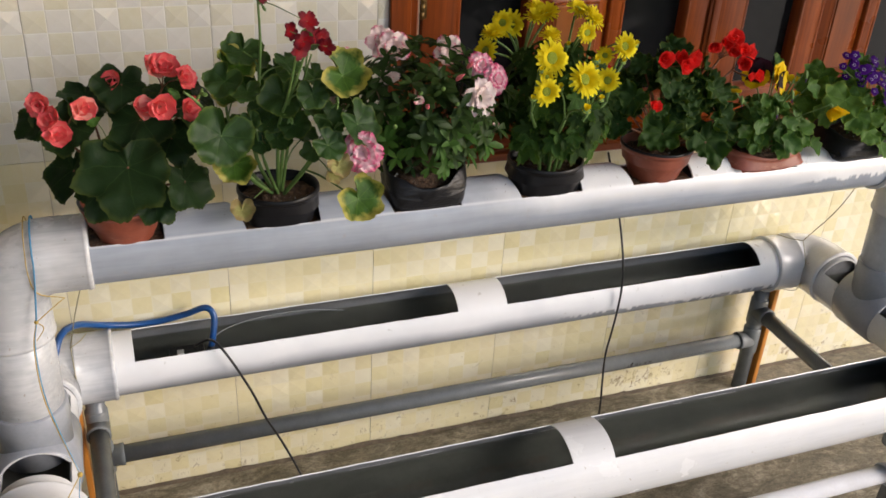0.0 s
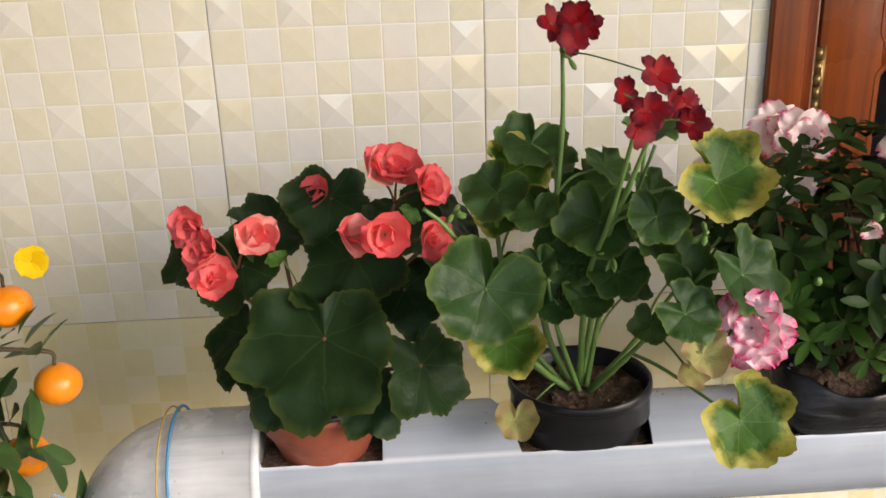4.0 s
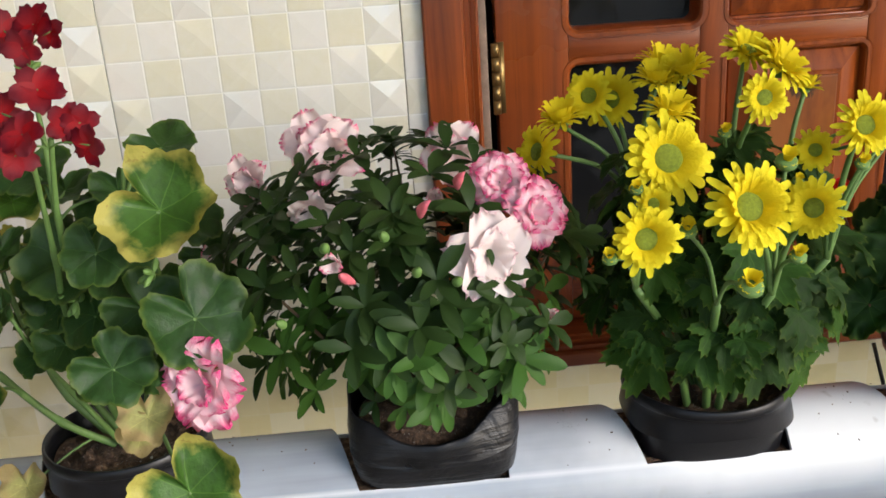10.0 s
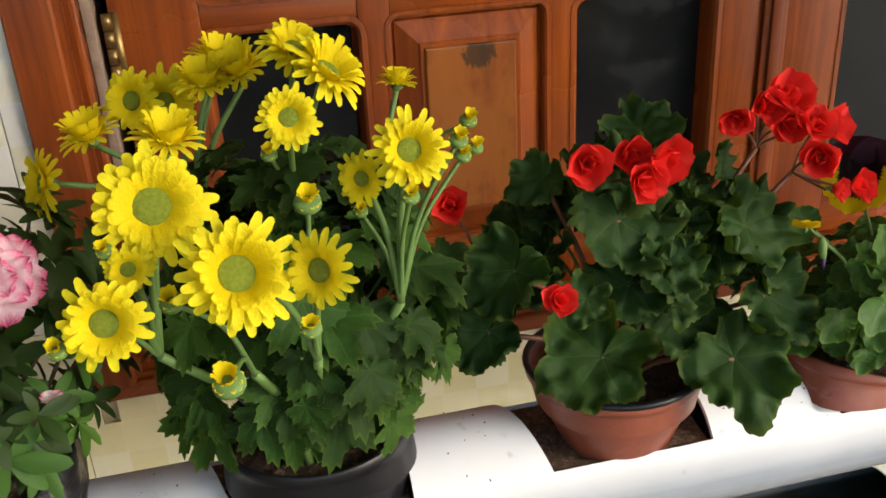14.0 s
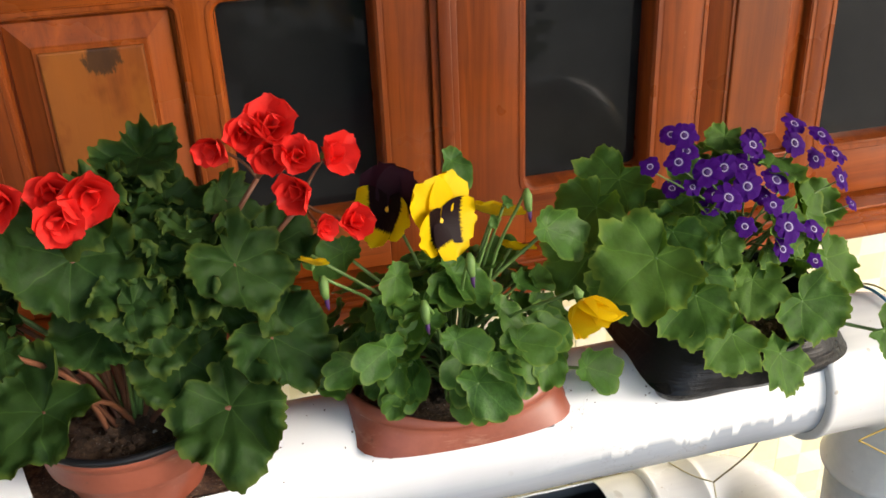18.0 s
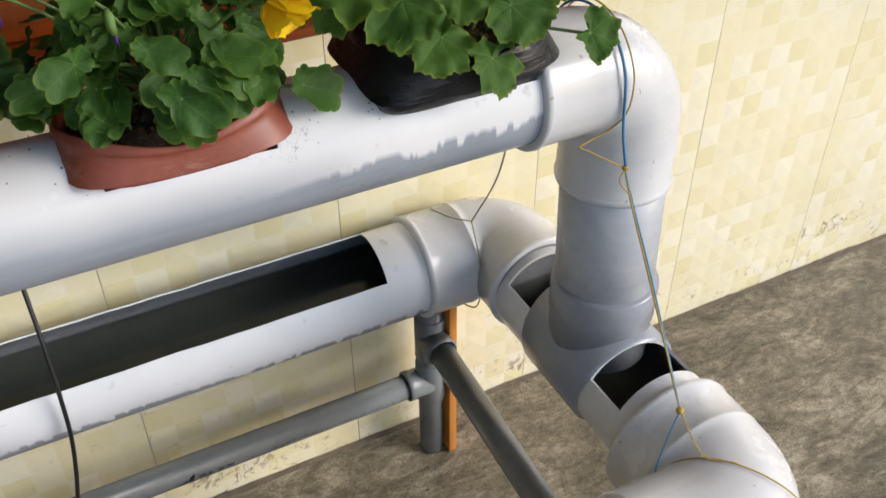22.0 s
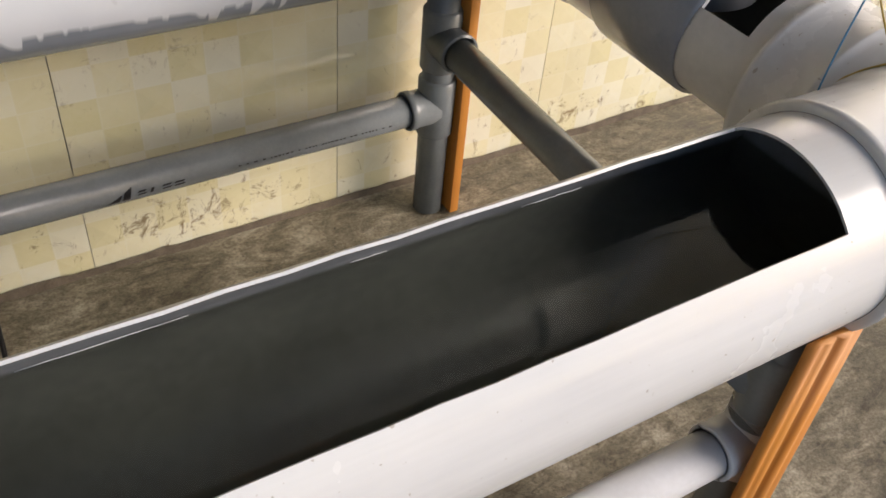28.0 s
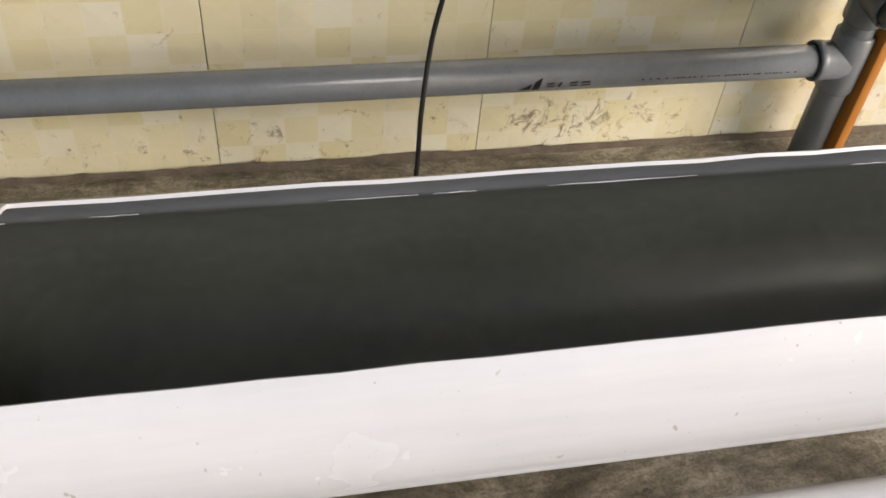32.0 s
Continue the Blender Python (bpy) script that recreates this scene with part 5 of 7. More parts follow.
E_GREEN = button(0.36, 0.12, plain("green-yellow flower disc", (0.24, 0.30, 0.02), 0.8, 0, 0.3, 400, 1.0), "flower_eye", 0.03)
E_BUDG = plain("green bud scales", (0.12, 0.22, 0.05), 0.6, 0, 0.3, 80)
E_YEL = button(0.13, 0.1, plain("yellow stamens", (0.62, 0.40, 0.02), 0.7))


def ray_flower(name, count, mat, length=1.0, width=0.26, rows=2, lift=0.25, inner=0.25, seed=1):
    """The rays of a daisy-like flower as one mesh."""
    rng = random.Random(seed)
    bm = bmesh.new()
    for row in range(rows):
        for i in range(count):
            a = TAU * (i + 0.5 * row) / count + rng.uniform(-0.06, 0.06)
            ln = length * (1 - 0.16 * row) * rng.uniform(0.82, 1.08)
            up = lift * (0.5 + row) + rng.uniform(-0.16, 0.16)
            d, s = Vector((math.cos(a), math.sin(a), 0)), Vector((-math.sin(a), math.cos(a), 0))
            rws = []
            for v, w in ((0, 0.55), (0.35, 0.95), (0.75, 1.0), (0.94, 0.72), (1.0, 0.25)):
                rr = inner + (ln - inner) * v
                z = 0.03 + up * math.sin(v * 1.6) * 0.5 - 0.12 * v * v * (1 - row * 0.5)
                p = d * rr + Vector((0, 0, z))
                e = s * width * 0.5 * w
                rws.append((bm.verts.new(p - e + Vector((0, 0, 0.035 * w))), bm.verts.new(p), bm.verts.new(p + e + Vector((0, 0, 0.035 * w)))))
            for p, q in zip(rws, rws[1:]):
                bm.faces.new((p[0], p[1], q[1], q[0]))
                bm.faces.new((p[1], p[2], q[2], q[1]))
    return mesh_of(name, bm, mat, angle=180)


def ray_mat(name, inner, outer, lo, hi):
    k = Nodes(name, 0.6, 0, 0.1)
    x, y, z = k.xyz(k.co.outputs["Object"])
    r = k.math("POWER", k.math("ADD", k.math("MULTIPLY", x, x), k.math("MULTIPLY", y, y)), 0.5)
    isl = k.geo.outputs["Random Per Island"]
    c = k.ramp(r, ((lo, inner), (hi, outer)))
    c = k.mix(k.math("MULTIPLY", isl, 0.25), c, [v * 0.74 for v in outer])
    k.color(c)
    thin(k, c, 0.25)
    k.bump(k.noise(16, 2, 0.5, "Object"), 0.2, 0.03)
    return k.mat


MUM_Y = ray_mat("yellow ray petals", (0.82, 0.62, 0.010), (0.87, 0.76, 0.030), 0.3, 0.9)
CIN_P = ray_mat("violet ray petals", (0.58, 0.50, 0.70), (0.055, 0.003, 0.165), 0.25, 0.31)
R_MUM = [ray_flower("petals", n, MUM_Y, 1.06, w, 3, lift, 0.3, k) for k, n, w, lift in ((1, 17, 0.215, 0.22), (2, 19, 0.19, 0.34), (5, 16, 0.225, 0.28), (8, 18, 0.20, 0.55))]
R_MUMC = ray_flower("petals", 15, MUM_Y, 0.72, 0.26, 2, 1.5, 0.18, 3)
R_CIN = ray_flower("petals", 11, CIN_P, 1.0, 0.52, 1, 0.15, 0.15, 4)
E_CIN = button(0.22, 0.14, plain("dark violet flower disc", (0.05, 0.015, 0.12), 0.8, 0, 0.3, 300))


def stalk(parent, a, b, r=0.0018, mat=None, bow=0.02, name="stalk", taper=0.8):
    a, b = Vector(a), Vector(b)
    mid = (a + b) / 2 + Vector((0, 0, bow)) + Vector((b.x - a.x, b.y - a.y, 0)) * -0.15
    bm = bmesh.new()
    pts = spline([a, mid, b], 5)
    sweep(bm, pts, [r * (1 - (1 - taper) * i / (len(pts) - 1)) for i in range(len(pts))], 6)
    return part(name, bm, mat or M["stem"], parent)


def flower(parent, at, normal, size, petals, eye=None, layers=((5, 1.0, 20), (5, 0.75, 45), (4, 0.5, 65)), seed=0):
    """A flower of separate petals in layers of (count, length, lift in degrees) round an eye."""
    rng = random.Random(seed)
    bm = bmesh.new()
    sweep(bm, [(0, 0, -0.45), (0, 0, -0.12), (0, 0, -0.02)], [0.05, 0.16, 0.05], 8)
    base = part("flower", bm, E_BUDG, parent, m=facing(at, normal, (0.1, 0.05, 1), size, rng.uniform(0, 360)))
    if eye:
        part("flower_eye", eye, None, base)
    turn = rng.uniform(0, 360)
    for n, ln, lift in layers:
        for i in range(n):
            me = petals[(i + n) % len(petals)]
            t = turn + 360 * i / n + rng.uniform(-9, 9)
            part("petal", me, None, base, m=pose(0, 0, 0.02, 0, 0, t) @ pose(0, 0.03, 0, lift + rng.uniform(-8, 8), rng.uniform(-10, 10), 0) @ Matrix.Diagonal((ln, ln, ln, 1)))
        turn += 180 / n + 8
    return base


def ray_head(parent, at, normal, size, rays, eye, seed=0, bud=False):
    rng = random.Random(seed)
    bm = bmesh.new()
    if bud:
        sweep(bm, [(0, 0, -0.5), (0, 0, -0.34), (0, 0, 0.0), (0, 0, 0.3), (0, 0, 0.42)], [0.12, 0.5, 0.78, 0.74, 0.56], 12)
    else:
        sweep(bm, [(0, 0, -0.34), (0, 0, -0.14), (0, 0, 0.0)], [0.07, 0.30, 0.24], 10)
    base = part("flower", bm, E_BUDG, parent, m=facing(at, normal, (0.1, 0.05, 1), size, rng.uniform(0, 360)))
    part("petals", rays, None, base)
    if eye:
        part("flower_eye", eye, None, base)
    return base


def pot(parent, r0, r1, h, mat, rim=None, rim_mat=None, bag=False, seed=0, bowl=False, plainpot=False, wide=0.080, square=1.0, dip=0.034):
    """A pot standing at its thing's origin: foot radius, lip radius, height; square: how far it fills the corners of its opening; dip: how far a bag's lip sags in front."""
    bm = bmesh.new()
    rim_x, rim_y = (1.20, 0.74) if bowl else (1.06, 0.88) if bag else (1.0, 0.94)

    def section(a, z):
        """Squarish where the pot fills its opening, round at the lip."""
        t = max(0.0, min(1.0, (h - z) / (h - 0.094)))
        t = t if bag else t ** 1.5
        n = 2 + (4.0 if bag else 2.6) * t * square
        wx = rim_x + (wide / 0.055 - rim_x) * t
        wy = rim_y + (1.0 - rim_y) * t
        f = (abs(math.cos(a) / wx) ** n + abs(math.sin(a) / wy) ** n) ** (-1 / n)
        if bag:
            u = max(0.0, z / h - 0.45) * 2
            fold = abs(math.sin(a * 2.5 + seed + z * 22)) ** 3
            f *= 1 + u * (0.025 * math.sin(a * 5 + seed) + 0.045 * noise.noise((math.cos(a) * 3, math.sin(a) * 3, z * 30 + seed)) - 0.05 * fold * max(0.0, 1.1 - u))
        return f

    def sag(a):
        """How far the lip lies below its full height, round the pot."""
        front = max(0.0, -math.sin(a))
        if bag:
            return dip * ((1 - math.sin(a)) / 2) ** 1.6 - 0.010 * max(0.0, math.cos(a)) + 0.002 * math.sin(a * 7 + seed)
        return (0.018 if bowl else 0.003) * front ** 2

    def lip(a, r, z):
        if z <= 0:
            return 0.0
        up = max(0.0, min(1.0, (z - 0.097) / (h - 0.097))) if bag else (z / h) ** 4
        return -sag(a) * up

    def wall_r(z):
        return 0.055 + (r1 - 0.055) * (max(0.0, z - 0.097) / (h - 0.097)) ** 0.55

    if bag:
        prof = [(0.01, 0.0), (0.018, 0.0), (0.032, 0.01), (0.050, 0.05), (0.0545, 0.085), (0.055, 0.097)] + [(wall_r(0.097 + (h - 0.097) * k / 7), 0.097 + (h - 0.097) * k / 7) for k in range(1, 8)] + [(r1 - 0.003, h + 0.0015), (r1 - 0.005, h - 0.02), (r1 - 0.008, h - 0.052)]
    else:
        prof = [(0.01, 0.002), (0.020, 0.0), (0.024, 0.003), (0.042, 0.028), (0.055, 0.094), (0.055 * 0.45 + r1 * 0.55 - 0.001, 0.094 + (h - 0.106) * 0.55), (r1 - 0.0035, h - 0.013), (r1 - 0.0022, h - 0.0115), (r1, h - 0.010), (r1 + 0.0004, h - 0.005), (r1, h - 0.001), (r1 - 0.001, h), (r1 - 0.003, h), (r1 - 0.005, h - 0.02), (r1 - 0.010, h - 0.040)]
    if bowl:
        prof[6:6] = [(r1 - 0.0125, h - 0.0265), (r1 - 0.0100, h - 0.0255), (r1 - 0.0094, h - 0.0238), (r1 - 0.0096, h - 0.022)]
    if plainpot:
        prof[1:6] = [(r0, 0.0), (r0 + 0.002, 0.003), (r0 * 0.4 + r1 * 0.6, h * 0.6)]
        revolve(bm, prof, 48)
    else:
        revolve(bm, prof, 96 if bag else 64, section, lip)
    body = part("pot", bm, mat, parent)
    if rim_mat:
        bm = bmesh.new()
        ring = [((r1 - 0.001) * math.cos(a), (r1 - 0.001) * rim_y * math.sin(a), h + lip(a, r1, h)) for a in (TAU * k / 40 for k in range(41))]
        sweep(bm, ring, 0.0036, 8, False)
        part("rim", bm, rim_mat, body, "black pot rim")
    bm = bmesh.new()
    n = 40
    zs = h - (0.040 if bag else 0.024)
    rs = wall_r(zs) - 0.001 if bag else r1 - 0.007
    c = bm.verts.new((0, 0, zs + 0.008))

    def soil_z(x, y, u):
        a = math.atan2(y, x)
        return zs - (sag(a) * 0.5 * u if bag else 0.0) + 0.008 * (1 - u) + 0.007 * noise.noise((x * 60, y * 60, seed)) + 0.004 * noise.noise((x * 190, y * 190, seed + 3))

    prev = None
    for k in range(1, 15):
        ring = []
        for i in range(n):
            a = TAU * i / n
            rr = rs * k / 14 * ((1 + 0.17 * math.cos(a) ** 2 - 0.30 * math.sin(a) ** 2) if bowl else (1 + 0.05 * math.cos(a) ** 2 - 0.11 * math.sin(a) ** 2) if bag else 1.0 if plainpot else 1 - 0.08 * math.sin(a) ** 2)
            x, y = rr * math.cos(a), rr * math.sin(a)
            ring.append(bm.verts.new((x, y, soil_z(x, y, k / 14))))
        for i in range(n):
            j = (i + 1) % n
            bm.faces.new((c, ring[i], ring[j]) if prev is None else (prev[i], ring[i], ring[j], prev[j]))
        prev = ring
    part("soil", bm, M["soil"], parent, "dark crumbly potting soil")
    rng = random.Random(seed + 40)
    for i in range(64):
        a, u, s = rng.uniform(0, TAU), rng.uniform(0.15, 0.93), rng.choice((0.0016, 0.002, 0.003, 0.004, 0.006)) * rng.uniform(0.8, 1.3)
        x, y = u * rs * math.cos(a), u * rs * math.sin(a) * (0.72 if bowl else 0.88)
        bm = bmesh.new()
        bmesh.ops.create_icosphere(bm, subdivisions=1, radius=s)
        for v in bm.verts:
            v.co *= 1 + 0.6 * noise.noise(v.co * 300 + Vector((i, 0, 0)))
        if i == 0 and seed == 2:
            bmesh.ops.scale(bm, verts=bm.verts, vec=(2.6, 2.4, 2.2))
            x, y = -0.035, -0.03
        part("clod", bm, M["soil_clod"] if i % 3 else M["perlite"] if i % 2 and s < 0.003 else M["soil"], parent, m=pose(x, y, soil_z(x, y, u) + s * 0.3), smooth=False)


def plant_root(name, label, category, slot, base=0.9415, dx=0.0):
    a, b = SLOTS[slot]
    return thing(name, label, category, ((a + b) / 2 + dx, TOP_Y - 0.004, base), "pots in the top pipe")


def local(root, x, dy, z):
    """A place given by x, by how far behind (+) or before (-) the pipe's axis it lies, and by z, in the plant's own space."""
    return Vector((x, TOP_Y + dy, z)) - root.location


def put_leaves(root, spots, meshes, foot, rng, r=0.002, mat=None, droop=0.5, front=0.65, grow=1.0, stems=()):
    """Leaves at listed spots (x, depth, z, radius), each on its own stalk from the foot of the plant or from the nearest point of its stems."""
    for i, (x, dy, z, rad) in enumerate(spots):
        p = local(root, x, dy, z)
        out = Vector((p.x, p.y, 0)) * 5
        nrm = Vector((rng.uniform(-0.5, 0.5), -front + rng.uniform(-0.2, 0.3), 0.8 + rng.uniform(-0.3, 0.3))) + out * 0.6
        tip = Vector((p.x * 6 + rng.uniform(-0.5, 0.5), -0.3, -droop))
        me = meshes[i % len(meshes)]
        part(me.name.split(".")[0], me, None, root, m=facing(p, nrm, tip, rad * 2 * grow))
        if stems:
            q = min((v for v in stems if v.z < p.z + 0.02), key=lambda v: (v - p).length + 0.8 * abs(v.z - p.z + 0.04), default=foot)
            stalk(root, q, p + Vector((0, 0, -0.002)), r, mat, 0.006)
            continue
        stalk(root, foot + Vector((rng.uniform(-0.015, 0.015), rng.uniform(-0.012, 0.012), 0.0)), p + Vector((0, 0, -0.002)), r, mat)


def fill_leaves(root, n, meshes, centre, radii, size, foot, rng, stalks=3, low=-0.4, droop=0.5, r=0.0015):
    """More leaves scattered over the dome of a plant."""
    for i in range(n):
        a = rng.uniform(0, TAU)
        h = rng.uniform(low, 1.0)
        k = math.sqrt(max(0.05, 1 - h * h)) * rng.uniform(0.75, 1.0)
        d = Vector((math.cos(a) * k, math.sin(a) * k, h))
        p = Vector(centre) + Vector((d.x * radii[0], d.y * radii[1], d.z * radii[2])) * rng.uniform(0.7, 1.0)
        nrm = d + Vector((rng.uniform(-0.55, 0.55), -0.2 + rng.uniform(-0.5, 0.5), 0.65 + rng.uniform(-0.4, 0.4)))
        tip = Vector((d.x, d.y, -droop)) + Vector((rng.uniform(-0.4, 0.4), rng.uniform(-0.4, 0.4), 0))
        me = meshes[rng.randrange(len(meshes))]
        part(me.name.split(".")[0], me, None, root, m=facing(p, nrm, tip, rng.uniform(*size), rng.uniform(-25, 25)))
        if i % stalks == 0:
            stalk(root, foot, p, r)


def begonia():
    rng = random.Random(21)
    root = plant_root("potted_begonia", "begonia with salmon double flowers in a terracotta plastic pot", "potted plant", 0, dx=0.0)
    pot(root, 0.050, 0.084, 0.172, M["terracotta"], None, M["pot_black"], seed=1, wide=0.053, square=0.15)
    foot = Vector((0, 0, 0.125))
    put_leaves(root, ((1.035, -0.085, 1.215, 0.082), (1.139, -0.06, 1.163, 0.058), (1.044, 0.05, 1.332, 0.052), (0.976, 0.06, 1.303, 0.053), (1.138, 0.05, 1.303, 0.059), (1.070, -0.01, 1.279, 0.068), (0.883, 0.02, 1.274, 0.038), (1.187, 0.03, 1.306, 0.038), (1.125, 0.0, 1.232, 0.051), (0.941, 0.0, 1.271, 0.057), (0.934, 0.03, 1.169, 0.053), (0.99, -0.06, 1.16, 0.05), (1.08, -0.07, 1.13, 0.04)), L_BEG, foot, rng, 0.003, M["stem_red"], 0.7, 0.75, 0.98)
    hubs = [local(root, *q) for q in ((0.935, 0.0, 1.265), (1.118, 0.03, 1.325), (1.105, 0.0, 1.275), (1.03, 0.06, 1.29))]
    for q in hubs:
        stalk(root, foot, q, 0.0028, M["stem_red"], 0.0)
    for i, (x, dy, z, r) in enumerate(((0.902, -0.03, 1.329, 0.025), (0.921, -0.05, 1.302, 0.025), (0.966, -0.05, 1.321, 0.026), (0.922, -0.06, 1.276, 0.025), (1.099, 0.0, 1.372, 0.026), (1.122, 0.0, 1.369, 0.029), (1.150, -0.02, 1.357, 0.025), (1.068, -0.05, 1.315, 0.024), (1.106, -0.06, 1.319, 0.029), (1.151, -0.05, 1.310, 0.025), (1.03, 0.06, 1.33, 0.022))):
        p = local(root, x, dy, z)
        flower(root, p, (rng.uniform(-0.6, 0.6) + p.x * 2, -0.9, 0.35 + rng.uniform(-0.3, 0.5)), r * 1.05, P_BEGP if i in (2, 4, 7) else P_BEG[:2], None, ((4, 1.08, 18), (4, 0.85, 44), (3, 0.55, 68)) if i % 3 == 0 else ((4, 1.15, 34), (3, 0.85, 60)), i)
        hub = min(hubs, key=lambda v: (v - p).length)
        stalk(root, hub, p + Vector((0, 0.012, -0.004)), 0.0016, M["stem_red"], 0.0)
    # small green bracts under the flowers
    put_leaves(root, ((0.99, -0.03, 1.29, 0.016), (1.13, -0.03, 1.335, 0.016)), L_PAN, foot + Vector((0, 0, 0.1)), rng, 0.001)


def geranium():
    rng = random.Random(22)
    root = plant_root("potted_geranium", "geranium with dark red blooms and yellow-rimmed leaves in a black pot", "potted plant", 1)
    pot(root, 0.052, 0.086, 0.168, M["pot_black"], seed=2, wide=0.068, square=0.6)
    foot = Vector((0.0, 0, 0.124))
    lines = (
        (0.0058, ((1.325, -0.005, 1.085), (1.276, -0.029, 1.135), (1.238, -0.05, 1.201), (1.204, -0.075, 1.276), (1.171, -0.085, 1.331), (1.147, -0.09, 1.355))),
        (0.0062, ((1.318, 0.005, 1.085), (1.272, 0.01, 1.143), (1.254, 0.01, 1.19), (1.237, 0.01, 1.262), (1.232, 0.015, 1.33))),
        (0.0046, ((1.33, -0.012, 1.085), (1.299, -0.045, 1.176), (1.284, -0.071, 1.232), (1.275, -0.085, 1.277))),
        (0.0060, ((1.322, 0.01, 1.085), (1.286, 0, 1.187), (1.297, 0, 1.3), (1.306, 0, 1.41), (1.305, 0, 1.5))),
        (0.0056, ((1.33, 0, 1.085), (1.322, -0.072, 1.257), (1.336, -0.111, 1.342), (1.35, -0.15, 1.453))),
        (0.0056, ((1.334, 0.01, 1.085), (1.338, -0.08, 1.297), (1.35, -0.123, 1.376), (1.368, -0.15, 1.453))),
        (0.0050, ((1.338, 0, 1.085), (1.352, -0.021, 1.213), (1.372, -0.042, 1.318), (1.393, -0.06, 1.403))),
        (0.0050, ((1.338, -0.01, 1.085), (1.37, -0.058, 1.154), (1.398, -0.109, 1.226), (1.424, -0.15, 1.296))),
        (0.0042, ((1.342, 0, 1.085), (1.386, -0.041, 1.169), (1.427, -0.074, 1.254), (1.463, -0.08, 1.304))))
    stems = []
    for r, line in lines:
        bm = bmesh.new()
        pts = spline([local(root, *q) for q in line], 6)
        sweep(bm, pts, [0.74 * r * (1 - 0.5 * k / (len(pts) - 1)) * (1.22 if k % 6 == 0 else 1.0) for k in range(len(pts))], 8)
        part("stem", bm, M["stem"], root)
        stems += pts
    put_leaves(root, ((1.209, -0.095, 1.266, 0.0571), (1.333, -0.075, 1.328, 0.0445), (1.459, -0.16, 1.294, 0.0468), (1.393, -0.19, 1.268, 0.0334), (1.276, 0.03, 1.39, 0.0386), (1.229, -0.035, 1.352, 0.0377), (1.381, -0.09, 1.314, 0.0348), (1.408, -0.13, 1.295, 0.035), (1.409, 0.02, 1.403, 0.0337), (1.509, 0.02, 1.309, 0.0386), (1.268, -0.085, 1.287, 0.0213), (1.344, 0.04, 1.335, 0.0386), (1.297, -0.035, 1.287, 0.0309), (1.439, 0.03, 1.277, 0.0327)), L_GER, foot, rng, 0.0022, stems=stems)
    put_leaves(root, ((1.311, 0.04, 1.249, 0.0346), (1.271, 0.05, 1.303, 0.0356), (1.37, 0.05, 1.244, 0.0356), (1.42, 0.04, 1.323, 0.0337), (1.331, 0.05, 1.293, 0.0356), (1.252, 0.03, 1.234, 0.0277), (1.459, 0.04, 1.224, 0.0297), (1.36, 0.02, 1.362, 0.0297), (1.301, 0.04, 1.362, 0.0297), (1.4, 0.05, 1.194, 0.0277), (1.318, -0.085, 1.247, 0.029), (1.352, -0.09, 1.275, 0.032), (1.29, -0.08, 1.237, 0.0232), (1.369, -0.16, 1.245, 0.0216), (1.309, -0.055, 1.275, 0.0329), (1.378, -0.13, 1.349, 0.0305), (1.267, -0.055, 1.335, 0.0271), (1.426, -0.17, 1.254, 0.0234)), L_GER, foot, rng, 0.0018, stems=stems)
    put_leaves(root, ((1.437, -0.13, 1.382, 0.0466), (1.23, -0.095, 1.204, 0.0416), (1.445, -0.22, 1.164, 0.0444), (1.256, 0.02, 1.361, 0.0376), (1.238, 0.02, 1.303, 0.0287)), L_GERV, foot, rng, 0.0022, None, 0.5, 0.55, stems=stems)
    put_leaves(root, ((1.243, -0.07, 1.09, 0.024), (1.304, -0.065, 1.239, 0.0193), (1.413, -0.19, 1.221, 0.0235), (1.404, -0.185, 1.203, 0.018)), L_DRY, foot, rng, 0.0015, M["stem"], 0.9, stems=stems)
    for i, (x, dy, z, r) in enumerate(((1.292, 0, 1.525, 0.018), (1.319, 0, 1.529, 0.019), (1.312, -0.02, 1.511, 0.016), (1.333, 0, 1.522, 0.015), (1.335, -0.15, 1.476, 0.0154), (1.366, -0.15, 1.492, 0.0188), (1.381, -0.15, 1.465, 0.0154), (1.355, -0.17, 1.462, 0.0172), (1.346, -0.17, 1.446, 0.0163), (1.393, -0.15, 1.464, 0.0137), (1.4, -0.16, 1.448, 0.0154))):
        p = local(root, x, dy, z)
        flower(root, p, (rng.uniform(-0.7, 0.7), -0.8, rng.uniform(-0.1, 0.7)), r * 1.16, P_GER, None, ((5, 1.0, 8),), i + 30)
        hub = local(root, 1.306, 0, 1.495) if z > 1.49 else local(root, 1.365, -0.15, 1.445)
        stalk(root, hub, p, 0.001, M["stem"], 0.004)
    # bud heads on bent stalks
    for x, dy, z in ((1.18, -0.05, 1.335), (1.31, -0.01, 1.49), (1.425, -0.14, 1.33), (1.342, -0.10, 1.295), (1.275, -0.03, 1.262)):
        for k in range(6):
            bm = bmesh.new()
            q = Vector((rng.uniform(-1, 1), rng.uniform(-1, 1), rng.uniform(-1, 0.6))).normalized()
            sweep(bm, [Vector((0, 0, 0)), q * 0.006, q * 0.012, q * 0.016], [0.0012, 0.0028, 0.0030, 0.0006], 6)
            part("bud", bm, E_BUDG, root, m=Matrix.Translation(local(root, x, dy, z)))


def rosette(mat, seed, n=7, length=0.037):
    rng = random.Random(seed)
    bm = bmesh.new()
    for i in range(n):
        a = TAU * i / n * 1.62 + rng.uniform(-0.3, 0.3)
        up = rng.uniform(0.15, 1.0)
        ln = length * rng.uniform(0.7, 1.15)
        lance(bm, (0, 0, 0), (math.cos(a), math.sin(a), up), (0, 0, 1), ln, ln * 0.40, 0.35, 0.35)
    return mesh_of("leaf_tuft", bm, mat, angle=180)


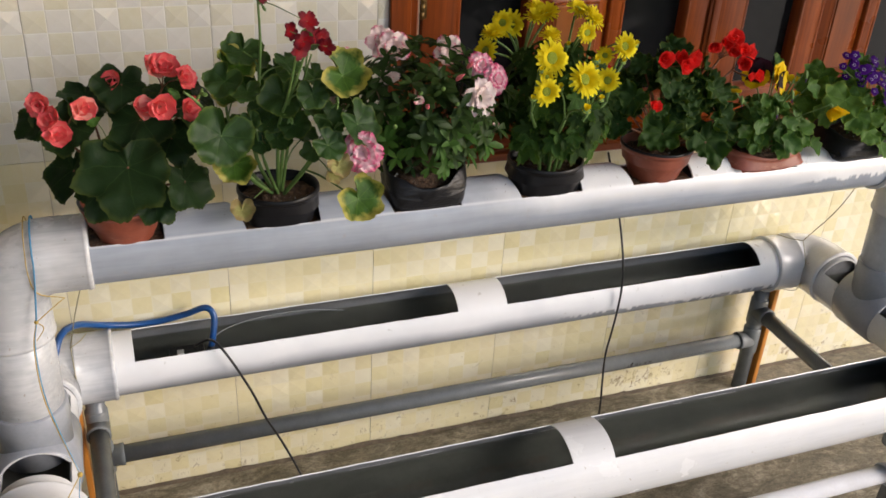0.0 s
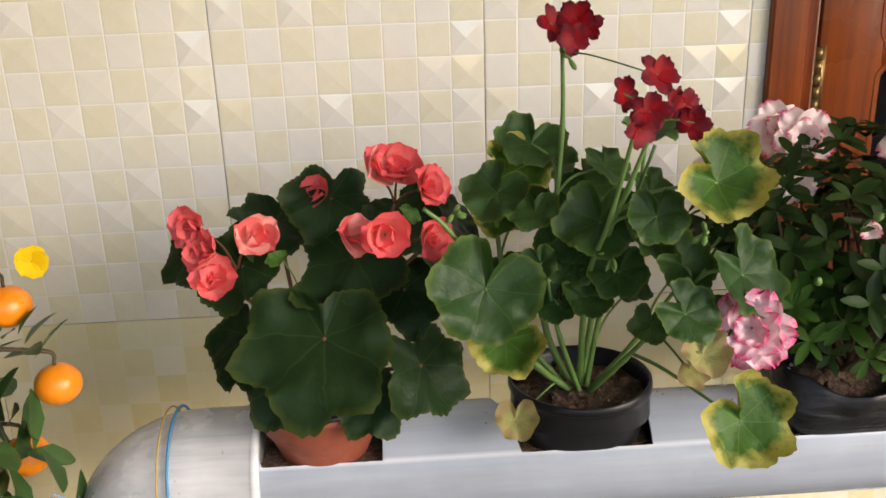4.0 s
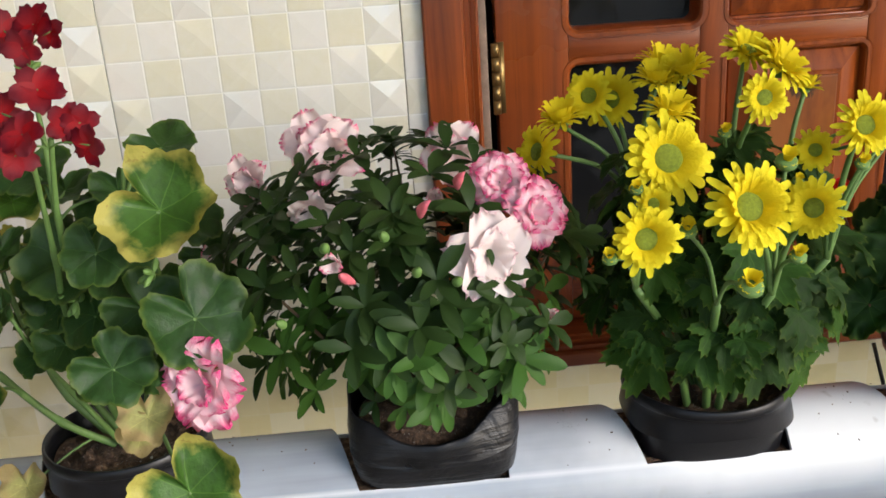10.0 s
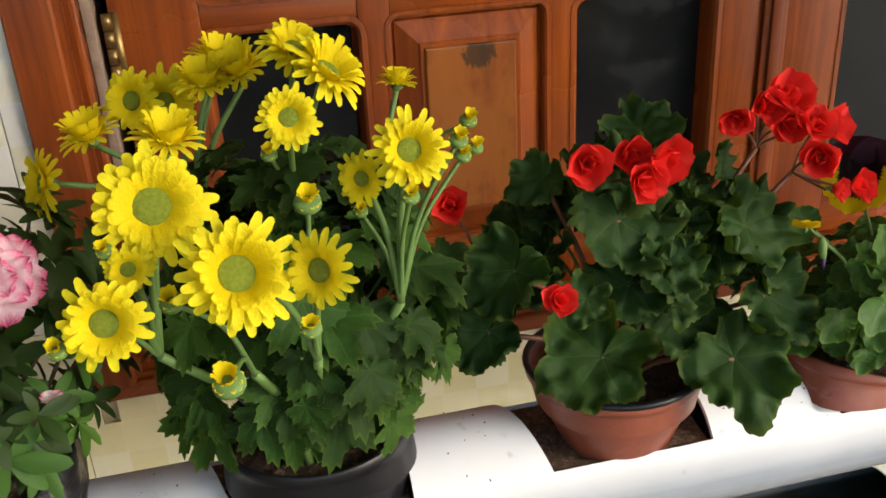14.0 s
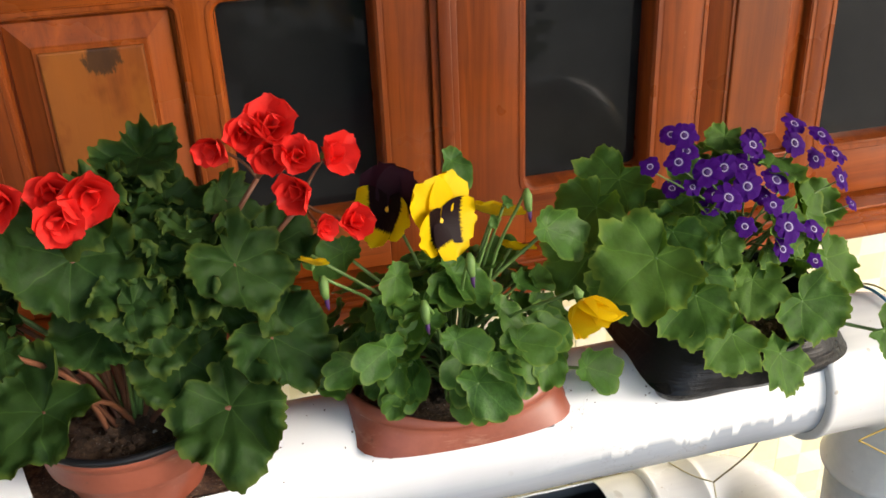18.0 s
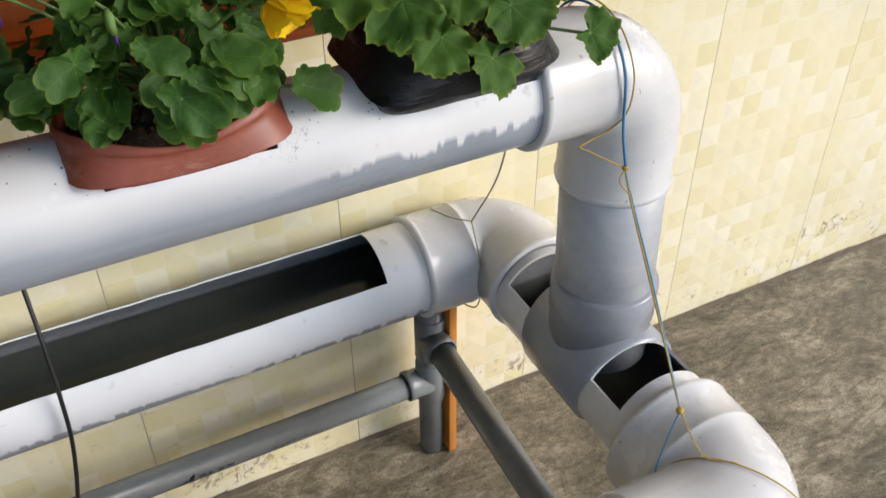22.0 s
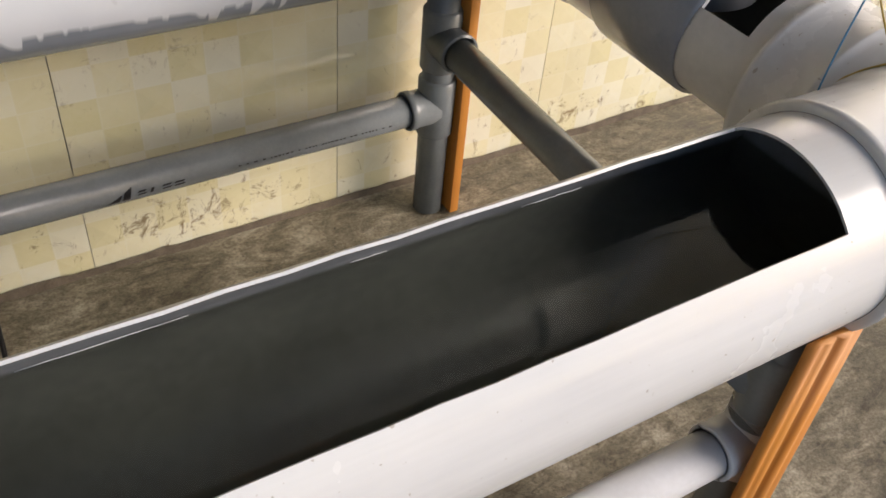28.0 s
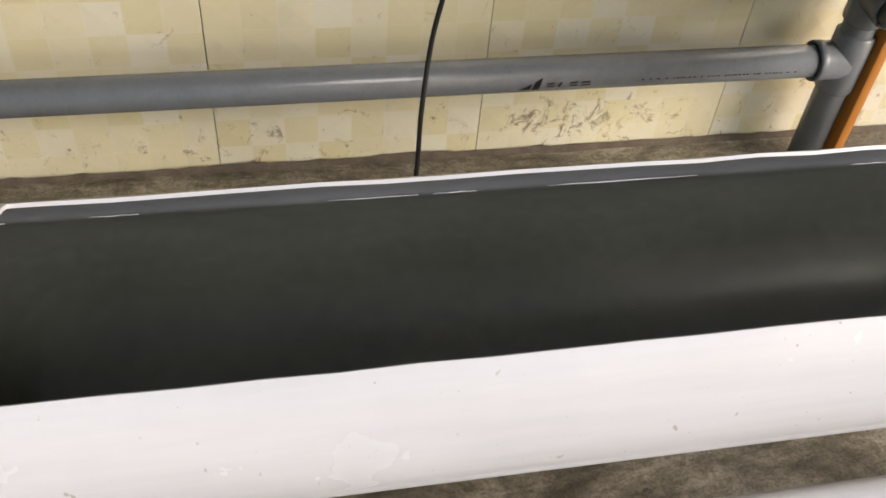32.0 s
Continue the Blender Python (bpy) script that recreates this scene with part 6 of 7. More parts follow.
def azalea():
    rng = random.Random(23)
    root = plant_root("potted_azalea", "azalea with pink-edged white flowers in a black nursery bag", "potted plant", 2, dx=0.004)
    pot(root, 0.055, 0.084, 0.204, M["bag"], bag=True, seed=3, wide=0.074, dip=0.050)
    foot = Vector((0, 0, 0.168))
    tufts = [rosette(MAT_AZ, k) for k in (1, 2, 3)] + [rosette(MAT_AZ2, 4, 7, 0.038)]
    c = local(root, 1.640, -0.035, 1.272)
    ends = []
    for i in range(285):
        a, h = rng.uniform(0, TAU), rng.uniform(-0.92, 1.0)
        k = math.sqrt(max(0.05, 1 - h * h))
        s = rng.uniform(0.45, 1.0) if i % 3 else 1.0
        p = c + Vector((math.cos(a) * k * 0.178 * s, math.sin(a) * k * 0.15 * s, h * 0.125 * s))
        nrm = (p - c) * 4 + Vector((0, -0.15, 0.55))
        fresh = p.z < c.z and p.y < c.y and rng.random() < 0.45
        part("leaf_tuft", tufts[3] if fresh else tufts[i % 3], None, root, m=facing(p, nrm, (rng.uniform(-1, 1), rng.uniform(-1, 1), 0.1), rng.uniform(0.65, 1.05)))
        ends.append(p)
    for i in range(26):
        bm = bmesh.new()
        e = ends[i * 5]
        a = foot + Vector((rng.uniform(-0.015, 0.015), rng.uniform(-0.015, 0.015), -0.01))
        pts = spline([a, a * 0.5 + e * 0.5 + Vector((rng.uniform(-0.02, 0.02), rng.uniform(-0.02, 0.02), -0.01)), e], 5)
        sweep(bm, pts, [0.0035 - 0.0022 * q / (len(pts) - 1) for q in range(len(pts))], 6)
        part("twig", bm, M["stem_dark"], root)
    for i, (x, dy, z, r) in enumerate(((1.493, 0.02, 1.362, 0.023), (1.559, 0.03, 1.392, 0.027), (1.577, 0, 1.389, 0.028), (1.554, -0.04, 1.347, 0.023), (1.694, 0, 1.38, 0.027), (1.727, -0.105, 1.375, 0.0244), (1.752, -0.125, 1.351, 0.0272), (1.708, -0.155, 1.326, 0.0367), (1.581, -0.16, 1.335, 0.0147), (1.464, -0.18, 1.244, 0.0358), (1.766, -0.115, 1.244, 0.0122), (1.455, 0.02, 1.274, 0.024), (1.673, -0.02, 1.343, 0.013))):
        p = local(root, x, dy, z)
        white = i in (3, 7)
        down = -0.6 if i == 3 else 0.2
        nrm = (p.x * 3 + rng.uniform(-0.3, 0.3), -0.9, down + rng.uniform(-0.2, 0.4))
        lay = ((3, 1.0, 60), (2, 0.8, 68)) if r < 0.018 else ((6, 1.05, 14), (5, 0.88, 36), (5, 0.62, 58)) if i in (5, 6, 9) else ((5, 1.15, 18), (5, 0.78, 48))
        flower(root, p, nrm, r * (0.94 if white else 1.10), P_AZW if white else P_AZP if i in (5, 6, 9) else P_AZ, None, lay, i + 60)
    azalea_buds(root, rng)


def azalea_buds(root, rng):
    """Closed pink buds and pale green leaf buds between the leaves."""
    pink = plain("pink bud", (0.72, 0.16, 0.20), 0.5, 0, 0.2, 90)
    for i, (x, dy, z) in enumerate(((1.654, -0.165, 1.368), (1.596, -0.175, 1.319), (1.688, -0.135, 1.381), (1.574, -0.18, 1.351), (1.646, -0.19, 1.328), (1.624, -0.175, 1.355), (1.678, -0.185, 1.315), (1.533, -0.165, 1.282))):
        bm = bmesh.new()
        if i < 3:
            sweep(bm, [(0, 0, 0), (0, 0, 0.006), (0.001, 0, 0.016), (0.004, 0, 0.026), (0.008, 0, 0.033)], [0.0015, 0.0032, 0.0046, 0.0030, 0.0006], 8)
        else:
            sweep(bm, [(0, 0, 0), (0, 0, 0.004), (0, 0, 0.009), (0, 0, 0.014)], [0.002, 0.0045, 0.004, 0.0006], 8)
        part("bud", bm, pink if i < 3 else E_BUDG, root, m=facing(local(root, x, dy, z), (rng.uniform(-0.5, 0.5), -0.7, 0.6), (0, 0, 1), 1.0))


def chrysanthemum():
    rng = random.Random(24)
    root = plant_root("potted_chrysanthemum", "bushy yellow chrysanthemum in full bloom in a black pot", "potted plant", 3)
    pot(root, 0.052, 0.089, 0.172, M["pot_black"], seed=4, wide=0.076, square=0.8)
    foot = Vector((0, 0, 0.12))
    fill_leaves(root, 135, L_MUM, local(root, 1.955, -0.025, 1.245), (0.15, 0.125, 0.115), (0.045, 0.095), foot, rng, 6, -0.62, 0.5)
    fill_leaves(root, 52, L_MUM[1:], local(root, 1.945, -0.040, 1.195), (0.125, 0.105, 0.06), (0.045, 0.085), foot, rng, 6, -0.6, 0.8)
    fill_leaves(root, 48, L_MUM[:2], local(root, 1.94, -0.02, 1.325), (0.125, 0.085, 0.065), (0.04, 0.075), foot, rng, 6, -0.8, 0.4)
    # main stems that fork below the flowers
    forks = []
    for x, dy, z in ((1.845, -0.12, 1.27), (1.91, -0.15, 1.26), (1.955, -0.16, 1.27), (2.025, -0.115, 1.28), (1.96, -0.03, 1.31), (1.88, 0.02, 1.31), (2.04, 0.02, 1.31)):
        p = local(root, x, dy, z)
        stalk(root, foot + Vector((p.x * 0.22, p.y * 0.22, 0.01)), p, 0.0046, M["stem"], 0.008, "stem")
        forks.append(p)
    # open heads: where, radius, which way they look, which petals
    front, left, up = (0.05, -0.92, 0.35), (-0.45, -0.85, 0.30), (0.0, -0.25, 1.0)
    heads = ((1.863, -0.151, 1.397, 0.037, (0.12, -0.90, 0.42), 0), (1.910, -0.210, 1.369, 0.035, (0.15, -0.90, 0.40), 1), (1.829, -0.209, 1.349, 0.027, (-0.10, -0.95, 0.25), 2), (1.960, -0.216, 1.366, 0.024, (-0.62, -0.75, 0.25), 0), (2.034, -0.142, 1.410, 0.026, front, 1), (2.003, -0.121, 1.386, 0.018, (-0.55, -0.8, 0.2), 2), (1.958, -0.113, 1.434, 0.021, (0.0, -0.95, 0.15), 0), (1.992, -0.065, 1.450, 0.031, (0.55, -0.45, 0.75), 1), (1.933, 0.022, 1.436, 0.026, (-0.4, -0.3, 1.0), 3), (1.867, 0.065, 1.406, 0.030, left, 2), (1.808, 0.025, 1.396, 0.025, (-0.25, -0.15, 1.0), 3), (1.877, -0.108, 1.425, 0.024, (0.2, -0.2, 1.0), 3), (2.060, 0.032, 1.409, 0.018, (0.15, 0.1, 1.0), 3), (1.844, -0.176, 1.367, 0.015, front, 2), (1.902, 0.018, 1.430, 0.025, up, 3), (1.775, -0.02, 1.378, 0.027, (-0.85, -0.45, 0.3), 0), (1.915, 0.05, 1.440, 0.024, (0.3, -0.2, 1.0), 3), (1.972, -0.035, 1.462, 0.025, (0.2, -0.6, 0.8), 1), (1.842, 0.055, 1.414, 0.025, left, 2))
    for i, (x, dy, z, r, nrm, kind) in enumerate(heads):
        p = local(root, x, dy, z)
        ray_head(root, p, nrm, r * 1.05, R_MUM[kind], E_GREEN, i)
        stalk(root, min(forks, key=lambda q: (q - p).length), p - Vector(nrm) * r * 0.25, 0.0030, M["stem"], 0.006)
    # buds and half-open heads
    for i, (x, dy, z, r) in enumerate(((1.961, -0.158, 1.387, 0.013), (1.897, -0.253, 1.319, 0.014), (2.032, -0.147, 1.377, 0.009), (2.075, -0.117, 1.403, 0.010), (1.950, -0.215, 1.325, 0.010), (1.868, -0.191, 1.346, 0.011), (1.943, -0.063, 1.392, 0.009), (2.004, -0.088, 1.347, 0.008), (2.082, -0.10, 1.385, 0.009), (1.80, -0.21, 1.335, 0.009), (1.832, -0.17, 1.378, 0.008), (2.10, -0.05, 1.395, 0.010), (2.105, -0.05, 1.372, 0.009))):
        p = local(root, x, dy, z)
        base = ray_head(root, p, (p.x, -0.5, 0.9), r * 0.95, R_MUMC, None, i + 50, True)
        base.name = "bud"
        stalk(root, min(forks, key=lambda q: (q - p).length), p, 0.0022, M["stem"], 0.006)


def red_begonia():
    rng = random.Random(25)
    root = plant_root("potted_red_begonia", "scarlet begonia with glossy crinkled leaves in a terracotta plastic pot", "potted plant", 4)
    pot(root, 0.050, 0.090, 0.180, M["terracotta"], None, M["pot_black"], seed=5, wide=0.055, square=0.15)
    foot = Vector((0, 0, 0.12))
    put_leaves(root, ((2.201, -0.09, 1.182, 0.054), (2.343, -0.07, 1.141, 0.055), (2.135, -0.05, 1.258, 0.044), (2.239, -0.03, 1.283, 0.057), (2.316, 0.03, 1.290, 0.046), (2.366, -0.03, 1.257, 0.047), (2.179, 0.0, 1.319, 0.029), (2.388, -0.04, 1.185, 0.051), (2.306, -0.03, 1.177, 0.046), (2.186, -0.09, 1.242, 0.025), (2.299, 0.06, 1.331, 0.041), (2.366, 0.02, 1.297, 0.031), (2.116, -0.03, 1.190, 0.039), (2.252, -0.03, 1.216, 0.044), (2.315, 0.0, 1.218, 0.041), (2.427, -0.02, 1.142, 0.037), (2.16, 0.02, 1.22, 0.045), (2.27, 0.05, 1.26, 0.05), (2.40, 0.03, 1.24, 0.045)), L_RB, foot, rng, 0.003, M["stem_red"], 0.5, 0.7, 0.94)
    fill_leaves(root, 38, L_RB, local(root, 2.27, 0.02, 1.225), (0.14, 0.08, 0.095), (0.05, 0.085), foot, rng, 2, -0.3, 0.4, 0.002)
    hubs = [local(root, *q) for q in ((2.235, 0.0, 1.30), (2.395, 0.01, 1.315), (2.43, 0.0, 1.29), (2.16, -0.06, 1.235), (2.12, 0.03, 1.25))]
    for q in hubs:
        stalk(root, foot, q, 0.003, M["stem_red"], 0.0)
    for i, (x, dy, z, r) in enumerate(((2.204, -0.04, 1.343, 0.020), (2.239, -0.04, 1.346, 0.018), (2.264, -0.05, 1.346, 0.022), (2.243, -0.06, 1.331, 0.019), (2.365, 0.0, 1.352, 0.016), (2.390, 0.0, 1.361, 0.018), (2.412, 0.0, 1.363, 0.022), (2.410, -0.01, 1.344, 0.018), (2.429, -0.02, 1.340, 0.018), (2.455, 0.0, 1.332, 0.021), (2.429, -0.04, 1.318, 0.019), (2.438, -0.05, 1.290, 0.012), (2.465, -0.04, 1.284, 0.017), (2.151, -0.11, 1.256, 0.015), (2.10, 0.03, 1.29, 0.018))):
        p = local(root, x, dy, z)
        flower(root, p, (rng.uniform(-0.6, 0.6), -0.9, rng.uniform(-0.1, 0.6)), r * 1.22, P_RB, None, ((4, 1.1, 32), (3, 0.75, 60)), i + 90)
        hub = min(hubs, key=lambda v: (v - p).length)
        stalk(root, hub, p + Vector((0, 0.008, -0.004)), 0.0016, M["stem_red"], 0.0)


def pansy():
    rng = random.Random(26)
    root = plant_root("potted_pansy", "yellow and black pansies in a wide terracotta plastic bowl", "potted plant", 5, dx=-0.004)
    pot(root, 0.052, 0.090, 0.152, M["terracotta"], bowl=True, seed=6, wide=0.084, square=1.8)
    foot = Vector((0, 0, 0.11))
    put_leaves(root, ((2.647, -0.03, 1.245, 0.033), (2.572, 0.02, 1.303, 0.020), (2.500, -0.05, 1.231, 0.020), (2.481, -0.09, 1.184, 0.024), (2.538, -0.10, 1.188, 0.022), (2.557, -0.10, 1.139, 0.030), (2.558, -0.03, 1.206, 0.026), (2.592, -0.06, 1.188, 0.020), (2.683, -0.05, 1.097, 0.031), (2.454, -0.07, 1.161, 0.022), (2.524, -0.06, 1.186, 0.020), (2.601, -0.08, 1.161, 0.026), (2.465, 0.02, 1.227, 0.026), (2.488, -0.04, 1.194, 0.020), (2.636, -0.06, 1.128, 0.024)), L_PAN, foot, rng, 0.0022, None, 0.1, 0.9, 1.3)
    fill_leaves(root, 120, L_PAN, local(root, 2.555, -0.005, 1.13), (0.122, 0.088, 0.09), (0.038, 0.075), foot, rng, 2, -0.2, 0.1, 0.0018)
    five = ((0, (P_PYD, 18)), (72, (P_PYD, 16)), (144, (P_PY[0], 12)), (216, (P_PY[1], 12)), (288, (P_PYD, 16)))
    for i, (x, dy, z, r, kind) in enumerate(((2.546, -0.03, 1.268, 0.041, "blotch"), (2.506, 0.0, 1.272, 0.040, "dark"), (2.610, 0.0, 1.250, 0.028, "yellow"), (2.626, -0.01, 1.216, 0.019, "yellow"), (2.640, -0.13, 1.225, 0.036, "nod"), (2.431, -0.03, 1.244, 0.015, "yellow"))):
        p = local(root, x, dy, z)
        nrm = {"blotch": (0.50, -0.86, 0.10), "dark": (-0.75, -0.5, 0.3), "yellow": (0.3, 0.5, 0.6), "nod": (0.3, -0.6, -0.8)}[kind]
        bm = bmesh.new()
        sweep(bm, [(0, 0, -0.35), (0, 0, -0.12), (0, 0, -0.02)], [0.04, 0.13, 0.05], 8)
        base = part("flower", bm, E_BUDG, root, m=facing(p, nrm, (0, 0, 1), r))
        for a, off in ((28, -12), (-28, -12), (100, 2), (-100, 2), (180, 8)):
            upper = abs(a) < 60
            me = P_PD if kind == "dark" and upper else (P_PY[0] if upper or kind in ("yellow", "nod") else P_PYD)
            lift = 55 if kind == "nod" else 10
            part("petal", me, None, base, m=pose(0, 0, 0.02 + 0.02 * (not upper), 0, 0, a) @ pose(0, 0, 0, lift + off, rng.uniform(-8, 8), 0) @ Matrix.Diagonal((1, 1.12 if upper else 0.92, 1, 1)))
        part("flower_eye", E_YEL, None, base, m=Matrix.Diagonal((0.7, 0.7, 0.7, 1)))
        stalk(root, foot, p + Vector((0, 0.01, 0.004)), 0.002, M["stem"], 0.015)
    # nodding buds with violet tips
    for x, dy, z in ((2.516, -0.085, 1.205), (2.560, -0.075, 1.238), (2.628, -0.03, 1.270), (2.436, -0.05, 1.225)):
        p = local(root, x, dy, z)
        stalk(root, foot + Vector((p.x * 0.3, p.y * 0.3, 0.01)), p + Vector((0, 0.004, 0.014)), 0.0018, M["stem"], 0.03)
        bm = bmesh.new()
        sweep(bm, [(0, 0.003, 0.016), (0, 0, 0.010), (0, -0.002, 0.002), (0.001, -0.003, -0.004)], [0.002, 0.0045, 0.004, 0.0025], 8)
        bud = part("bud", bm, E_BUDG, root, m=Matrix.Translation(p))
        bm = bmesh.new()
        sweep(bm, [(0.001, -0.003, -0.003), (0.001, -0.004, -0.010), (0.002, -0.004, -0.015)], [0.0024, 0.0018, 0.0006], 8)
        part("bud_tip", bm, M["violet"], bud, "violet petal tip")
    put_leaves(root, ((2.61, -0.02, 1.275, 0.008), (2.595, -0.03, 1.262, 0.008)), L_PAN, foot, rng, 0.0018)


def cineraria():
    rng = random.Random(27)
    root = plant_root("potted_cineraria", "cineraria with small violet daisy flowers in a black nursery bag", "potted plant", 6, dx=-0.01)
    pot(root, 0.055, 0.094, 0.186, M["bag"], bag=True, seed=7, wide=0.087, square=1.6, dip=0.034)
    foot = Vector((0, 0, 0.12))
    put_leaves(root, ((2.744, -0.06, 1.213, 0.051), (2.777, -0.08, 1.177, 0.043), (2.722, 0.03, 1.230, 0.043), (2.808, -0.10, 1.140, 0.038), (2.903, -0.07, 1.142, 0.038), (2.995, -0.085, 1.098, 0.030), (2.979, 0.0, 1.143, 0.038), (2.871, -0.09, 1.099, 0.035), (2.755, 0.05, 1.248, 0.041), (2.781, -0.02, 1.216, 0.039), (2.866, 0.04, 1.282, 0.021), (2.857, -0.05, 1.164, 0.035), (2.711, 0.02, 1.179, 0.041), (2.732, -0.02, 1.168, 0.034), (2.984, 0.05, 1.191, 0.032), (2.93, 0.02, 1.19, 0.035), (2.83, 0.0, 1.21, 0.035)), L_CIN, foot, rng, 0.0022, None, 0.5, 0.85, 1.0)
    fill_leaves(root, 26, L_CIN, local(root, 2.86, 0.01, 1.19), (0.12, 0.08, 0.09), (0.04, 0.07), foot, rng, 3, -0.3, 0.4, 0.0015)
    for i in range(16):
        q = local(root, 2.88 + rng.uniform(-0.10, 0.10), rng.uniform(-0.03, 0.05), 1.262 + rng.uniform(-0.03, 0.035))
        ray_head(root, q, (q.x * 3, -0.5, 0.9), rng.uniform(0.012, 0.016), R_CIN, E_CIN, i + 160)
    for i, (x, dy, z, r) in enumerate(((2.797, 0.0, 1.305, 0.013), (2.782, -0.02, 1.287, 0.013), (2.807, -0.03, 1.277, 0.015), (2.820, -0.05, 1.257, 0.015), (2.837, -0.01, 1.270, 0.014), (2.852, -0.03, 1.256, 0.015), (2.890, -0.02, 1.253, 0.016), (2.934, 0.02, 1.272, 0.015), (2.879, 0.01, 1.281, 0.014), (2.876, -0.04, 1.237, 0.011), (2.889, -0.05, 1.216, 0.016), (2.926, -0.04, 1.203, 0.012), (2.962, 0.02, 1.251, 0.011), (2.841, -0.05, 1.224, 0.011), (2.879, -0.06, 1.198, 0.012), (2.934, -0.04, 1.166, 0.009), (2.997, 0.02, 1.224, 0.014), (3.016, 0.02, 1.192, 0.009), (2.793, -0.03, 1.264, 0.009), (2.758, -0.01, 1.282, 0.010))):
        p = local(root, x, dy, z)
        ray_head(root, p, (p.x * 3 + rng.uniform(-0.2, 0.2), -0.75, 0.7 + rng.uniform(-0.2, 0.2)), r * 1.08, R_CIN, E_CIN, i + 120)
        stalk(root, local(root, 2.87, 0.0, 1.17), p + Vector((0, 0.004, -0.004)), 0.0011, M["stem"], 0.004)


def kumquat():
    """A kumquat bush in a pot on the floor beyond the rack's end."""
    rng = random.Random(28)
    root = thing("kumquat_tree", "potted kumquat bush with ripe orange fruit standing beside the rack", "potted tree", (0.46, -0.46, 0.0))
    pot(root, 0.13, 0.18, 0.34, M["terracotta"], seed=9, plainpot=True)
    bm = bmesh.new()
    pts = spline([(0, 0, 0.30), (0.02, 0.01, 0.55), (-0.01, 0, 0.85), (0.01, 0, 1.15)], 6)
    sweep(bm, pts, [0.016 - 0.009 * i / (len(pts) - 1) for i in range(len(pts))], 10)
    part("trunk", bm, M["stem_dark"], root)
    tufts = []
    for s in (1, 2, 3):
        r2 = random.Random(s)
        bm = bmesh.new()
        for i in range(7):
            a = i * 2.4 + r2.uniform(-0.3, 0.3)
            ln = r2.uniform(0.045, 0.075)
            lance(bm, (0, 0, i * 0.008), (math.cos(a), math.sin(a), r2.uniform(0.0, 0.7)), (0, 0, 1), ln, ln * 0.46, 0.15)
        tufts.append(mesh_of("leaf_tuft", bm, MAT_KUM, angle=180))
    c = Vector((0, 0, 1.02))
    for i in range(110):
        d = Vector((rng.gauss(0, 1), rng.gauss(0, 1), rng.gauss(0, 1))).normalized()
        p = c + Vector((d.x * 0.235, d.y * 0.22, d.z * 0.45)) * rng.uniform(0.55, 1.0)
        part("leaf_tuft", tufts[i % 3], None, root, m=facing(p, d + Vector((0, 0, 0.4)), (rng.uniform(-1, 1), rng.uniform(-1, 1), 0.2), rng.uniform(0.8, 1.2)))
        if i % 5 == 0:
            bm = bmesh.new()
            sweep(bm, spline([Vector((0, 0, max(0.5, p.z - 0.2))), p * 0.6 + Vector((0, 0, p.z * 0.35)), p], 4), 0.003, 6)
            part("branch", bm, M["stem_dark"], root)
    km = plain("orange kumquat skin", (0.78, 0.23, 0.008), 0.35, 0, 0.08, 60, 0.3)
    bm = bmesh.new()
    bmesh.ops.create_uvsphere(bm, u_segments=18, v_segments=12, radius=0.027)
    for v in bm.verts:
        v.co.z *= 0.9
    fruit = mesh_of("fruit", bm, km)
    for x, y, z in ((0.716, -0.40, 1.138), (0.664, -0.40, 1.045), (0.668, -0.38, 1.23), (0.60, -0.66, 1.12), (0.52, -0.67, 1.0), (0.42, -0.69, 1.2), (0.68, -0.50, 0.90), (0.64, -0.58, 0.80), (0.55, -0.62, 1.30), (0.35, -0.66, 0.95), (0.66, -0.48, 0.98)):
        q = Vector((x, y, z)) - root.location
        part("fruit", fruit, None, root, m=Matrix.Translation(q))
        bm = bmesh.new()
        top = q + Vector((0, 0, 0.023))
        sweep(bm, spline([Vector((0, 0, q.z - 0.05)), q * 0.5 + Vector((0, 0, q.z * 0.5 + 0.05)), top + Vector((-0.012, 0, 0.02)), top], 5), [0.0035 - 0.0001 * k for k in range(16)], 6)
        part("branch", bm, M["stem_dark"], root)
        for k in range(3):
            d = Vector((rng.uniform(-1, 0.15), rng.uniform(-0.6, 0.6), rng.uniform(0.1, 0.9)))
            part("leaf_tuft", tufts[k], None, root, m=facing(q + Vector((-0.02 - 0.035 * k, rng.uniform(-0.02, 0.02), 0.035 + 0.012 * k)), d, (rng.uniform(-1, 0.2), rng.uniform(-1, 1), 0.2), rng.uniform(0.7, 1.0)))
    flower(root, Vector((0.712, -0.40, 1.290)) - root.location, (0.4, -0.9, 0.2), 0.02, P_PY, None, ((5, 1.0, 25),), 3)


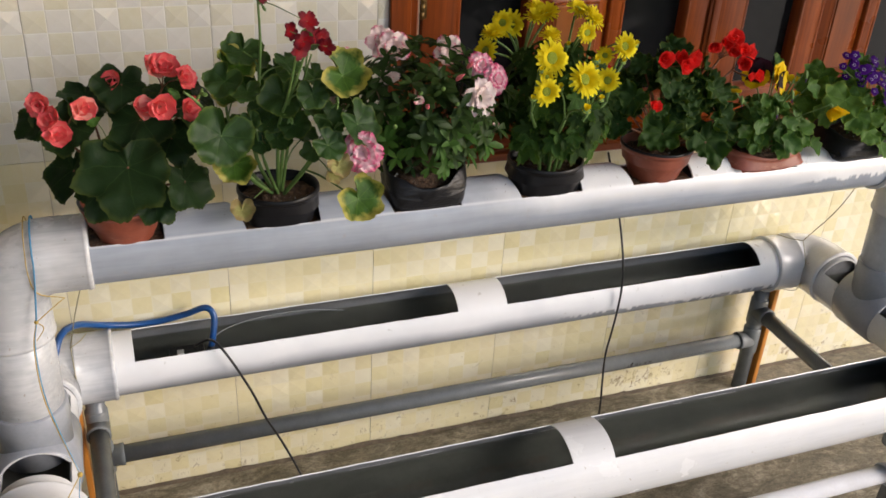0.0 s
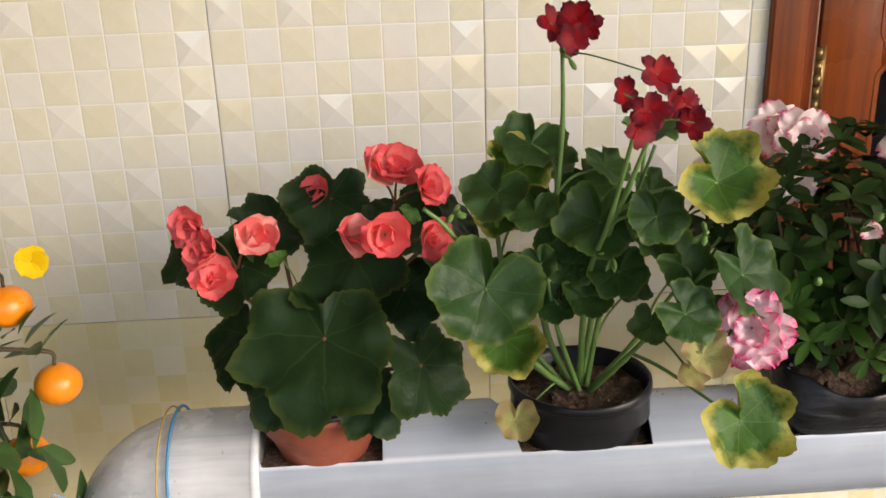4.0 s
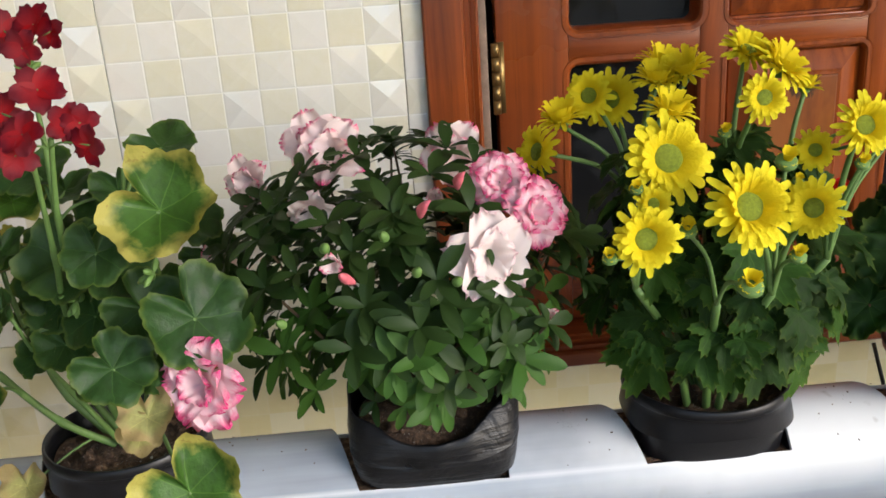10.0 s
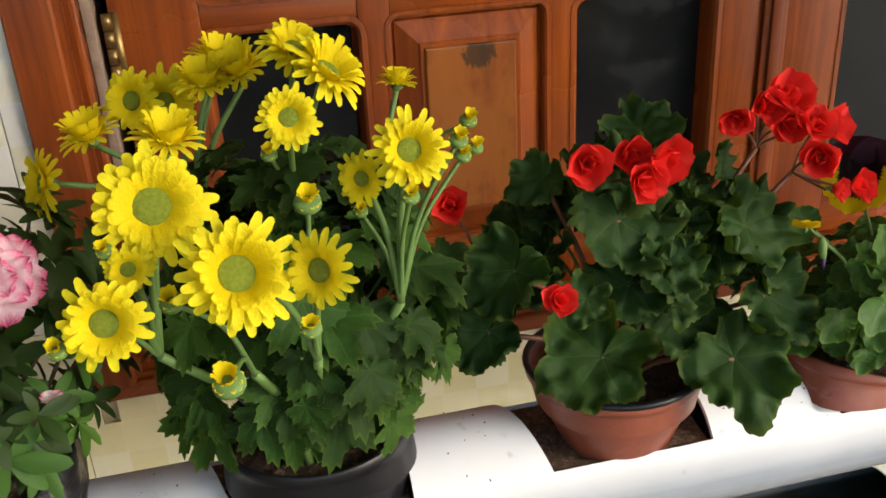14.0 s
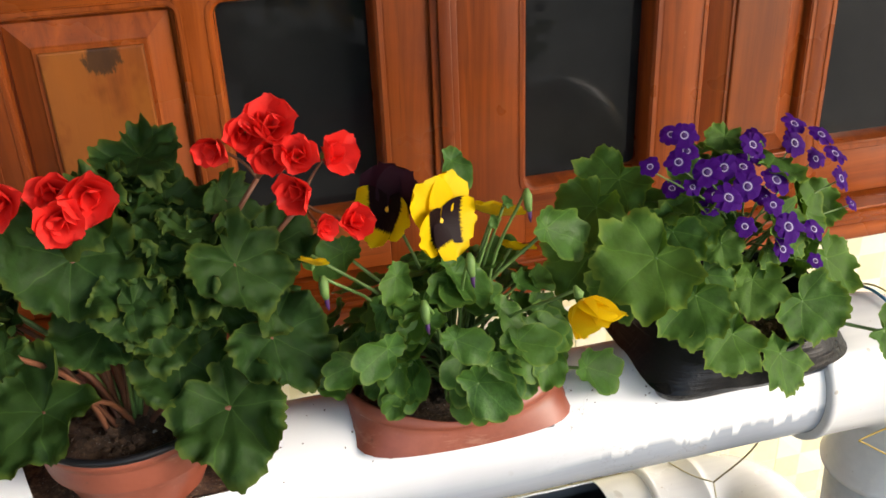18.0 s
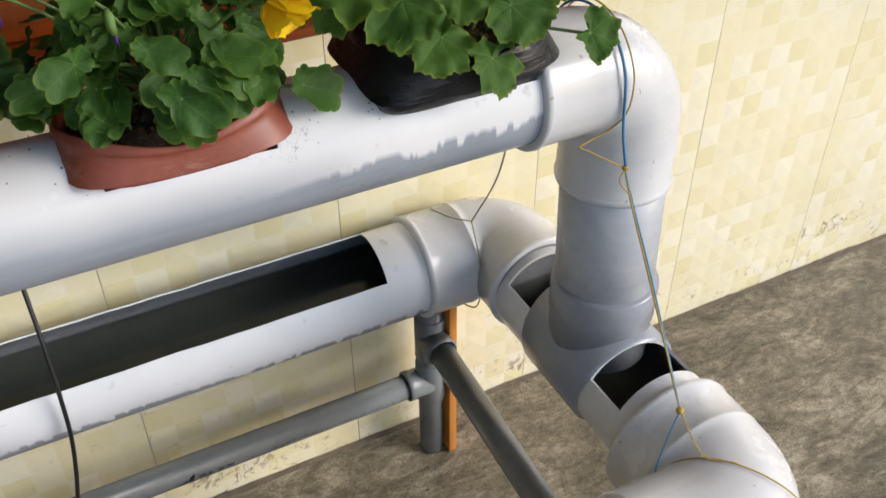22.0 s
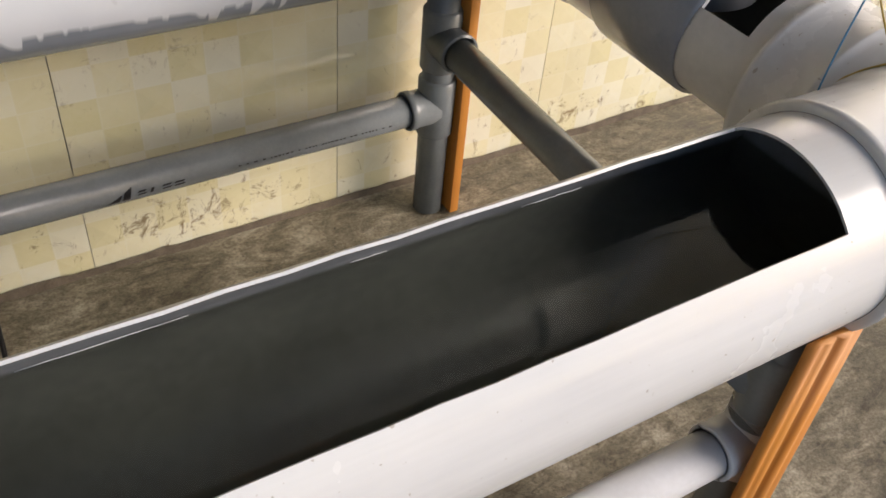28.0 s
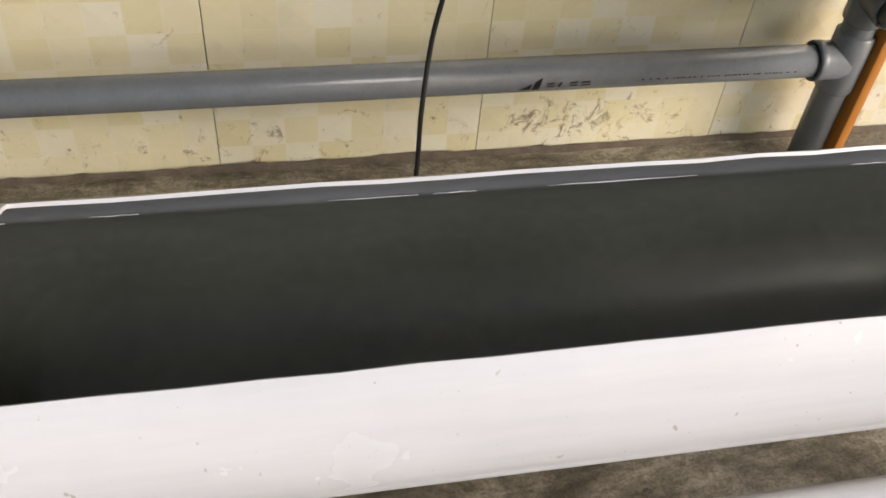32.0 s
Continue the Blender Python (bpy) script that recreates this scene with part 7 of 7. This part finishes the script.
def tinsel():
    """A silver foil garland with cloth flowers hanging down beside the kumquat bush."""
    rng = random.Random(44)
    root = thing("tinsel_garland", "silver tinsel garland with magenta cloth flowers beside the kumquat bush", "garland", (0.70, -0.45, 0.45))
    line = spline([(0.03, 0.01, 0.545), (0.005, 0.0, 0.48), (-0.005, -0.01, 0.40), (-0.012, 0.0, 0.30), (-0.03, 0.01, 0.20), (-0.06, 0.0, 0.10), (-0.11, -0.01, 0.03)], 9)
    bm = bmesh.new()
    sweep(bm, line, 0.002, 6)
    core = part("cord", bm, M["tinsel"], root)
    bm = bmesh.new()
    for p in line:
        for k in range(22):
            d = Vector((rng.gauss(0, 1), rng.gauss(0, 1), rng.gauss(0, 0.8))).normalized()
            u = d.orthogonal().normalized() * 0.0009
            q = p + Vector((0, 0, rng.uniform(-0.006, 0.006)))
            e = q + d * rng.uniform(0.022, 0.042) + Vector((0, 0, -0.006))
            bm.faces.new([bm.verts.new(v) for v in (q - u, q + u, e + u, e - u)])
    part("foil_fringe", bm, M["tinsel"], core, "crinkled silver foil fringe", smooth=False)
    cloth = petal("petal", M["magenta"], 0.9, 0.2, 0.2, 0.08, 4)
    for x, y, z in ((0.012, -0.03, 0.49), (-0.01, -0.035, 0.36), (-0.03, -0.03, 0.22)):
        flower(root, Vector((x, y, z)), (0.3, -0.9, 0.2), 0.02, [cloth], None, ((6, 1.0, 20), (5, 0.6, 50)), int(z * 100))


# ---- loose things ----


def cable(name, pts, r, mat, label, category, seg=8, steps=8):
    bm = bmesh.new()
    sweep(bm, spline(pts, steps), r, seg)
    return tagged(part(name, bm, mat), label, category)


def loop(bm, c, axis, r, k=0.0015, squash=1.0):
    """A string ring round a pipe."""
    ax = Vector(axis)
    u = ax.orthogonal().normalized()
    w = ax.cross(u)
    sweep(bm, [Vector(c) + (u * math.cos(a) + w * math.sin(a)) * r + ax * 0.004 * math.sin(3 * a) for a in (TAU * i / 40 for i in range(41))], k, 6, False)


def loose_things():
    cable("power_cable", ((2.36, -0.012, 0.925), (2.362, -0.10, 0.80), (2.364, -0.168, 0.66), (2.362, -0.190, 0.57), (2.357, -0.194, 0.49), (2.346, -0.20, 0.42), (2.331, -0.21, 0.35), (2.319, -0.235, 0.27), (2.315, -0.25, 0.20), (2.308, -0.265, 0.11), (2.296, -0.295, 0.03), (2.26, -0.35, 0.006), (2.16, -0.43, 0.006), (2.02, -0.45, 0.006)), 0.0032, M["black"], "thin black power cable hanging from under the window to the floor", "cable")
    cable("pump_cable", ((1.150, -0.105, 0.535), (1.185, -0.15, 0.578), (1.215, -0.196, 0.566), (1.27, -0.208, 0.45), (1.31, -0.20, 0.335), (1.353, -0.21, 0.24), (1.40, -0.24, 0.12), (1.43, -0.33, 0.006), (1.52, -0.40, 0.006)), 0.0034, M["black"], "black pump cable hanging over the trough rim to the floor", "cable")
    cable("water_hose", ((0.795, -0.262, 0.50), (0.815, -0.240, 0.60), (0.842, -0.185, 0.672), (0.880, -0.115, 0.655), (0.935, -0.050, 0.603), (1.00, -0.026, 0.577), (1.07, -0.022, 0.573), (1.14, -0.035, 0.592), (1.188, -0.060, 0.619), (1.207, -0.076, 0.600), (1.198, -0.095, 0.545), (1.184, -0.105, 0.480)), 0.0085, M["blue"], "dark blue water hose running from the pump to the riser", "hose", 14)
    cable("air_tube", ((1.188, -0.105, 0.545), (1.24, -0.075, 0.556), (1.33, -0.058, 0.563), (1.45, -0.050, 0.560), (1.56, -0.055, 0.545)), 0.0016, M["pvc_rail"], "thin pale grey air tube lying in the trough", "tube")
    pump = thing("pump", "small black submersible pump in the trough near the wall", "pump", (1.13, -0.103, 0.452))
    bm = bmesh.new()
    box(bm, -0.045, 0.045, -0.03, 0.03, 0.0, 0.062, 0.008)
    part("body", bm, M["pump"], pump)
    bm = bmesh.new()
    sweep(bm, [(0.045, 0, 0.04), (0.06, 0, 0.045), (0.062, 0, 0.07)], 0.010, 12)
    part("outlet", bm, M["pump"], pump)
    bm = bmesh.new()
    box(bm, -0.025, -0.008, -0.012, 0.008, 0.0622, 0.066, 0.001)
    part("sticker", bm, M["pvc_white"], pump, "small pale sticker")

    # fallen petals, crumbs of soil and a dry leaf on the planted pipe
    rng = random.Random(33)
    litter_at = ((1.13, 14), (1.21, -20), (1.45, 8), (1.52, -30), (1.78, 5), (1.83, -28), (2.06, -38), (2.10, 12), (2.13, -12), (2.38, -30), (2.42, 6), (2.45, -42), (2.67, -34), (2.71, -8), (2.75, -40), (2.97, -22))
    crumb = bmesh.new()
    bmesh.ops.create_icosphere(crumb, subdivisions=1, radius=1)
    for v in crumb.verts:
        v.co *= 1 + 0.5 * noise.noise(v.co * 2)
    crumb = mesh_of("soil_crumb", crumb, M["soil"], False)
    bm = bmesh.new()
    for x, a in litter_at:
        for k in range(6):
            xx, aa, q = x + rng.gauss(0, 0.025), radians(a + rng.gauss(0, 12)), rng.uniform(0.0004, 0.0013)
            m = Matrix.Translation((xx, TOP_Y + math.sin(aa) * (TOP_R + q * 0.4), TOP_Z + math.cos(aa) * (TOP_R + q * 0.4))) @ pose(0, 0, 0, rng.uniform(0, 360), rng.uniform(0, 360), 0) @ Matrix.Diagonal((q, q * rng.uniform(0.5, 1.6), q * 0.6, 1))
            n0 = len(bm.verts)
            bm.from_mesh(crumb)
            bm.verts.ensure_lookup_table()
            for v in bm.verts[n0:]:
                v.co = m @ v.co
    ob = part("soil_crumbs", bm, M["soil"], smooth=False)
    tagged(ob, "scattered crumbs of dark soil on the planted pipe", "soil", kind="stuff")
    # ties of blue and yellow string
    for name, lab, x, sgn in (("string_tie", "yellow and blue string tied round the bends and riser", LEFT_X, -1), ("string_tie", "blue and yellow string knotted round the bends and riser", RIGHT_X, 1)):
        tie = thing(name, lab, "string", (x, MID_Y, 0.0), "string ties")
        inv = Matrix.Translation((-x, -MID_Y, 0))
        kx = x - sgn * (0.072 if sgn > 0 else 0.098)
        ux, uy, uz = x - sgn * 0.052, MID_Y - 0.070, 0.903
        for mat, off in ((M["string_yellow"], 0.0), (M["string_blue"], 0.006)):
            bm = bmesh.new()
            yel = off == 0.0
            lx = x - sgn * (0.052 if yel else 0.064)
            # over the bend, then down to the upper knot
            over = [(lx, TOP_Y + 0.082 * math.sin(a), TOP_Z + 0.082 * math.cos(a)) for a in (radians(v) for v in range(80, -100, -20))]
            if yel:
                over += [(x - sgn * 0.056, TOP_Y - 0.080, 0.979), (x - sgn * 0.068, TOP_Y - 0.066, 0.951), (x - sgn * 0.106, TOP_Y - 0.064, 0.938), (x - sgn * 0.100, TOP_Y - 0.066, 0.932), (ux, uy - 0.003, uz)]
            else:
                over += [(x - sgn * 0.058, TOP_Y - 0.080, 0.955), (ux, uy - 0.004, uz)]
            sweep(bm, spline(over, 4), 0.0011 if yel else 0.0019, 6)
            part("string", bm, mat, tie, m=inv)
            # two strands down to the lower knot
            bm = bmesh.new()
            sweep(bm, spline([(ux, uy - 0.002, uz), (x - sgn * 0.040 + off * 0.4, MID_Y - 0.083, 0.845), (x - sgn * 0.050 + off * 0.5, MID_Y - 0.155, 0.765), (kx, MID_Y - 0.262, 0.662)], 6), 0.0013, 6)
            part("string", bm, mat, tie, m=inv)
            bm = bmesh.new()
            if yel:
                bx, by = x - sgn * 0.070 + sgn * 0.0495, FRONT_Y + 0.070 - 0.0495
                loop(bm, (bx, by, FRONT_Z), (sgn * 0.7071, 0.7071, 0), FRONT_R + 0.0105, 0.0011)
                run = [(kx, MID_Y - 0.262, 0.662), (bx - sgn * 0.03, by + 0.03, FRONT_Z + FRONT_R + 0.012), (bx, by, FRONT_Z + FRONT_R + 0.0115)]
            else:
                run = [(kx, MID_Y - 0.262, 0.662), (x - sgn * 0.089, MID_Y - 0.264, 0.60), (x - sgn * 0.092, MID_Y - 0.262, 0.54), (x - sgn * 0.07, MID_Y - 0.25, 0.45)]
            sweep(bm, spline(run, 6), 0.0010, 6)
            part("string", bm, mat, tie, m=inv)
        # loose ends at the upper knot
        bm = bmesh.new()
        sweep(bm, spline([(ux, uy - 0.004, uz), (ux - sgn * 0.012, uy - 0.010, uz - 0.012), (ux + sgn * 0.004, uy - 0.016, uz - 0.035)], 5), 0.0009, 5)
        bmesh.ops.create_icosphere(bm, subdivisions=2, radius=0.0045, matrix=Matrix.Translation((ux, uy - 0.003, uz)))
        part("knot", bm, M["string_yellow"], tie, m=inv)
        bm = bmesh.new()
        bmesh.ops.create_icosphere(bm, subdivisions=2, radius=0.0055)
        bmesh.ops.translate(bm, verts=bm.verts, vec=(kx, MID_Y - 0.262, 0.662))
        part("knot", bm, M["string_yellow"], tie, m=inv)
        # short string to the bend near the wall
        bm = bmesh.new()
        jn = (x - sgn * 0.080, BACK_Y - 0.048, 0.613)
        sweep(bm, spline([(x - sgn * 0.145, TOP_Y + 0.03, TOP_Z - 0.07), (x - sgn * 0.11, -0.27, 0.78), jn], 6), 0.0014, 6)
        sweep(bm, spline([jn, (x - sgn * 0.10, BACK_Y - 0.015, LOW_Z + LOW_R + 0.0105), (x - sgn * 0.118, BACK_Y + 0.03, LOW_Z + LOW_R + 0.006)], 5), 0.0012, 6)
        sweep(bm, spline([jn, (x - sgn * 0.083, BACK_Y - 0.082, 0.560), (x - sgn * 0.084, BACK_Y - 0.094, 0.505), (x - sgn * 0.086, BACK_Y - 0.080, 0.450), (x - sgn * 0.088, BACK_Y - 0.03, LOW_Z - LOW_R - 0.010)], 5), 0.0012, 6)
        part("string", bm, M["string_grey"], tie, m=inv)

    # strips of orange trim wood propped beside the legs: thin ones at the back, wide moulded casing in front
    for x0, x1, y0, y1, wide in ((3.014, 3.030, -0.115, -0.055, False), (0.838, 0.854, -0.115, -0.055, False), (2.899, 2.970, -0.840, -0.828, True), (0.893, 0.964, -0.840, -0.828, True)):
        lath = thing("wooden_lath", "upright moulded orange wooden casing strip in front of a leg" if wide else "upright orange wooden trim strip propped beside a leg", "lath", ((x0 + x1) / 2, (y0 + y1) / 2, 0.0), "trim strips at the legs")
        bm = bmesh.new()
        w, d = (x1 - x0) / 2, (y1 - y0) / 2
        if wide:
            face = ((-1.0, 0.25), (-0.94, -0.35), (-0.84, -0.55), (-0.70, -0.35), (-0.62, -0.12), (-0.55, -0.40), (-0.44, -0.62), (-0.30, -0.50), (-0.17, -0.15), (-0.12, 0.25), (-0.07, -0.45), (0.03, -0.85), (0.16, -0.95), (0.28, -0.75), (0.40, -0.30), (0.52, -0.08), (0.70, -0.02), (0.88, -0.10), (0.97, 0.10), (1.0, 0.45))
            top = FRONT_Z - 0.0615
            rows = [[bm.verts.new((w * u, d * v, z)) for u, v in face + ((1.0, 1.0), (-1.0, 1.0))] for z in (0.001, top)]
            for i in range(len(rows[0])):
                j = (i + 1) % len(rows[0])
                bm.faces.new((rows[0][i], rows[0][j], rows[1][j], rows[1][i]))
            bm.faces.new(rows[1])
            bm.faces.new(rows[0][::-1])
        else:
            box(bm, -w, w, -d, d, 0.001, LOW_Z - LOW_R - 0.002, 0.002)
        part("strip", bm, M["lath"], lath)


begonia()
geranium()
azalea()
chrysanthemum()
red_begonia()
pansy()
cineraria()
kumquat()
tinsel()
loose_things()

# ---- tiles of the wall ----
wall_tiles(wall_ob)
wall_foot()
